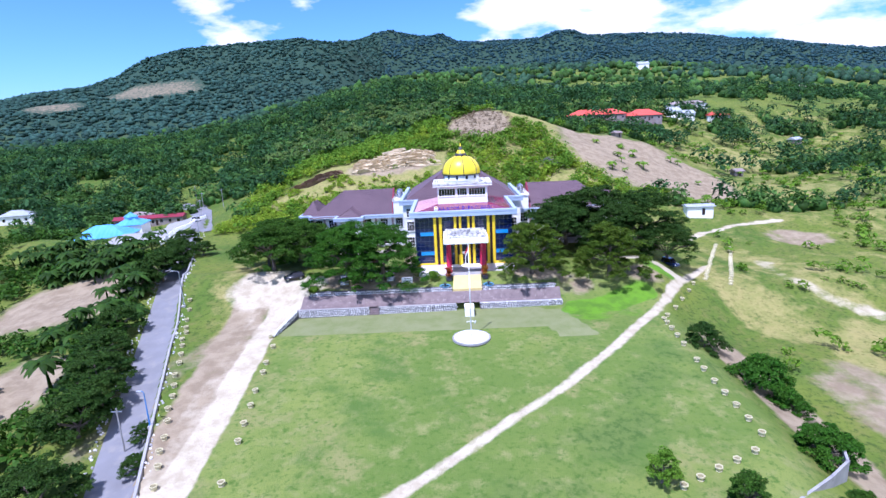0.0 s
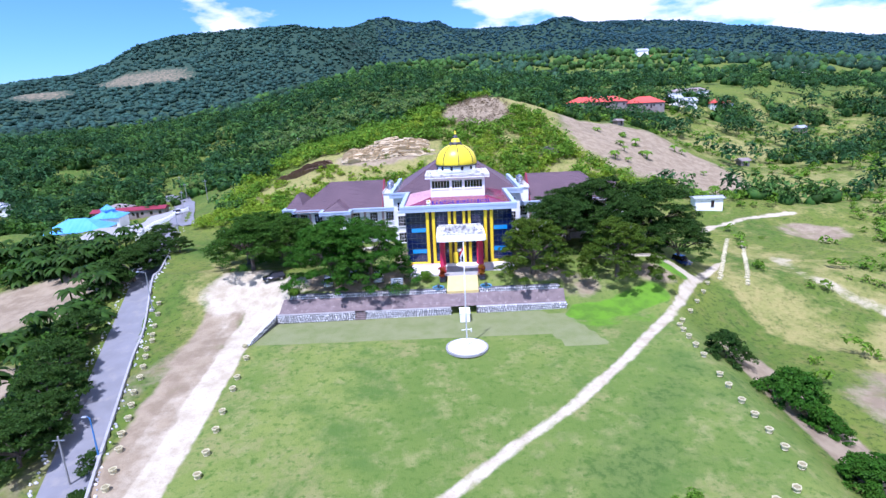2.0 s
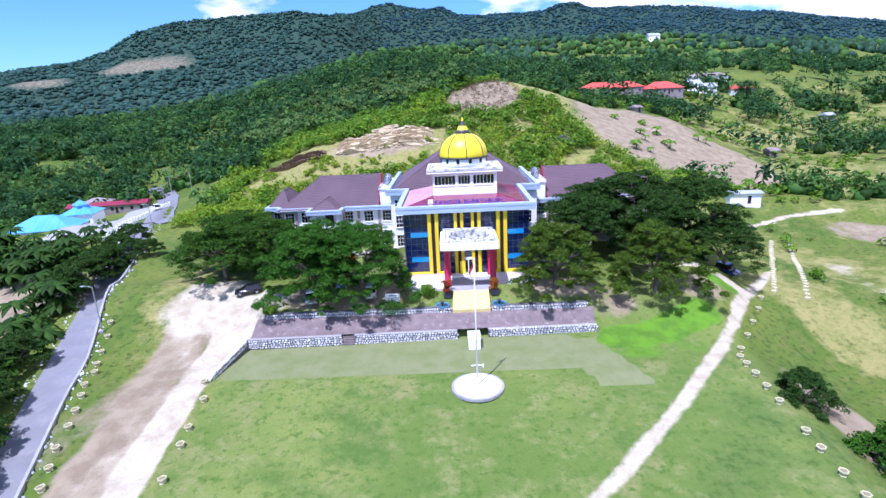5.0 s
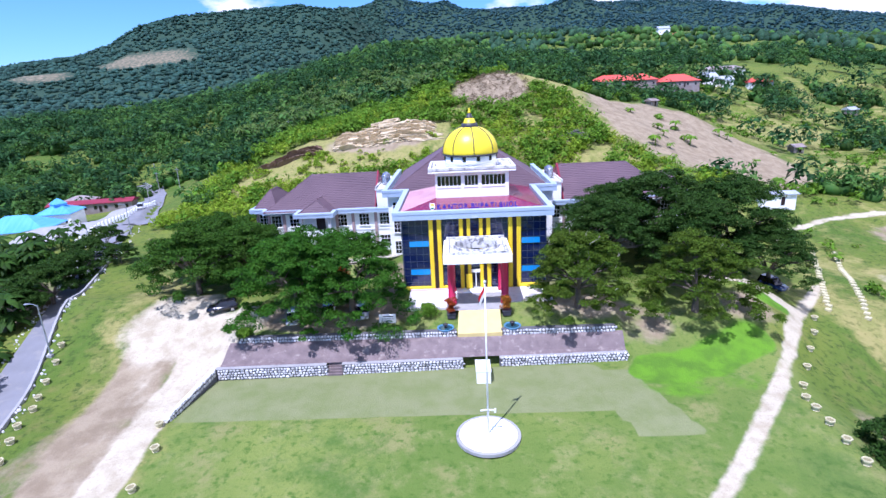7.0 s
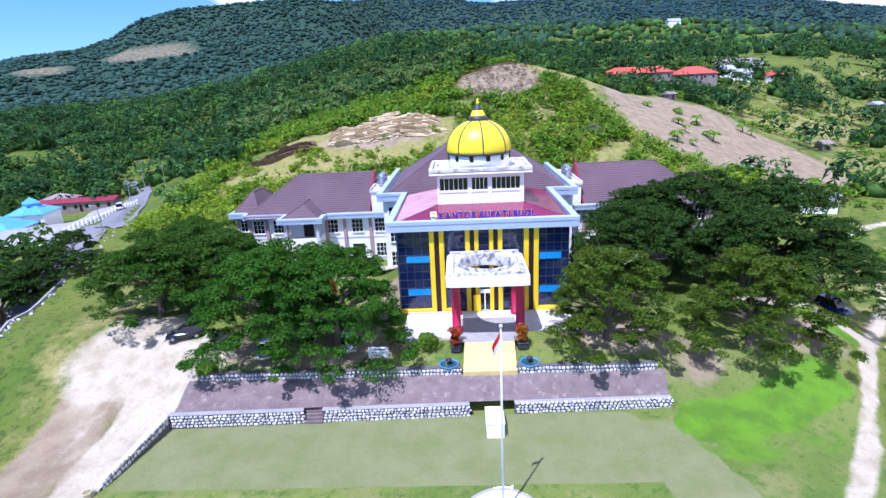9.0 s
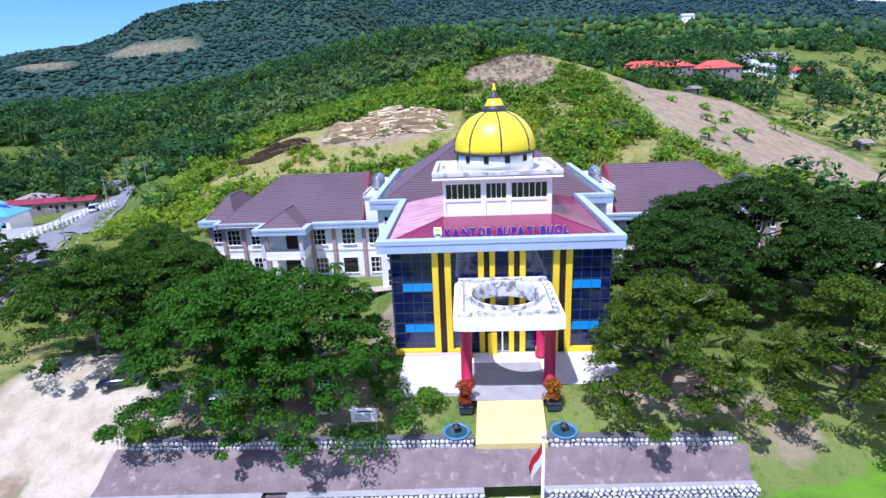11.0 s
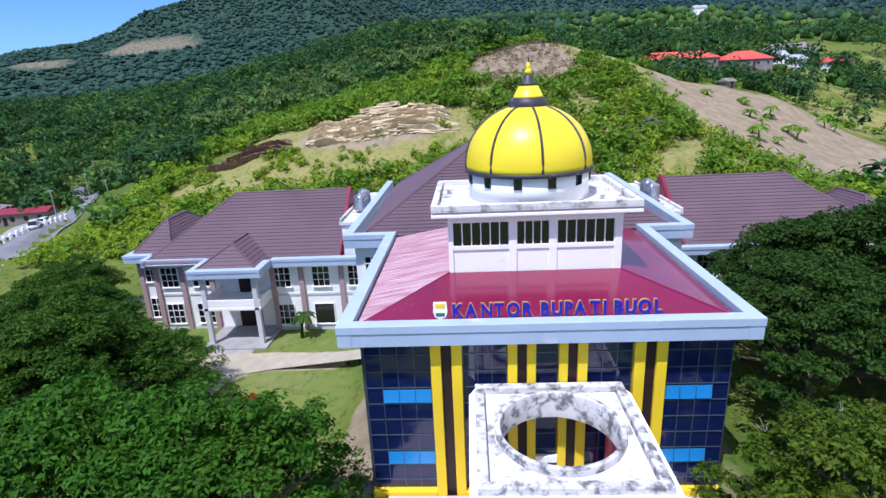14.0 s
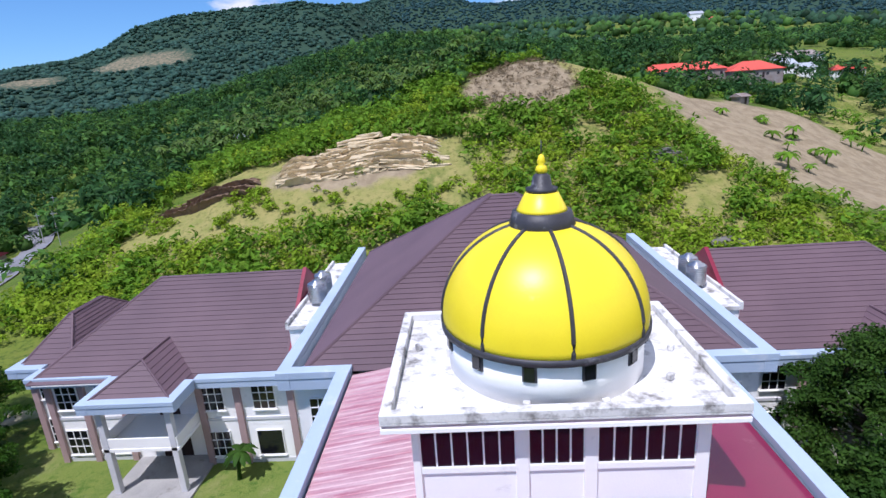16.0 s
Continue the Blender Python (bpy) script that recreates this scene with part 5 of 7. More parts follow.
def crowns(name, pts, radii, tall, mat, sub, seed, label):
    """Lumpy tree crowns in one mesh."""
    rng = np.random.RandomState(seed)
    bv, bf = ico(sub)
    n = len(pts)
    k = rng.normal(size=(n, 3)) * 2.4
    ph = rng.uniform(0, 6.3, (n, 3))
    lump = 1 + 0.28 * np.sin(np.einsum("vj,nj->nv", bv, k) * 1.6 + ph[:, :1]) + rng.uniform(-0.24, 0.24, (n, len(bv)))
    v = bv[None] * lump[:, :, None] * radii[:, None, None]
    v[:, :, 2] *= tall[:, None]
    v[:, :, 2] += radii[:, None] * tall[:, None] * 0.55
    v += pts[:, None, :]
    f = bf[None] + (np.arange(n) * len(bv))[:, None, None]
    me = raw_mesh(name, v.reshape(-1, 3), f.reshape(-1, 3), mat)
    return tagged(new(name, me), label, "forest", kind="stuff")


def leafy(name, pts, radii, tall, mat, per, seed, label, leaf=0.55):
    """Crowns of loose leaf sprays in one mesh; each crown is made of three overlapping clumps."""
    rng = np.random.RandomState(seed)
    c, r = [], []
    for i in range(3):
        o = rng.normal(size=pts.shape) * 0.38 * radii[:, None]
        o[:, 2] = np.abs(o[:, 2]) * 0.8 + radii * tall * (0.35 + 0.28 * i)
        c.append(pts + o)
        r.append(radii * rng.uniform(0.6, 0.95, len(radii)))
    c, r = np.concatenate(c), np.concatenate(r)
    v, q = leaf_quads(rng, c, r, 0.8, per, 1.0)
    ctr = np.repeat(v.reshape(-1, 4, 3).mean(1), 4, 0)
    scale = np.repeat(np.repeat(r, per), 4)[:, None] * leaf
    me = raw_mesh(name, ctr + (v - ctr) * scale, q, mat)
    return tagged(new(name, me), label, "forest", kind="stuff")


def clear_ground(x, y):
    """Where trees may grow."""
    white, earth, dry, lawn = ground_masks(x, y)
    ok = (white < 0.15) & (earth < 0.3) & (dry < 0.45) & (lawn < 0.2)
    ok &= ~((x > -48) & (x < 50) & (y < 56) & (y > -110))
    k = kerb_x(y)
    ok &= ~((x > k - 10) & (x < k + 12) & (y < 72))
    ok &= ~((np.abs(x + 118) < 24) & (np.abs(y - 70) < 34))
    ok &= ~((np.abs(x + 100) < 16) & (y > 50) & (y < 112) & (x < -84))
    ok &= ~((np.abs(x - 77) < 7) & (np.abs(y - 58) < 6))
    ok &= ~((np.abs(x - 98) < 32) & (np.abs(y - 230) < 9.5))
    ok &= ~((np.abs(x - 155) < 22) & (np.abs(y - 255) < 12))
    ok &= ~((x > -66) & (x < -2) & (y > 84) & (y < 104))
    return ok


def scatter(rng, n, x0, x1, y0, y1, keep):
    x, y = rng.uniform(x0, x1, n), rng.uniform(y0, y1, n)
    k = keep(x, y)
    x, y = x[k], y[k]
    return np.stack([x, y, land(x, y)], 1)


rng = np.random.RandomState(21)
in_view = lambda x, y: np.abs(x + 3) < (y + 125) * 1.02
patch = lambda x, y, s, k: waves(x, y, s, k)
woods = lambda x, y: clear_ground(x, y) & in_view(x, y) & ((x < 45 + 0.12 * y) | (patch(x, y, 90, 31) > 0.25)) & (patch(x, y, 75, 32) > -0.30) & ~((x > -70) & (x < 70) & (y < 128))
p = scatter(rng, 9000, -420, 420, 60, 400, woods)
r = rng.uniform(2.0, 4.6, len(p)) * (1 + 0.25 * (p[:, 1] > 200))
half = waves(p[:, 0], p[:, 1], 60, 44) + rng.normal(size=len(p)) * 0.25 > -0.05
crowns("forest_core", p, r * 0.62, np.full(len(p), 1.0), FOREST, 1, 5, "dense green forest on the hillside behind the office")
leafy("forest_leaves", p[half], r[half], rng.uniform(0.8, 1.3, half.sum()), FOREST, 20, 6, "mixed green forest trees on the hillside", 0.56)
leafy("forest_dark_leaves", p[~half], r[~half], rng.uniform(0.9, 1.4, (~half).sum()), FOREST_DEEP, 20, 7, "dark green forest trees on the hillside", 0.56)
big = scatter(rng, 900, -420, 420, 66, 420, lambda x, y: clear_ground(x, y) & in_view(x, y) & ~((x > -75) & (x < 75) & (y < 135)))
leafy("tall_forest_trees", big, rng.uniform(3.8, 6.2, len(big)), rng.uniform(1.0, 1.4, len(big)), FOREST_DEEP, 26, 16, "tall dark trees standing over the hillside forest", 0.5)
# scrub on the near slope and round the quarry
low = lambda x, y: in_view(x, y) & (ground_masks(x, y)[1] < 0.3) & (ground_masks(x, y)[0] < 0.1) & (x < 0.9 * y + 6) & ~((x > -66) & (x < -2) & (y > 78) & (y < 101)) & (soft_blob(x, y, 33, 142, 17, 22) < 0.5) & (patch(x, y, 24, 33) > -0.58)
p = scatter(rng, 7600, -80, 70, 54, 150, low)
r = rng.uniform(0.6, 2.0, len(p))
kind = waves(p[:, 0], p[:, 1], 30, 46) + rng.normal(size=len(p)) * 0.3 + (p[:, 1] - 100) / 90
for nm, k, mt, sd in (("scrub", kind <= 0, SCRUB, 8), ("green_scrub", kind > 0, LEAF_BRIGHT, 18)):
    leafy(nm, p[k], r[k] * (1 + 0.35 * (sd == 18)), rng.uniform(0.6, 0.95, k.sum()), mt, 12, sd, "bright green scrub on the cut slope", 0.62)
p = scatter(rng, 1100, -8, 30, 100, 150, lambda x, y: soft_blob(x, y, 11, 124, 15, 18) > 0.35)
leafy("dead_brush", p, rng.uniform(0.4, 1.0, len(p)), np.full(len(p), 0.6), BRUSH, 10, 19, "dead brown brush covering the mound", 0.5)
quarry_bush = lambda x, y: in_view(x, y) & (patch(x, y, 16, 35) > 0.18)
p = scatter(rng, 900, -66, 0, 56, 95, quarry_bush)
leafy("quarry_scrub", p, rng.uniform(0.4, 1.2, len(p)), np.full(len(p), 0.6), SCRUB, 12, 9, "scattered bushes on the dry quarry floor", 0.85)
side = lambda x, y: (ground_masks(x, y)[0] < 0.15) & (ground_masks(x, y)[1] < 0.3) & (x > 48 + 0.3 * np.clip(y + 10, 0, 60)) & ~((np.abs(x - 77) < 8) & (np.abs(y - 58) < 7)) & ~((np.abs(x - 98) < 32) & (np.abs(y - 220) < 13)) & in_view(x, y) & (patch(x, y, 34, 36) > 0.12)
p = scatter(rng, 4200, 52, 320, -60, 240, side)
leafy("bank_scrub", p, rng.uniform(0.5, 2.2, len(p)), np.full(len(p), 0.7), LEAF_BRIGHT, 12, 10, "patchy green bushes on the grassy bank", 0.8)
lane = lambda x, y: in_view(x, y) & (x < kerb_x(y) - 12.0) & (ground_masks(x, y)[1] < 0.3) & (patch(x, y, 30, 37) > -0.5) & ~((np.abs(x + 118) < 22) & (np.abs(y - 70) < 32))
p = scatter(rng, 5200, -260, -40, -95, 75, lane)
r = rng.uniform(0.7, 2.4, len(p))
leafy("lane_thicket", p, r, rng.uniform(0.6, 1.1, len(p)), LEAF_TREE, 14, 11, "rank green thicket below the lane", 0.8)
p = scatter(rng, 120, 72, 130, 208, 219, lambda x, y: x > 0)
leafy("garden_thicket", p, rng.uniform(1.3, 2.6, len(p)), rng.uniform(0.8, 1.2, len(p)), FOREST, 18, 23, "green garden trees before the red-roofed houses", 0.6)
# far woods and mountains
far = lambda x, y: in_view(x, y) & (ground_masks(x, y)[1] < 0.4) & (np.hypot(x, y + 110) > 490) & (np.hypot(x, y + 110) < 1080) & (patch(x, y, 240, 38) > -0.6)
p = scatter(rng, 21000, -1400, 1400, 330, 1250, far)
rr = np.hypot(p[:, 0], p[:, 1] + 110)
# the farther foothill woods get the canopy colour with haze painted in
haze_split = waves(p[:, 0], p[:, 1], 260, 45) + rng.normal(size=len(p)) * 0.3 + (850 - rr) / 420
for nm, k, mt, sd in (("far_forest", haze_split > 0.25, FOREST, 12), ("foothill_forest", haze_split <= 0.25, HAZY_HILL_FOREST, 14)):
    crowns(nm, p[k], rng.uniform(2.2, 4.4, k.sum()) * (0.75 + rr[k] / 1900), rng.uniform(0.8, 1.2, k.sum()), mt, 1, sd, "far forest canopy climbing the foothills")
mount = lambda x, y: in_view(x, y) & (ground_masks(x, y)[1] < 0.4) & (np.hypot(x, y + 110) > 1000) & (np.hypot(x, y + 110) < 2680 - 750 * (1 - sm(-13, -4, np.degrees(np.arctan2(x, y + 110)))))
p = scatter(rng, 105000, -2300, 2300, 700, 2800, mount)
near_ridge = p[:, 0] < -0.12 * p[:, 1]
# both mountain canopies carry painted haze, bluer on the farther range
for nm, k, mt, sd in (("mountain_forest", ~near_ridge, HAZY_FAR_FOREST, 13), ("ridge_forest", near_ridge, HAZY_RIDGE_FOREST, 15)):
    crowns(nm, p[k], rng.uniform(2.8, 6.8, k.sum()), rng.uniform(0.45, 0.8, k.sum()), mt, 1, sd, "forest covering the distant mountain ridge, blue haze painted into its colour")


# palms
def palm_mesh(seed, height, fronds, length):
    rg = np.random.RandomState(seed)
    bm = bmesh.new()
    if height > 0.5:
        tube(bm, [(0, 0, -0.3), (0.15, 0.1, height * 0.5), (0.4, 0.2, height)], [0.22, 0.16, 0.13], 6)
    nb = len(bm.faces)
    top = Vector((0.4, 0.2, height)) if height > 0.5 else Vector((0, 0, 0.2))
    for i in range(fronds):
        a = 2 * math.pi * i / fronds + rg.uniform(-0.25, 0.25)
        up = rg.uniform(0.15, 1.1)
        d = Vector((math.cos(a), math.sin(a), 0))
        s = Vector((-math.sin(a), math.cos(a), 0))
        prev = None
        for k in range(5):
            t = k / 4
            c = top + d * (length * t * (1 - 0.15 * t)) + Vector((0, 0, length * (up * t - (0.55 + 0.6 * up) * t * t)))
            w = length * 0.16 * math.sin(math.pi * min(t * 0.9 + 0.08, 1)) + 0.03
            row = [bm.verts.new(c + s * w - Vector((0, 0, w * 0.5))), bm.verts.new(c), bm.verts.new(c - s * w - Vector((0, 0, w * 0.5)))]
            if prev:
                bm.faces.new((prev[0], prev[1], row[1], row[0]))
                bm.faces.new((prev[1], prev[2], row[2], row[1]))
            prev = row
    v = np.array([x.co[:] for x in bm.verts])
    bm.faces.ensure_lookup_table()
    quads = [[x.index for x in fc.verts] for fc in bm.faces if len(fc.verts) == 4]
    bm.verts.index_update()
    quads = [[x.index for x in fc.verts] for fc in bm.faces if len(fc.verts) == 4]
    bm.free()
    return v, np.array(quads)


def palms(name, pts, seed, heights, length, label, mat=None):
    rg = np.random.RandomState(seed)
    kinds = [palm_mesh(seed + i, h, 11, length) for i, h in enumerate(heights)]
    V, Q, off = [], [], 0
    for p in pts:
        v, q = kinds[rg.randint(len(kinds))]
        a, s = rg.uniform(0, 6.28), rg.uniform(0.75, 1.2)
        c, d = math.cos(a) * s, math.sin(a) * s
        V.append(np.stack([v[:, 0] * c - v[:, 1] * d, v[:, 0] * d + v[:, 1] * c, v[:, 2] * s], 1) + p)
        Q.append(q + off)
        off += len(v)
    me = raw_mesh(name, np.concatenate(V), np.concatenate(Q), mat or PALM)
    return tagged(new(name, me), label, "palms", kind="stuff")


grove = lambda x, y: clear_ground(x, y) & in_view(x, y) & (patch(x, y, 60, 40) > -0.2)
p = scatter(rng, 1000, -100, 10, 132, 280, grove)
palms("coconut_grove", p, 60, (5.5, 7.0, 8.5), 2.3, "coconut palms with pale trunks on the hillside")
row = lambda x, y: in_view(x, y) & (ground_masks(x, y)[0] < 0.1) & (patch(x, y, 22, 41) > 0.1)
p = np.concatenate([scatter(rng, 110, 62, 130, 64, 82, row), scatter(rng, 220, 95, 260, 80, 240, row), scatter(rng, 130, 60, 110, 185, 215, row), scatter(rng, 12, 58, 80, 95, 140, lambda x, y: x > 0)])
palms("banana_plants", p, 70, (1.2, 1.8, 2.4), 2.4, "banana plants and young palms round the bare plot", LEAF_BRIGHT)
p = np.concatenate([scatter(rng, 70, -108, -84, 18, 40, lambda x, y: x < kerb_x(y) - 10), scatter(rng, 40, -84, -68, -22, 16, lambda x, y: x < kerb_x(y) - 10), scatter(rng, 40, -130, -110, 30, 44, lambda x, y: x < 0), scatter(rng, 40, -120, -66, -70, -30, lambda x, y: x < kerb_x(y) - 14)])
palms("garden_palms", p, 80, (1.5, 3.0, 4.5), 3.2, "dark green palms and bananas round the bare garden plot", LEAF_DARK)


# ---- terrace, lawn and lane ----
def wall_line(x):
    return -15.0 + 2.0 * (x + 33) / 51.5


def wall_top(x):
    return -3.7 - 0.5 * (x + 33) / 51.5


def stone_mesh(seed):
    rg = random.Random(seed)
    bm = bmesh.new()
    bmesh.ops.create_icosphere(bm, subdivisions=1, radius=0.5)
    for v in bm.verts:
        v.co *= rg.uniform(0.82, 1.12)
        v.co.y *= 0.55
    me = bpy.data.meshes.new("stone")
    bm.to_mesh(me)
    bm.free()
    me.materials.append(STONE)
    return me


STONES = [stone_mesh(i) for i in range(6)]


def rubble(parent, length, height, origin, along, up, limit, seed, size=0.34):
    """Irregular stones set in a wall face; those past the limit go into one joined part."""
    rg = random.Random(seed)
    along, up = Vector(along).normalized(), Vector(up).normalized()
    out = along.cross(up)
    basis = Matrix((along, -out, up)).transposed()
    rows = max(1, int(height / size))
    spots = []
    for j in range(rows):
        u = rg.uniform(0, size)
        while u < length - 0.1:
            w = size * rg.uniform(0.8, 1.6)
            spots.append((u + w / 2, (j + 0.5) * height / rows + rg.uniform(-0.05, 0.05), w, height / rows * rg.uniform(0.85, 1.15)))
            u += w + 0.03
    rest = bmesh.new()
    step = max(1, len(spots) // max(limit, 1))
    made = 0
    for i, (u, v, w, h) in enumerate(spots):
        p = Vector(origin) + along * u + up * v + out * 0.04
        m = Matrix.Translation(p) @ basis.to_4x4() @ pose(0, 0, 0, 0, rg.uniform(-20, 20), 0) @ Matrix.Diagonal((w, 0.42, h, 1))
        if made < limit:
            ob = new("stone", STONES[rg.randrange(6)])
            ob.parent = parent
            ob.matrix_basis = parent.matrix_world.inverted() @ m
            made += 1
        else:
            n0 = len(rest.verts)
            r = bmesh.ops.create_icosphere(rest, subdivisions=1, radius=0.5, matrix=m)
    if len(rest.verts):
        ob = part("stones", rest, STONE, parent)
        tagged(ob, kind="stuff")
    else:
        rest.free()


def wall_strip(name, a, b, za, zb, thick, base, label):
    """A straight wall from a to b with its top from za to zb."""
    d = Vector((b[0] - a[0], b[1] - a[1], 0))
    n = Vector((d.y, -d.x, 0)).normalized() * thick
    bm = bmesh.new()
    bot = [bm.verts.new((a[0], a[1], base)), bm.verts.new((b[0], b[1], base)), bm.verts.new((b[0] - n.x, b[1] - n.y, base)), bm.verts.new((a[0] - n.x, a[1] - n.y, base))]
    top = [bm.verts.new((a[0], a[1], za)), bm.verts.new((b[0], b[1], zb)), bm.verts.new((b[0] - n.x, b[1] - n.y, zb)), bm.verts.new((a[0] - n.x, a[1] - n.y, za))]
    bm.faces.new(bot[::-1]), bm.faces.new(top)
    for i in range(4):
        j = (i + 1) % 4
        bm.faces.new((bot[i], bot[j], top[j], top[i]))
    return tagged(part(name, bm, MORTAR, None), label, "wall", kind="structure")


def terrace():
    # long rubble wall, in two lengths beside the steps, and its return
    for x0, x1, lim in ((-33, -19.2, 130), (-17.3, -2.2, 120), (2.4, 18.5, 50)):
        a, b = (x0, wall_line(x0) - 0.1), (x1, wall_line(x1) - 0.1)
        w = wall_strip("terrace_wall", a, b, wall_top(x0), wall_top(x1), 0.55, -6.0, "whitewashed rubble retaining wall of the terrace")
        d = Vector((b[0] - a[0], b[1] - a[1], wall_top(x1) - wall_top(x0)))
        rubble(w, d.length, 1.36, (a[0], a[1], -5.22 + (0.12 if x0 < -30 else 0)), d, (0, 0, 1), lim, int(x0 * 3) + 200)
        bm = bmesh.new()
        L = d.length
        ang = math.degrees(math.atan2(d.y, d.x))
        box(bm, 0, L, -0.06, 0.6, 0, 0.09, 0.02, Matrix.Translation((a[0], a[1], wall_top(x0))) @ pose(0, 0, 0, 0, 0, ang) @ pose(0, 0, 0, 0, -math.degrees(math.atan2(d.z, L)), 0))
        part("coping", bm, CONCRETE, w, "grey coping")
    w = wall_strip("terrace_wall", (-34.6, -24.0), (-33.0, -15.1), -4.9, -3.7, 0.5, -6.2, "whitewashed rubble end wall of the terrace")
    rubble(w, 9.0, 1.0, (-34.62, -24.0, -5.45), (1.6, 8.9, 0.9), (0, 0, 1), 60, 77)
    bm = bmesh.new()
    tube(bm, [(-34.85, -24.0, -4.92), (-33.3, -15.0, -3.7)], [0.28, 0.28], 6)
    part("coping", bm, WHITE, w, "white coping")
    # upper low wall
    for x0, x1, lim in ((-31.5, -2.9, 150), (2.9, 17.5, 90)):
        w = wall_strip("low_wall", (x0, -10.75), (x1, -10.75), -1.45, -1.45, 0.6, -3.0, "low whitewashed rubble wall above the paving")
        rubble(w, x1 - x0, 0.85, (x0, -10.75, -2.35), (1, 0, 0), (0, 0, 1), lim, 300 + int(x0), 0.30)
    # paving of the terrace
    xs, n = [-32.6 + i * 1.7 for i in range(31)], 4
    verts, faces = [], []
    for x in xs:
        y0, y1 = wall_line(x) + 0.42, -10.7
        for j in range(n + 1):
            y = y0 + (y1 - y0) * j / n
            verts.append((x, y, wall_top(x) + (-2.3 - wall_top(x)) * (3 * (j / n) ** 2 - 2 * (j / n) ** 3) + 0.10))
    for i in range(len(xs) - 1):
        for j in range(n):
            a = i * (n + 1) + j
            faces.append((a, a + n + 1, a + n + 2, a + 1))
    ob = mesh_object("terrace_paving", verts, faces, PAVE)
    tagged(ob, "reddish grey stone paving on the sloping terrace", "paving", kind="structure")
    # steps in the wall
    st = thing("terrace_steps", (-18.25, wall_line(-18.25), 0), "short flight of brown steps in the terrace wall", "steps", kind="structure")
    for k in range(5):
        bm = bmesh.new()
        box(bm, -0.95, 0.95, -0.30 + 0.26 * k, 0.3 + 0.26 * k, -6, -4.95 + 0.27 * k, 0.02)
        part("step", bm, PAVE, st)
    # yellow ramp up to the porch
    mesh_object("ramp", [(-2.76, -10.95, -1.85), (3.0, -10.95, -1.78), (3.0, -7.65, 0.02), (-2.5, -7.7, 0.02), (-2.76, -10.95, -3.0), (3.0, -10.95, -3.0), (3.0, -7.65, -1.8), (-2.5, -7.7, -1.8)],
                [(0, 1, 2, 3), (0, 4, 5, 1), (1, 5, 6, 2), (3, 2, 6, 7), (0, 3, 7, 4), (4, 7, 6, 5)], RAMP)
    tagged(bpy.data.objects["ramp"], "pale yellow paved ramp up to the porch", "ramp", kind="structure")
    mesh_object("drive", [(-3.3, -7.66, 0.025), (3.6, -7.66, 0.025), (3.6, -1.2, 0.03), (-3.3, -1.2, 0.03)], [(0, 1, 2, 3)], CONCRETE)
    tagged(bpy.data.objects["drive"], "grey concrete drive under the porch canopy", "paving", kind="structure")
    for nm, x0, x1, y0, y1, z in (("forecourt", -9.6, -3.34, -6.4, 0.70, 0.04), ("forecourt_east", 3.64, 10.6, -5.2, 0.70, 0.04)):
        bm = bmesh.new()
        box(bm, x0, x1, y0, y1, -1.6, z, 0.02)
        ob = part(nm, bm, TILED, None)
        tagged(ob, "white tiled forecourt beside the porch", "paving", kind="structure")
    bm = bmesh.new()
    box(bm, -9.55, -3.5, 0.35, 0.68, 0.06, 0.22, 0.02)
    ob = part("kerb_edge", bm, PINK, None)
    tagged(ob, "faded pink painted kerb under the glass front", "kerb", kind="structure")
    # footpath to the wing
    verts = [(-31.5, 13.0, 0), (-28.2, 12.6, 0), (-27.0, 18.2, 0), (-24, 19.2, 0), (-13, 19.0, 0), (-13, 21.0, 0), (-25, 21.3, 0), (-27.2, 22.8, 0), (-31.8, 22.8, 0), (-31.5, 18, 0)]
    verts = [(x, y, land_at(x, y) + 0.10) for x, y, _ in verts]
    cream = material("cream_concrete_path", (0.42, 0.38, 0.29), 0.85, second=(0.33, 0.29, 0.21), scale=1.5, fine=8, bump=0.3)
    ob = mesh_object("footpath", verts, [tuple(range(len(verts)))], cream)
    tagged(ob, "pale concrete footpath to the wing porch", "path", kind="structure")


def drape(name, left, right, lift, mat, across=8, along=6):
    """A strip laid over the ground between two edges."""
    rows = []
    for (l0, r0), (l1, r1) in zip(zip(left, right), zip(left[1:], right[1:])):
        for k in range(along):
            t = k / along
            rows.append(((l0[0] + (l1[0] - l0[0]) * t, l0[1] + (l1[1] - l0[1]) * t), (r0[0] + (r1[0] - r0[0]) * t, r0[1] + (r1[1] - r0[1]) * t)))
    rows.append((left[-1], right[-1]))
    verts, faces = [], []
    for a, b in rows:
        for k in range(across + 1):
            x, y = a[0] + (b[0] - a[0]) * k / across, a[1] + (b[1] - a[1]) * k / across
            verts.append((x, y, float(land(x, y)) + lift))
    m = across + 1
    for i in range(len(rows) - 1):
        for k in range(across):
            q = i * m + k
            faces.append((q, q + 1, q + m + 1, q + m))
    return mesh_object(name, verts, faces, mat, smooth=True)


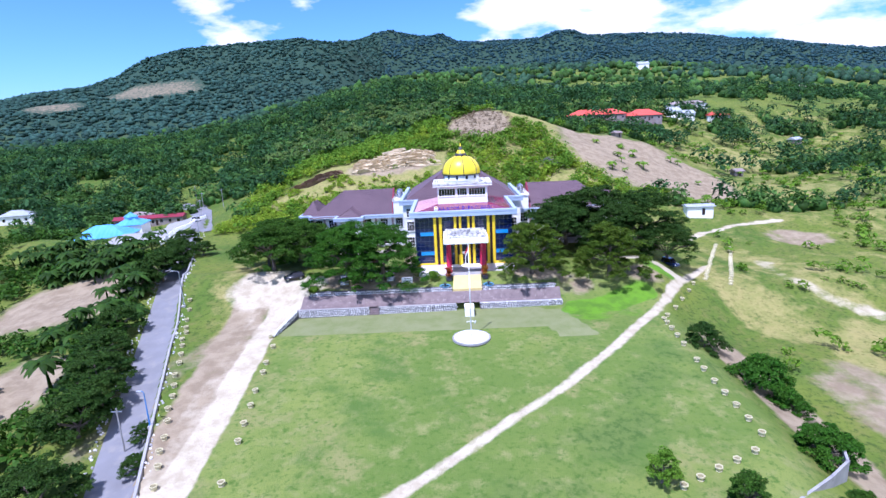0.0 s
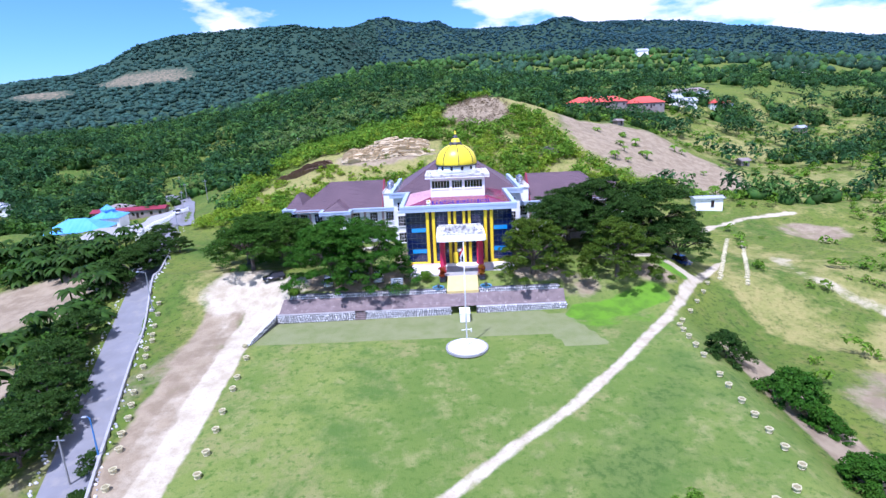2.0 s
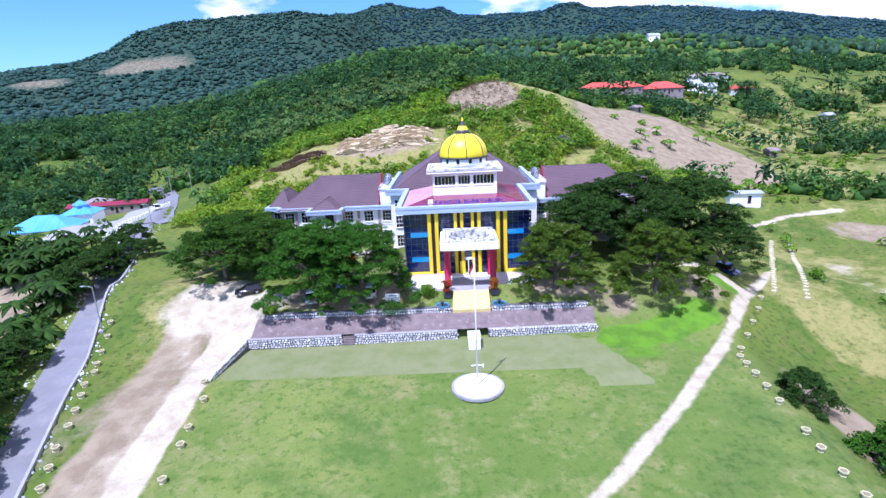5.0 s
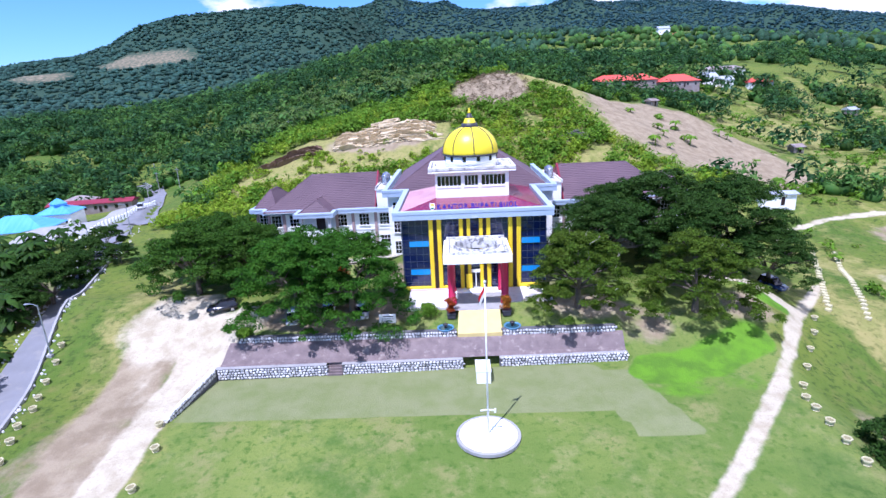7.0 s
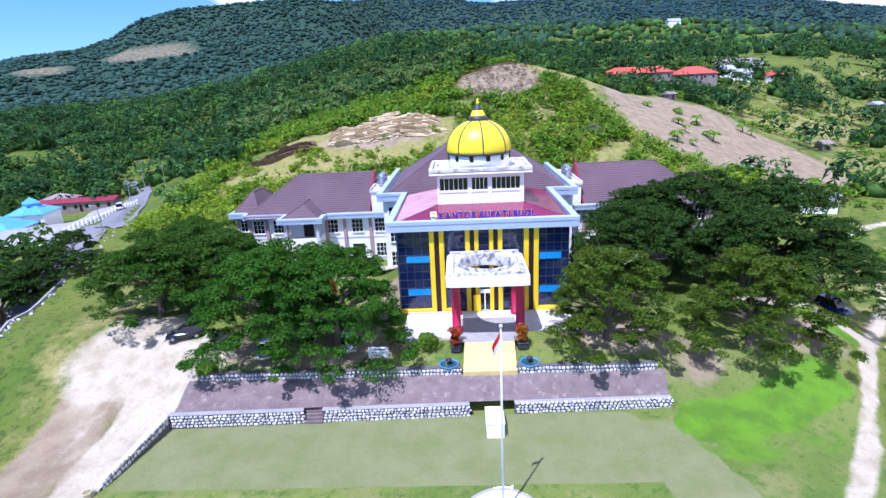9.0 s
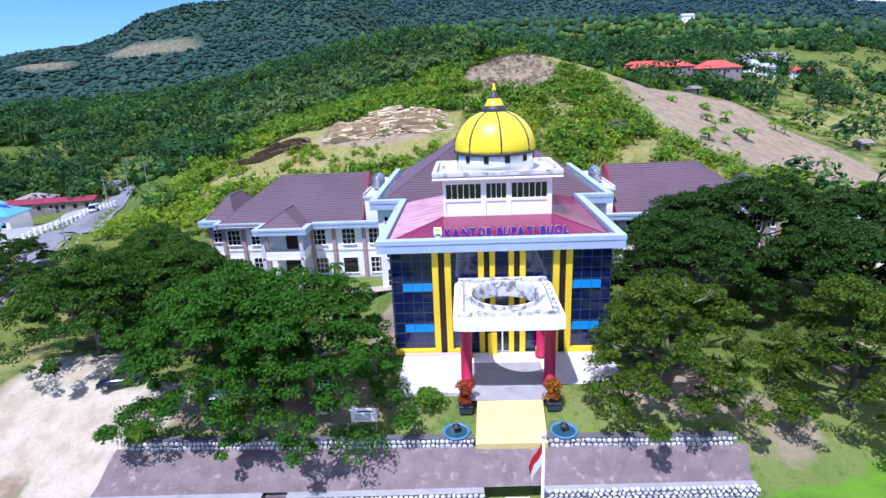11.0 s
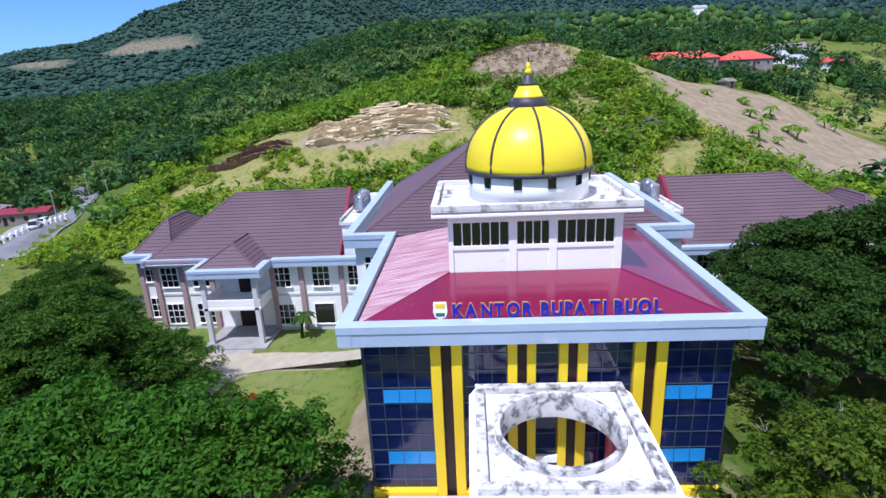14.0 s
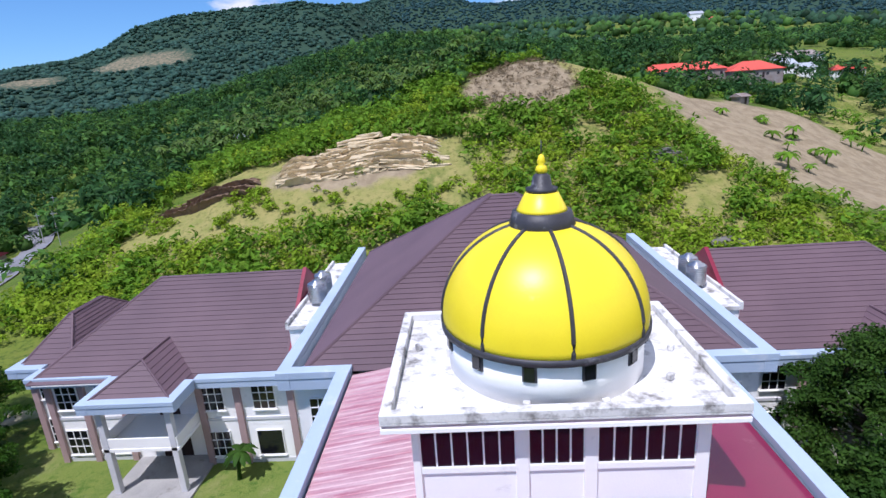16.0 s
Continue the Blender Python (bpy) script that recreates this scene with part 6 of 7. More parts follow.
def lane():
    """Asphalt lane with its kerb wall and rough verge stones."""
    ys = [-120 + 4.0 * i for i in range(46)]
    verts, faces = [], []
    cols = (-7.6, -6.0, -4.2, -2.4, -1.0)
    for y in ys:
        for c in cols:
            x = float(kerb_x(y)) + c
            verts.append((x, y, land_at(x, y) + 0.10 - 0.02 * abs(c + 4.2)))
    m = len(cols)
    for i in range(len(ys) - 1):
        for j in range(m - 1):
            a = i * m + j
            faces.append((a, a + 1, a + m + 1, a + m))
    ob = mesh_object("road", verts, faces, ASPHALT, smooth=True)
    tagged(ob, "narrow worn grey asphalt lane below the lawn", "road", kind="structure")
    # upper bend of the lane
    pts = [(-84.0, 57.0), (-88, 66), (-93, 76), (-99, 90), (-106, 106), (-117, 124), (-132, 140)]
    left = [(x - 3.4, y - 1.2) for x, y in pts]
    right = [(x + 3.4, y + 1.2) for x, y in pts]
    ob = drape("road_upper", left, right, 0.30, ASPHALT)
    tagged(ob, "grey lane bending up the valley", "road", kind="structure")
    verts, faces = [], []
    ring = ((-0.35, -1.9), (-0.35, 0.30), (0.0, 0.30), (0.0, -1.9))
    ys = [-100 + 3.0 * i for i in range(46)]
    for y in ys:
        x = float(kerb_x(y))
        z = float(land(x + 1.0, y, False))
        for dx, dz in ring:
            verts.append((x + dx, y, z + dz))
    for i in range(len(ys) - 1):
        for j in range(3):
            a = i * 4 + j
            faces.append((a, a + 1, a + 5, a + 4))
    ob = mesh_object("kerb_wall", verts, faces, CONCRETE)
    tagged(ob, "low whitewashed wall along the lane", "wall", kind="structure")
    rg = random.Random(5)
    bm = bmesh.new()
    for i in range(420):
        y = rg.uniform(-95, 60)
        x = float(kerb_x(y)) + rg.choice((-8.6, -8.2, 0.5)) + rg.uniform(-0.5, 0.5)
        s = rg.uniform(0.15, 0.45)
        bmesh.ops.create_icosphere(bm, subdivisions=1, radius=s / 2, matrix=pose(x, y, land_at(x, y) + s * 0.15, rg.uniform(0, 90), rg.uniform(0, 90), 0) @ Matrix.Diagonal((1.3, 1, 0.7, 1)))
    ob = part("verge_stones", bm, STONE, None)
    tagged(ob, "rough pale stones along the lane verge", "stones", kind="stuff")


terrace()
lane()


# ---- flagpole and lawn furniture ----
def flagpole():
    base = -5.17
    t = thing("flagpole", (0.1, -27.6, base), "tall white flagpole with a drooping red and white flag", "flagpole")
    bm = bmesh.new()
    lathe(bm, [(2.9, -0.3), (2.9, 0.06), (2.85, 0.10), (0, 0.11)], 48, cap=False)
    part("base", bm, WHITE, t, "round white concrete base")
    bm = bmesh.new()
    lathe(bm, [(3.25, -0.3), (3.25, 0.035), (2.9, 0.04)], 48, cap=False)
    part("kerb_ring", bm, CONCRETE, t, "grey ring round the base")
    bm = bmesh.new()
    tube(bm, [(0, 0, 0.1), (0, 0, 8), (0, 0, 16.2)], [0.11, 0.09, 0.06], 10)
    part("pole", bm, POLEWHITE, t, "", True)
    bm = bmesh.new()
    bmesh.ops.create_uvsphere(bm, u_segments=10, v_segments=8, radius=0.14, matrix=pose(0, 0, 16.3))
    part("finial", bm, POLEWHITE, t, "", True)
    bm = bmesh.new()
    tube(bm, [(-0.75, 0.0, 2.75), (0, 0, 2.85), (0.75, 0.02, 2.75)], [0.07, 0.08, 0.07], 8)
    tube(bm, [(0.72, 0, 2.5), (0.72, 0, 2.95)], [0.1, 0.1], 8)
    part("cleat_arm", bm, POLEWHITE, t)
    for nm, mat, u0, u1 in (("flag_red", material("red_flag_cloth", (0.50, 0.01, 0.015), 0.8), 0.0, 0.5), ("flag_white", material("white_flag_cloth", (0.75, 0.75, 0.78), 0.8), 0.5, 1.0)):
        bm = bmesh.new()
        rows = []
        for i in range(9):
            s = i / 8
            row = []
            for j in range(4):
                w = u0 + (u1 - u0) * j / 3
                row.append(bm.verts.new((-0.05 - 0.6 * s + 0.15 * w * s, -0.12 * math.sin(s * 7) * s, 15.9 - 1.2 * s - 1.0 * w * (1 - 0.2 * s))))
            rows.append(row)
        for a, b in zip(rows, rows[1:]):
            for j in range(3):
                bm.faces.new((a[j], b[j], b[j + 1], a[j + 1]))
        ob = part(nm, bm, mat, t, "red half of the flag" if nm == "flag_red" else "white half of the flag")
        sol = ob.modifiers.new("thickness", "SOLIDIFY")
        sol.thickness = 0.02
    s = thing("flag_podium", (0.2, -15.9, -5.2), "white rendered podium against the terrace wall", "podium")
    bm = bmesh.new()
    box(bm, -0.85, 0.85, -1.8, 1.1, -0.2, 1.5, 0.04)
    part("block", bm, WHITE, s)
    bm = bmesh.new()
    box(bm, -0.9, 0.9, -1.85, 1.15, 1.5, 1.6, 0.03)
    part("top_slab", bm, WHITE, s)


flagpole()

POT = material("yellowed_white_concrete", (0.56, 0.51, 0.30), 0.8, second=(0.44, 0.40, 0.24), scale=0.6, stain=(0.25, 0.22, 0.16), stain_at=0.64)
SOIL = material("dry_soil", (0.26, 0.23, 0.12), 0.95, bump=0.5)


def planter_master():
    """A hexagonal concrete planter ring with soil."""
    t = thing("planter", (0, 0, 0), "small weathered hexagonal concrete planter on the lawn edge", "planter", "lawn planters")
    bm = bmesh.new()
    lathe(bm, [(0.34, 0), (0.38, 0.06), (0.32, 0.12), (0.42, 0.42), (0.48, 0.46), (0.48, 0.60), (0.38, 0.60), (0.34, 0.48)], 6, cap=False)
    part("bowl", bm, POT, t)
    bm = bmesh.new()
    lathe(bm, [(0.0, 0.54), (0.36, 0.52)], 6, cap=False)
    part("soil", bm, SOIL, t, "dry brown soil")
    return t


pm = planter_master()
rg = random.Random(9)
spots = [(-33.6, -28.4), (-33.1, -33.6), (-32.7, -36.4), (-32.2, -41.4), (-31.6, -45.0), (-31.1, -49.0), (-30.6, -52.6), (-29.8, -59.8), (-35.2, -24.6), (-29.0, -66)]
line = [(49.2, -1.2), (46.3, -5.6), (43.2, -9.8), (40.1, -14.2), (36.6, -19.0), (34.6, -22.6)]
line += [(34.2, -24.8), (34.0, -27.2), (33.9, -29.8), (33.8, -32.6), (33.7, -37.5), (33.6, -40.0), (33.6, -43.2), (33.7, -46.0), (33.8, -48.8), (33.9, -51.6), (34.0, -54.4), (31.6, -57.4), (28.8, -58.8), (26.2, -60.0), (23.6, -61.3), (21.3, -62.4), (15.0, -65.8), (11.8, -67.4)]
spots += line
for y in range(-60, -8, 3):
    spots.append((float(kerb_x(y)) + 1.9 + rg.uniform(-0.25, 0.25), y + rg.uniform(-0.4, 0.4)))
for i, (x, y) in enumerate(spots):
    m = pose(x, y, land_at(x, y) - 0.04, rg.uniform(-4, 4), rg.uniform(-4, 4), rg.uniform(0, 60))
    if i == 0:
        pm.matrix_world = m
    else:
        copy_thing(pm, m)

edging = bmesh.new()
for (ax, ay), (bx, by) in (((70.5, 33), (52.5, 0.5)), ((73.0, 30), (57.5, -1.0))):
    n = 26
    for i in range(n):
        x, y = ax + (bx - ax) * i / n + rg.uniform(-0.15, 0.15), ay + (by - ay) * i / n
        rotated_box(edging, x, y, land_at(x, y) - 0.1, 0.7, 0.8, 0.42, rg.uniform(20, 45), 0.05)
tagged(part("edging_blocks", edging, POT, None), "two broken rows of pale edging blocks on the dry bank", "edging", kind="stuff")


def street_lamp(x, y, mat, h=7.4, arm=1.1, label="galvanised street lamp beside the lane"):
    t = thing("street_lamp", (x, y, land_at(x, y)), label, "street lamp", "lamps along the lane")
    bm = bmesh.new()
    tube(bm, [(0, 0, -0.2), (0, 0, h)], [0.11, 0.07], 8)
    part("pole", bm, mat, t)
    bm = bmesh.new()
    box(bm, -0.25, 0.25, -0.25, 0.25, -0.2, 0.35, 0.03)
    part("footing", bm, CONCRETE, t)
    bm = bmesh.new()
    tube(bm, [(0, 0, h - 0.1), (-arm * 0.5, 0, h + 0.15), (-arm, 0, h + 0.2)], [0.05, 0.045, 0.04], 6)
    part("arm", bm, mat, t)
    bm = bmesh.new()
    box(bm, -arm - 0.6, -arm, -0.16, 0.16, h + 0.12, h + 0.26, 0.03)
    part("head", bm, GALV, t)


def utility_pole(x, y, h=8.0):
    t = thing("utility_pole", (x, y, land_at(x, y)), "slim grey utility pole among the bushes", "utility pole", "utility poles")
    bm = bmesh.new()
    tube(bm, [(0, 0, -0.3), (0, 0, h)], [0.13, 0.09], 8)
    part("pole", bm, CONCRETE, t)
    bm = bmesh.new()
    box(bm, -0.7, 0.7, -0.05, 0.05, h - 0.6, h - 0.48)
    part("crossarm", bm, GALV, t)


street_lamp(-57.3, -10.4, GALV)
street_lamp(-44.0, -48.6, POLEBLUE, 5.2, 0.3, "blue painted lamp post beside the lane")
street_lamp(-81.5, 50.0, GALV)
utility_pole(-47.4, -49.6, 6.5)
for x, y in ((-110, 116), (-96, 104), (-124, 140), (-98, 88)):
    utility_pole(x, y)


# ---- things by the porch ----
def potted_bush(x, y, mat, label, sc=1.0):
    t = thing("potted_bush", (x, y, land_at(x, y)), label, "potted plant", "potted bushes at the porch")
    bm = bmesh.new()
    box(bm, -0.55, 0.55, -0.55, 0.55, 0, 0.62, 0.05)
    box(bm, -0.62, 0.62, -0.62, 0.62, 0.62, 0.74, 0.03)
    part("pot", bm, DARK, t, "dark square concrete pot")
    rgn = np.random.RandomState(int(x * 10) + 50)
    c = np.array([(rgn.normal() * 0.28, rgn.normal() * 0.28, 1.0 + 1.5 * k / 15) for k in range(16)])
    v, q = leaf_quads(rgn, c, np.full(16, 0.46) * sc, 0.9, 110, 0.20)
    ob = new("foliage", raw_mesh("foliage", v, q, mat))
    ob.parent = t


potted_bush(-3.5, -7.7, LEAF_RED, "rust-red leafy bush in a dark pot by the porch column")
potted_bush(3.9, -7.5, LEAF_ORANGE, "orange leafy bush in a dark pot by the porch column", 1.1)


def lone_bush(x, y, mat, h, label):
    t = thing("ornamental_bush", (x, y, land_at(x, y)), label, "bush")
    bm = bmesh.new()
    tube(bm, [(0, 0, -0.2), (0, 0, h * 0.5)], [0.09, 0.05], 6)
    part("stem", bm, BARK, t)
    rgn = np.random.RandomState(int(abs(x) * 10))
    c = np.array([(rgn.normal() * 0.3, rgn.normal() * 0.3, 0.5 + (h - 0.9) * k / 23) for k in range(24)])
    r = 0.75 * np.sin(np.pi * (0.25 + 0.7 * np.arange(24) / 23)) + 0.15
    v, q = leaf_quads(rgn, c, r, 0.9, 110, 0.24)
    ob = new("foliage", raw_mesh("foliage", v, q, mat))
    ob.parent = t


lone_bush(-21.6, 9.6, LEAF_RED, 3.4, "rust-red conical bush on the courtyard lawn")
lone_bush(-6.6, -7.6, LEAF_BRIGHT, 2.2, "fresh green bush beside the forecourt")
lone_bush(-30.8, -10.0, LEAF_BRIGHT, 1.6, "small yellow-green bush at the end of the low wall")


def fountain(x, y):
    t = thing("fountain", (x, y, land_at(x, y) - 0.1), "small round blue fountain basin beside the ramp", "fountain", "fountains beside the ramp")
    blue = material("blue_glazed_basin", (0.10, 0.26, 0.42), 0.4, second=(0.07, 0.19, 0.33), scale=0.5)
    bm = bmesh.new()
    lathe(bm, [(0.75, 0), (0.85, 0.1), (1.05, 0.45), (1.12, 0.5), (1.12, 0.56), (0.96, 0.56), (0.9, 0.35), (0.0, 0.32)], 24, cap=False)
    part("basin", bm, blue, t, "", True)
    bm = bmesh.new()
    lathe(bm, [(0.0, 0.46), (0.94, 0.46)], 24, cap=False)
    part("water", bm, material("still_basin_water", (0.03, 0.09, 0.12), 0.05, bump=0.0, spec=0.6), t, "dark still water")
    bm = bmesh.new()
    lathe(bm, [(0.2, 0.3), (0.12, 0.7), (0.34, 0.95), (0.36, 1.0), (0.08, 1.02), (0.05, 1.3)], 14)
    part("spout", bm, DARK, t, "dark spout", True)


fountain(-4.3, -9.9)
fountain(4.4, -9.9)


def notice_board(x, y):
    t = thing("notice_board", (x, y, land_at(x, y)), "white notice board on two posts under the trees", "notice board")
    for u in (-0.95, 0.95):
        bm = bmesh.new()
        rotated_box(bm, u, 0, -0.2, 0.08, 0.08, 2.3)
        part("post", bm, GALV, t)
    bm = bmesh.new()
    box(bm, -1.1, 1.1, -0.06, 0.0, 0.85, 2.15, 0.02)
    part("panel", bm, WHITE, t)
    bm = bmesh.new()
    box(bm, -0.55, 0.75, -0.075, -0.06, 1.78, 1.92)
    part("heading_bar", bm, DARK, t, "dark line of writing")
    for k in range(3):
        bm = bmesh.new()
        box(bm, -0.8, 0.8 - 0.2 * k, -0.07, -0.06, 1.5 - 0.2 * k, 1.56 - 0.2 * k)
        part("text_bar", bm, MULLION, t)


notice_board(-11.9, -9.4)


def car(x, y, rz, paint, label, van=False, on=None):
    """A parked car, 4.4 m long, its nose along +x."""
    L, W, H = (4.5, 1.75, 1.85) if van else (4.3, 1.72, 1.5)
    t = thing("car", (x, y, on if on is not None else land_at(x, y) + 0.02, 0, 0, rz), label, "car", "parked cars")
    side = [(-L / 2, 0.35), (-L / 2 + 0.05, 0.9), (-L / 2 + 0.15, H * 0.95 if van else 1.0), (L / 2 - 1.25, H * 0.62), (L / 2 - 0.15, 0.80), (L / 2, 0.55), (L / 2 - 0.05, 0.3)]
    if not van:
        side = [(-L / 2, 0.35), (-L / 2, 0.85), (-L / 2 + 0.1, 0.95), (L / 2 - 1.2, 0.95), (L / 2 - 0.15, 0.78), (L / 2, 0.55), (L / 2 - 0.05, 0.3)]
    else:
        side = [(-L / 2, 0.35), (-L / 2, 1.0), (L / 2 - 1.0, 1.02), (L / 2 - 0.1, 0.85), (L / 2, 0.55), (L / 2 - 0.05, 0.3)]
    bm = bmesh.new()
    a = [bm.verts.new((u, -W / 2, v)) for u, v in side]
    b = [bm.verts.new((u, W / 2, v)) for u, v in side]
    bm.faces.new(a), bm.faces.new(b[::-1])
    k = len(side)
    for i in range(k):
        bm.faces.new((a[i], a[(i + 1) % k], b[(i + 1) % k], b[i]))
    bmesh.ops.bevel(bm, geom=bm.edges[:], offset=0.06, segments=2, affect="EDGES")
    part("body", bm, paint, t, "", True)
    cab = [(-L / 2 + 0.08, 0.95), (-L / 2 + 0.35, H), (L / 2 - 2.0, H), (L / 2 - 1.15, 0.95)]
    bm = bmesh.new()
    a = [bm.verts.new((u, -W / 2 + (0.08 if v < 1.2 else 0.2), v)) for u, v in cab]
    b = [bm.verts.new((u, W / 2 - (0.08 if v < 1.2 else 0.2), v)) for u, v in cab]
    bm.faces.new(a), bm.faces.new(b[::-1])
    for i in range(4):
        bm.faces.new((a[i], a[(i + 1) % 4], b[(i + 1) % 4], b[i]))
    part("glasshouse", bm, WINDOW, t, "dark car windows")
    bm = bmesh.new()
    box(bm, -L / 2 + 0.33, L / 2 - 1.95, -W / 2 + 0.2, W / 2 - 0.2, H - 0.02, H + 0.05, 0.03)
    part("roof", bm, paint, t)
    for u in (-L / 2 + 0.8, L / 2 - 0.8):
        for s in (-1, 1):
            bm = bmesh.new()
            lathe(bm, [(0.2, -0.1), (0.32, -0.1), (0.32, 0.1), (0.2, 0.1)], 16)
            bmesh.ops.transform(bm, matrix=pose(u, s * (W / 2 - 0.08), 0.32, 90, 0, 0), verts=bm.verts[:])
            wheel = part("wheel", bm, DARK, t, "black tyre")
            bm = bmesh.new()
            lathe(bm, [(0.0, 0.0), (0.2, 0.02)], 12, cap=False)
            bmesh.ops.transform(bm, matrix=pose(u, s * (W / 2 + 0.035), 0.32, -90 * s, 0, 0), verts=bm.verts[:])
            part("rim", bm, STEEL, wheel, "silver rim")
    for s in (-1, 1):
        bm = bmesh.new()
        box(bm, L / 2 - 0.12, L / 2 - 0.005, s * 0.62 - 0.16, s * 0.62 + 0.16, 0.6, 0.75, 0.02)
        part("headlight", bm, STEEL, t)


SILVER = material("silver_car_paint", (0.42, 0.44, 0.47), 0.25, metal=0.5, bump=0.0, coat=0.6)
BLACK = material("black_car_paint", (0.015, 0.015, 0.02), 0.2, bump=0.0, coat=0.8)
CARWHITE = material("white_car_paint", (0.75, 0.75, 0.76), 0.25, bump=0.0, coat=0.6)
NAVY = material("navy_car_paint", (0.02, 0.04, 0.12), 0.2, bump=0.0, coat=0.8)
car(-25.0, -7.6, -75, SILVER, "silver car parked under the rain trees")
car(-20.3, -6.8, -80, BLACK, "black car parked under the rain trees")
car(-15.6, -7.0, -80, SILVER, "silver car parked beside the notice board")
car(-36.8, -2.6, 200, BLACK, "black hatchback parked at the edge of the car park")
car(47.0, 6.0, -70, NAVY, "dark blue van parked by the track", True)
car(-95.0, 78.0, 120, CARWHITE, "white van on the upper lane", True, land_at(-95, 78) + 0.38)
car(-101.0, 88.0, 110, CARWHITE, "white car on the upper lane", False, land_at(-101, 88) + 0.38)


def motorbike(x, y, rz):
    t = thing("motorbike", (x, y, land_at(x, y) + 0.05, 0, 0, rz), "parked motorbike on the courtyard path", "motorbike")
    for u in (-0.62, 0.62):
        bm = bmesh.new()
        lathe(bm, [(0.18, -0.05), (0.29, -0.06), (0.29, 0.06), (0.18, 0.05)], 14)
        bmesh.ops.transform(bm, matrix=pose(u, 0, 0.29, 90, 0, 0), verts=bm.verts[:])
        part("wheel", bm, DARK, t)
    bm = bmesh.new()
    tube(bm, [(-0.75, 0, 0.65), (-0.2, 0, 0.62), (0.25, 0, 0.5), (0.5, 0, 0.95)], [0.09, 0.14, 0.12, 0.07], 8)
    part("body", bm, SILVER, t, "", True)
    bm = bmesh.new()
    box(bm, -0.7, 0.05, -0.13, 0.13, 0.70, 0.80, 0.03)
    part("seat", bm, DARK, t)
    bm = bmesh.new()
    tube(bm, [(0.42, -0.35, 1.02), (0.48, 0, 0.95), (0.42, 0.35, 1.02)], [0.02, 0.03, 0.02], 6)
    part("handlebar", bm, DARK, t)


motorbike(-15.8, 20.2, 20)
CY = palm_mesh(5, 2.6, 12, 1.7)
yard = thing("courtyard_palm", (-22.9, 26.2, land_at(-22.9, 26.2)), "small feathery palm against the wing wall", "palm")
ob = new("fronds", raw_mesh("fronds", CY[0], CY[1], LEAF_DARK))
ob.parent = yard


# ---- rock faces ----
ROCK = material("cut_limestone_face", (0.64, 0.53, 0.35), 0.9, second=(0.47, 0.37, 0.22), scale=2.2, fine=4, bump=0.8, stain=(0.30, 0.22, 0.14), stain_at=0.68)
EARTH = material("raw_brown_earth_face", (0.24, 0.16, 0.10), 0.95, second=(0.14, 0.09, 0.06), scale=1.6, fine=4, bump=0.8)
GREYROCK = material("grey_boulder", (0.19, 0.175, 0.16), 0.9, second=(0.11, 0.10, 0.095), scale=1.5, fine=4, bump=0.8, stain=(0.06, 0.06, 0.05), stain_at=0.62)


def strata(name, cx, cy, half, deep, lift, n, seed, mat, label, big=1.0, dip=8):
    """Broken, tilted beds of rock that step up the slope, each slab a part."""
    rgs = random.Random(seed)
    g = land_at(cx, cy)
    t = thing(name, (cx, cy, g), label, "rock face")
    for i in range(n):
        f = i / (n - 1)
        reach = half * (1 - 0.45 * f)
        count = max(2, int(reach / (1.9 * big)))
        for k in range(count):
            u = -reach + 2 * reach * (k + rgs.uniform(0.1, 0.9)) / count
            v = deep * (f - 0.5) + rgs.uniform(-0.4, 0.4)
            w, h, d = rgs.uniform(3.2, 7.0) * big, rgs.uniform(0.5, 1.1) * big, rgs.uniform(1.6, 3.0) * big
            bm = bmesh.new()
            bmesh.ops.create_cube(bm, size=1.0)
            bmesh.ops.subdivide_edges(bm, edges=bm.edges[:], cuts=2, use_grid_fill=True)
            for q in bm.verts:
                s = q.co * 2.2 + Vector((u, i, k))
                q.co += Vector((0.06, 0.18, 0.20)) * noise.noise(s) + Vector((0.1, 0.12, 0.1)) * noise.noise(s * 2.7)
            z = land_at(cx + u, cy + v) - g + lift * f * (1 - 0.6 * abs(u) / half) + rgs.uniform(-0.2, 0.3)
            bmesh.ops.transform(bm, matrix=pose(u, v, z, rgs.uniform(-5, 5), rgs.uniform(-2, 4) + dip * (1 if u < 0.2 * half else -0.4) * -1, rgs.uniform(-10, 10)) @ Matrix.Diagonal((w, d, h, 1)), verts=bm.verts[:])
            part("slab", bm, mat, t)


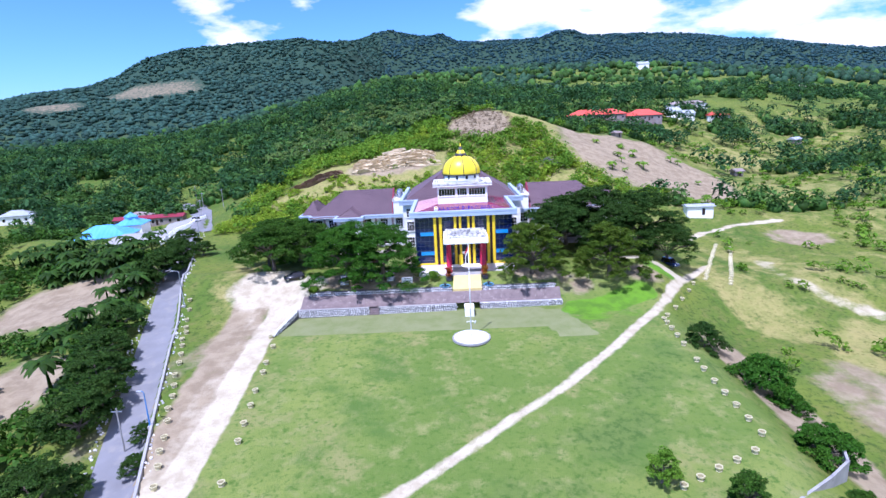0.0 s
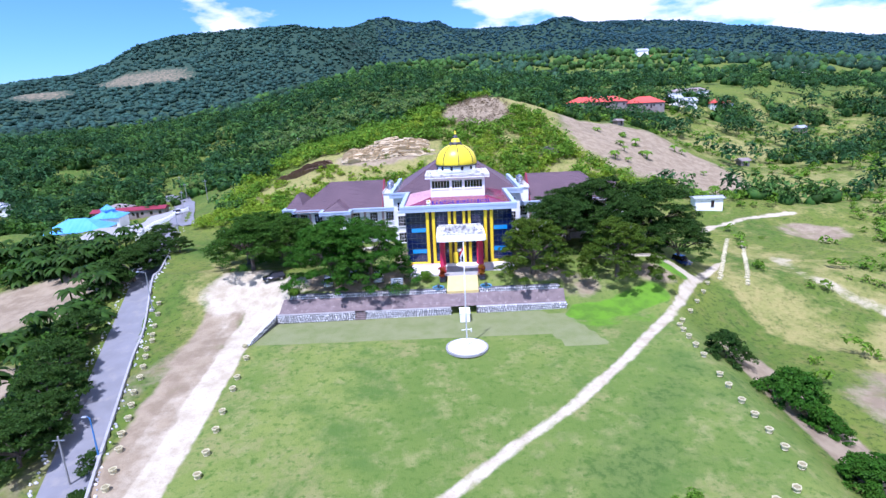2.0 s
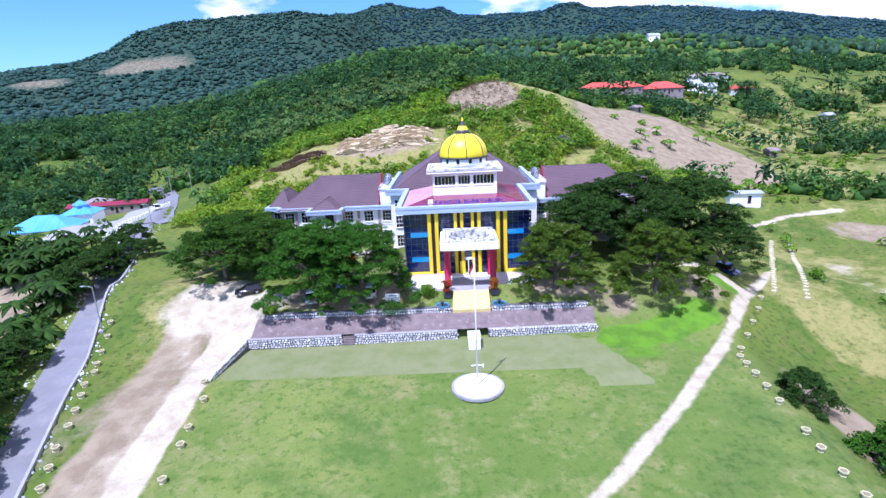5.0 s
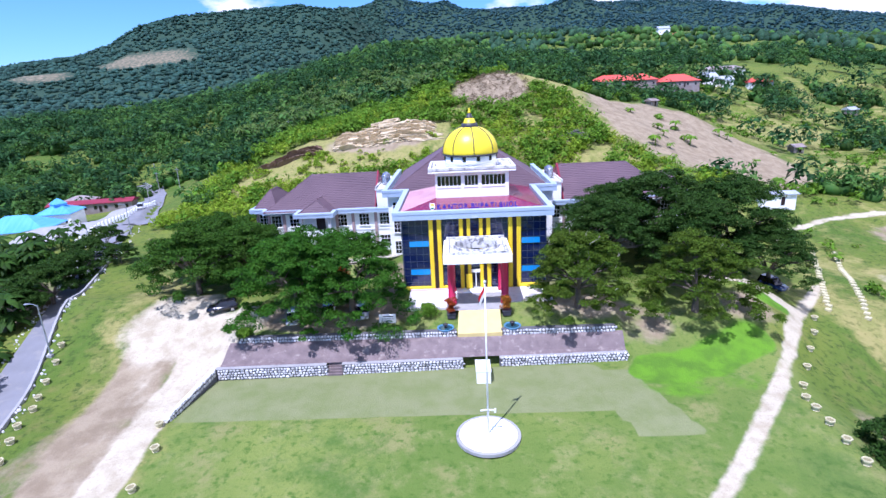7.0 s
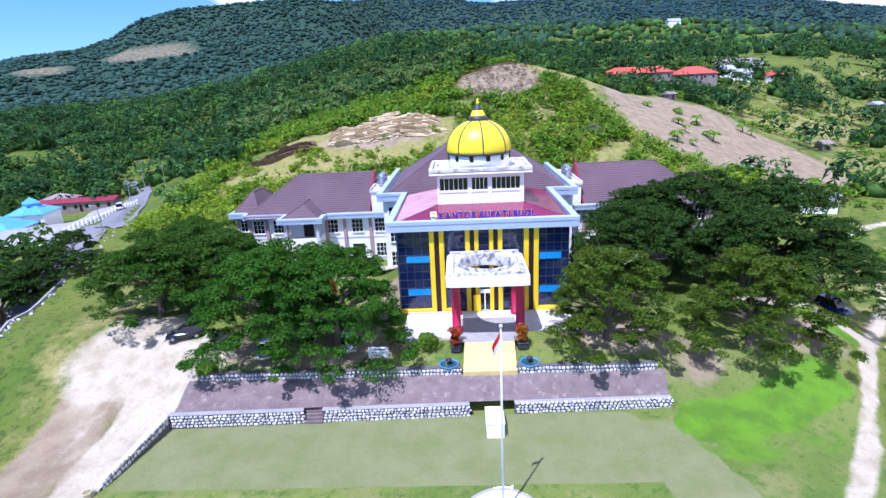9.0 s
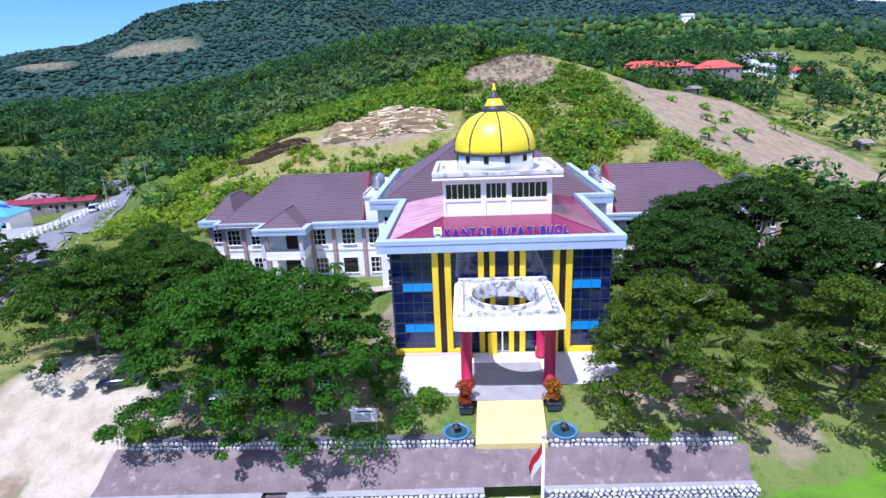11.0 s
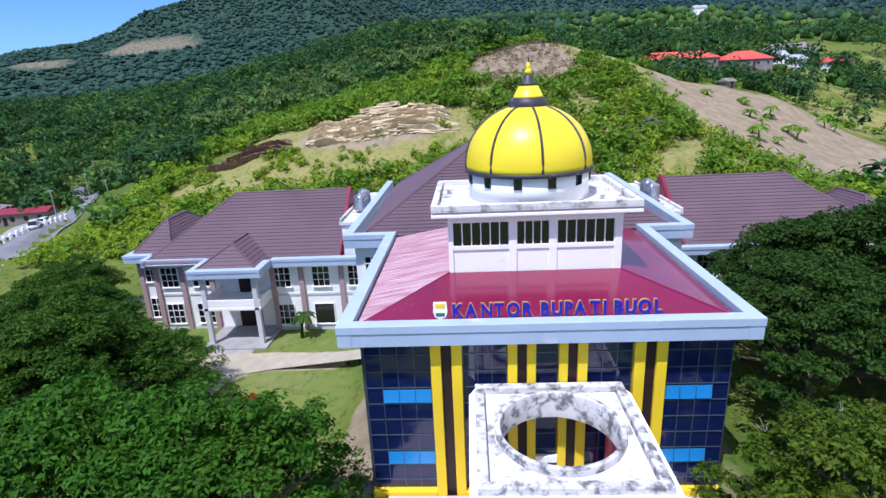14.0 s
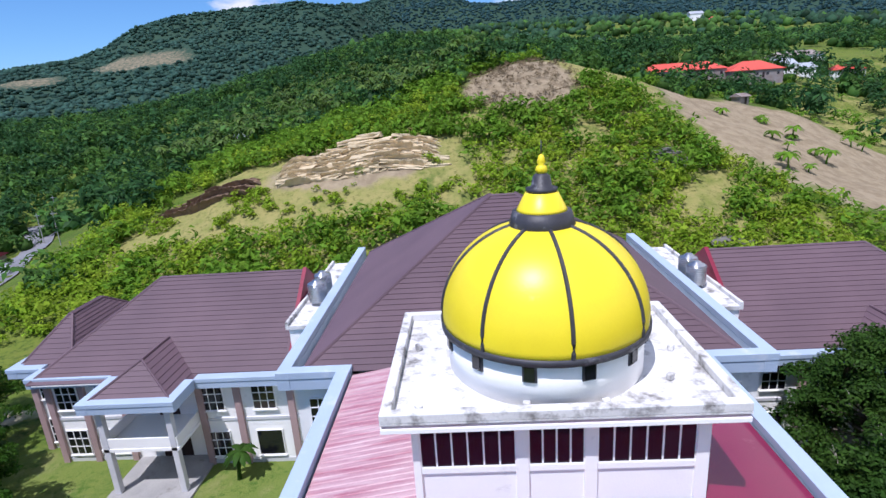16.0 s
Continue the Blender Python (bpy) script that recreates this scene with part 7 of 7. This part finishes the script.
def rock_face(name, x0, x1, y0, y1, rise, beds, seed, mat, label, tilt=0.0):
    """A cut slope whose beds stand out as broken ledges."""
    nu, nv = 130, 60
    u, v = np.meshgrid(np.linspace(0, 1, nu), np.linspace(0, 1, nv))
    x = x0 + (x1 - x0) * u
    rag = 0.55 + 0.45 * np.abs(waves(x, 0 * x, 9.0, seed))
    phase = v * beds + tilt * u + 0.8 * waves(x, 0 * x + 5, 14, seed + 1) * (0.4 + v)
    bed = np.floor(phase)
    saw = phase - bed
    block = np.sin(bed * 12.9 + np.floor(x / (2.2 + np.mod(bed, 3)) + 0.6 * np.sin(bed * 3.1)) * 7.7)
    foot = y0 + (y1 - y0) * np.clip(bed / beds, 0, 1)
    swell = np.clip(np.sin(np.pi * u) * 2.2, 0, 1) * np.clip(np.sin(np.pi * np.clip(v * 0.92 + 0.05, 0, 1)) * 2.5, 0, 1)
    y = foot - swell * (1.25 * saw * rag + 0.55 * block) + 0.15 * waves(x, y0 + 9 * v, 1.9, seed + 3)
    z = land(x, foot) - 0.8 + swell * (0.9 + rise * v + 1.05 * saw + 0.25 * block) + 0.12 * waves(x, y0 + 9 * v, 1.3, seed + 4)
    verts = np.stack([x, y, z], -1).reshape(-1, 3)
    k = (np.arange(nv - 1)[:, None] * nu + np.arange(nu - 1)[None]).reshape(-1)
    me = raw_mesh(name, verts, np.stack([k, k + 1, k + nu + 1, k + nu], -1), mat)
    return tagged(new(name, me), label, "rock face", kind="structure")


rock_face("limestone_face", -42, -6, 91, 100, 1.2, 8, 91, ROCK, "pale broken limestone beds of a hillside cut", 1.5)
rock_face("earth_cut", -66, -42, 90, 95, 0.6, 3, 97, EARTH, "low brown earth cut along the slope", 0.6)
strata("limestone_ledges", -23, 96, 16, 7.5, 2.6, 7, 5, ROCK, "pale cream limestone ledges stepping up a hillside cut", 0.95, 7)
strata("rock_outcrop", 35, 90, 6, 3, 1.2, 4, 8, GREYROCK, "weathered grey rock outcrop in the scrub", 0.8)
strata("rock_outcrop", 36, 66, 3, 3, 1.5, 4, 12, GREYROCK, "weathered grey rock outcrop behind the wing", 0.8)


# ---- houses round about ----
BLUEROOF = material("bright_blue_metal_roof", (0.08, 0.30, 0.70), 0.4, second=(0.16, 0.42, 0.78), scale=3, bump=0.05, streak=(3, 0.3, 1))
REDTILE = material("coral_red_metal_roof", (0.62, 0.085, 0.055), 0.5, second=(0.54, 0.075, 0.05), scale=4, bump=0.05)
RUST = material("rusty_sheet_roof", (0.22, 0.16, 0.14), 0.6, second=(0.30, 0.27, 0.26), scale=2)
ZINC = material("zinc_sheet_roof", (0.50, 0.53, 0.58), 0.4, second=(0.40, 0.42, 0.46), scale=2, metal=0.3)


def house(x, y, w, d, h, rise, rz, roof_mat, label, wall_mat=None, z=None, hip=True, windows=3, name="house"):
    g = land_at(x, y) if z is None else z
    t = thing(name, (x, y, g, 0, 0, rz), label, "house", "houses on the slopes")
    bm = bmesh.new()
    box(bm, -w / 2, w / 2, -d / 2, d / 2, -2.5, h, 0.02)
    part("wall", bm, wall_mat or WHITE, t)
    bm = bmesh.new()
    o = 0.5
    A = [(-w / 2 - o, -d / 2 - o, h), (w / 2 + o, -d / 2 - o, h), (w / 2 + o, d / 2 + o, h), (-w / 2 - o, d / 2 + o, h)]
    inset = min(d / 2, w / 2 - 0.3) if hip else 0.0
    R = [(-w / 2 - (0 if hip else o) + inset, 0, h + rise), (w / 2 + (0 if hip else o) - inset, 0, h + rise)]
    va = [bm.verts.new(p) for p in A]
    vb = [bm.verts.new((p[0], p[1], p[2] - 0.12)) for p in A]
    vr = [bm.verts.new(p) for p in R]
    for f in ((va[0], va[1], vr[1], vr[0]), (va[1], va[2], vr[1]), (va[2], va[3], vr[0], vr[1]), (va[3], va[0], vr[0])):
        bm.faces.new(f)
    bm.faces.new(vb[::-1])
    for i in range(4):
        j = (i + 1) % 4
        bm.faces.new((vb[i], vb[j], va[j], va[i]))
    part("roof", bm, roof_mat, t)
    for i in range(windows):
        bm = bmesh.new()
        u = -w / 2 + w * (i + 0.5) / windows
        box(bm, u - 0.5, u + 0.5, -d / 2 - 0.05, -d / 2 + 0.02, 1.0, 2.2)
        part("window", bm, WINDOW, t)
    bm = bmesh.new()
    box(bm, w * 0.12 - 0.45, w * 0.12 + 0.45, -d / 2 - 0.06, -d / 2 + 0.02, 0.0, 2.1)
    part("door", bm, BROWNBLACK, t)
    return t


house(-119, 62, 17, 12, 3.4, 3.4, 12, BLUEROOF, "white house with a bright blue hipped roof", z=-4.4)
h2 = house(-118.5, 77, 9, 9, 3.8, 2.4, 12, BLUEROOF, "small pavilion with a two-tier blue roof", z=-3.6)
bm = bmesh.new()
lathe(bm, [(2.4, 5.6), (2.2, 6.2), (2.6, 6.2), (0.1, 7.8)], 4)
part("upper_roof", bm, BLUEROOF, h2, "small upper blue roof")
house(-127, 104, 26, 6, 3.0, 1.0, 12, material("maroon_sheet_roof", (0.26, 0.03, 0.05), 0.5), "long low stall with a maroon sheet roof", RUST, z=-5.0, hip=False, windows=8)
house(-134, 108, 9, 7, 4.0, 1.6, 5, RUST, "small cream house with a rusty roof")
house(-192, 116, 12, 8, 3.4, 2.0, 20, ZINC, "white house with a grey sheet roof")
house(90, 232, 34, 12, 3.4, 3.2, -3, REDTILE, "long low house with a coral red roof", RUST, windows=8, z=27.6)
house(116.5, 226, 20, 13, 3.2, 3.6, -3, REDTILE, "low house with a coral red hipped roof", RUST, windows=5, z=26.2)
house(148, 260, 9, 8, 3.4, 2.4, 5, ZINC, "white gabled house on the slope", hip=False)
house(159, 262, 8, 7, 3.2, 2.2, 10, ZINC, "white gabled house on the slope", hip=False)
house(182, 268, 15, 9, 3.2, 2.4, 0, REDTILE, "house with a red roof on the slope")
house(170, 290, 26, 9, 3.2, 2.4, -5, RUST, "long house with a rusty brown roof")
house(256, 630, 14, 10, 6, 3, 0, ZINC, "white house high on the slope", hip=False)
house(262, 600, 9, 8, 3.4, 3, 0, REDTILE, "small red-roofed house high on the slope")
house(76.8, 58.5, 8.0, 4.2, 2.8, 0.5, -4, ZINC, "white and blue shed with a flat sheet roof", hip=False, windows=0, name="shed")
house(214, 231, 6, 5, 2.6, 1.5, 20, ZINC, "small hut on the grassy slope", RUST, hip=False, windows=1, name="hut")
house(134, 145, 4.5, 3.5, 2.2, 1.2, 10, RUST, "small hut on the grassy slope", RUST, hip=False, windows=1, name="hut")
house(-76, 163, 6, 5, 3.0, 1.6, 0, ZINC, "small white hut among the palms", hip=False, windows=1, name="hut")
house(-14, 238, 8, 5, 3.0, 1.8, 0, ZINC, "grey-roofed hut at the wood's edge", RUST, hip=False, windows=2, name="hut")
house(81, 160, 4, 3, 2.2, 1.0, 30, RUST, "thatched brown field hut", RUST, hip=False, windows=0, name="hut")
house(-84, -36, 5.5, 4.5, 2.6, 1.6, 35, ZINC, "grey-roofed shack in the thicket", RUST, hip=False, windows=1, name="hut")
house(330, 420, 16, 9, 3.6, 3, 0, RUST, "brown-roofed house on the far slope")

# apron and railing before the blue-roofed house
ob = drape("yard", [(-110, 46), (-110, 60), (-110, 80), (-116, 98)], [(-91, 48), (-94, 62), (-99, 80), (-105, 96)], 0.35, CONCRETE)
tagged(ob, "pale concrete yard beside the lane", "paving", kind="structure")
rail = thing("yard_railing", (0, 0, 0), "white and black post railing beside the lane", "railing", kind="structure")
for i in range(26):
    s = i / 25
    x, y = -89.5 - 8 * s, 42 + 48 * s
    bm = bmesh.new()
    rotated_box(bm, x, y, land_at(x, y), 0.5, 0.5, 1.5, 10, 0.04)
    part("post", bm, WHITE, rail)
bm = bmesh.new()
tube(bm, [(-89.5, 42, land_at(-89.5, 42) + 1.1), (-93.5, 66, land_at(-93.5, 66) + 1.1), (-97.5, 90, land_at(-97.5, 90) + 1.1)], [0.09, 0.09, 0.09], 6)
part("rail", bm, WHITE, rail)

# retaining wall at the lawn's far corner
pts = [(27.5, -68.0), (33.0, -64.0), (38.0, -61.0), (41.5, -58.5), (43.0, -55.5)]
bm = bmesh.new()
for (ax, ay), (bx, by) in zip(pts, pts[1:]):
    d = Vector((bx - ax, by - ay, 0))
    box(bm, 0, d.length + 0.1, -0.15, 0.15, -3.0, 0.0, 0.0, pose(ax, ay, -9.0, 0, 0, math.degrees(math.atan2(d.y, d.x))))
ob = part("retaining_wall", bm, CONCRETE, None)
tagged(ob, "grey concrete retaining wall below the lawn", "wall", kind="structure")
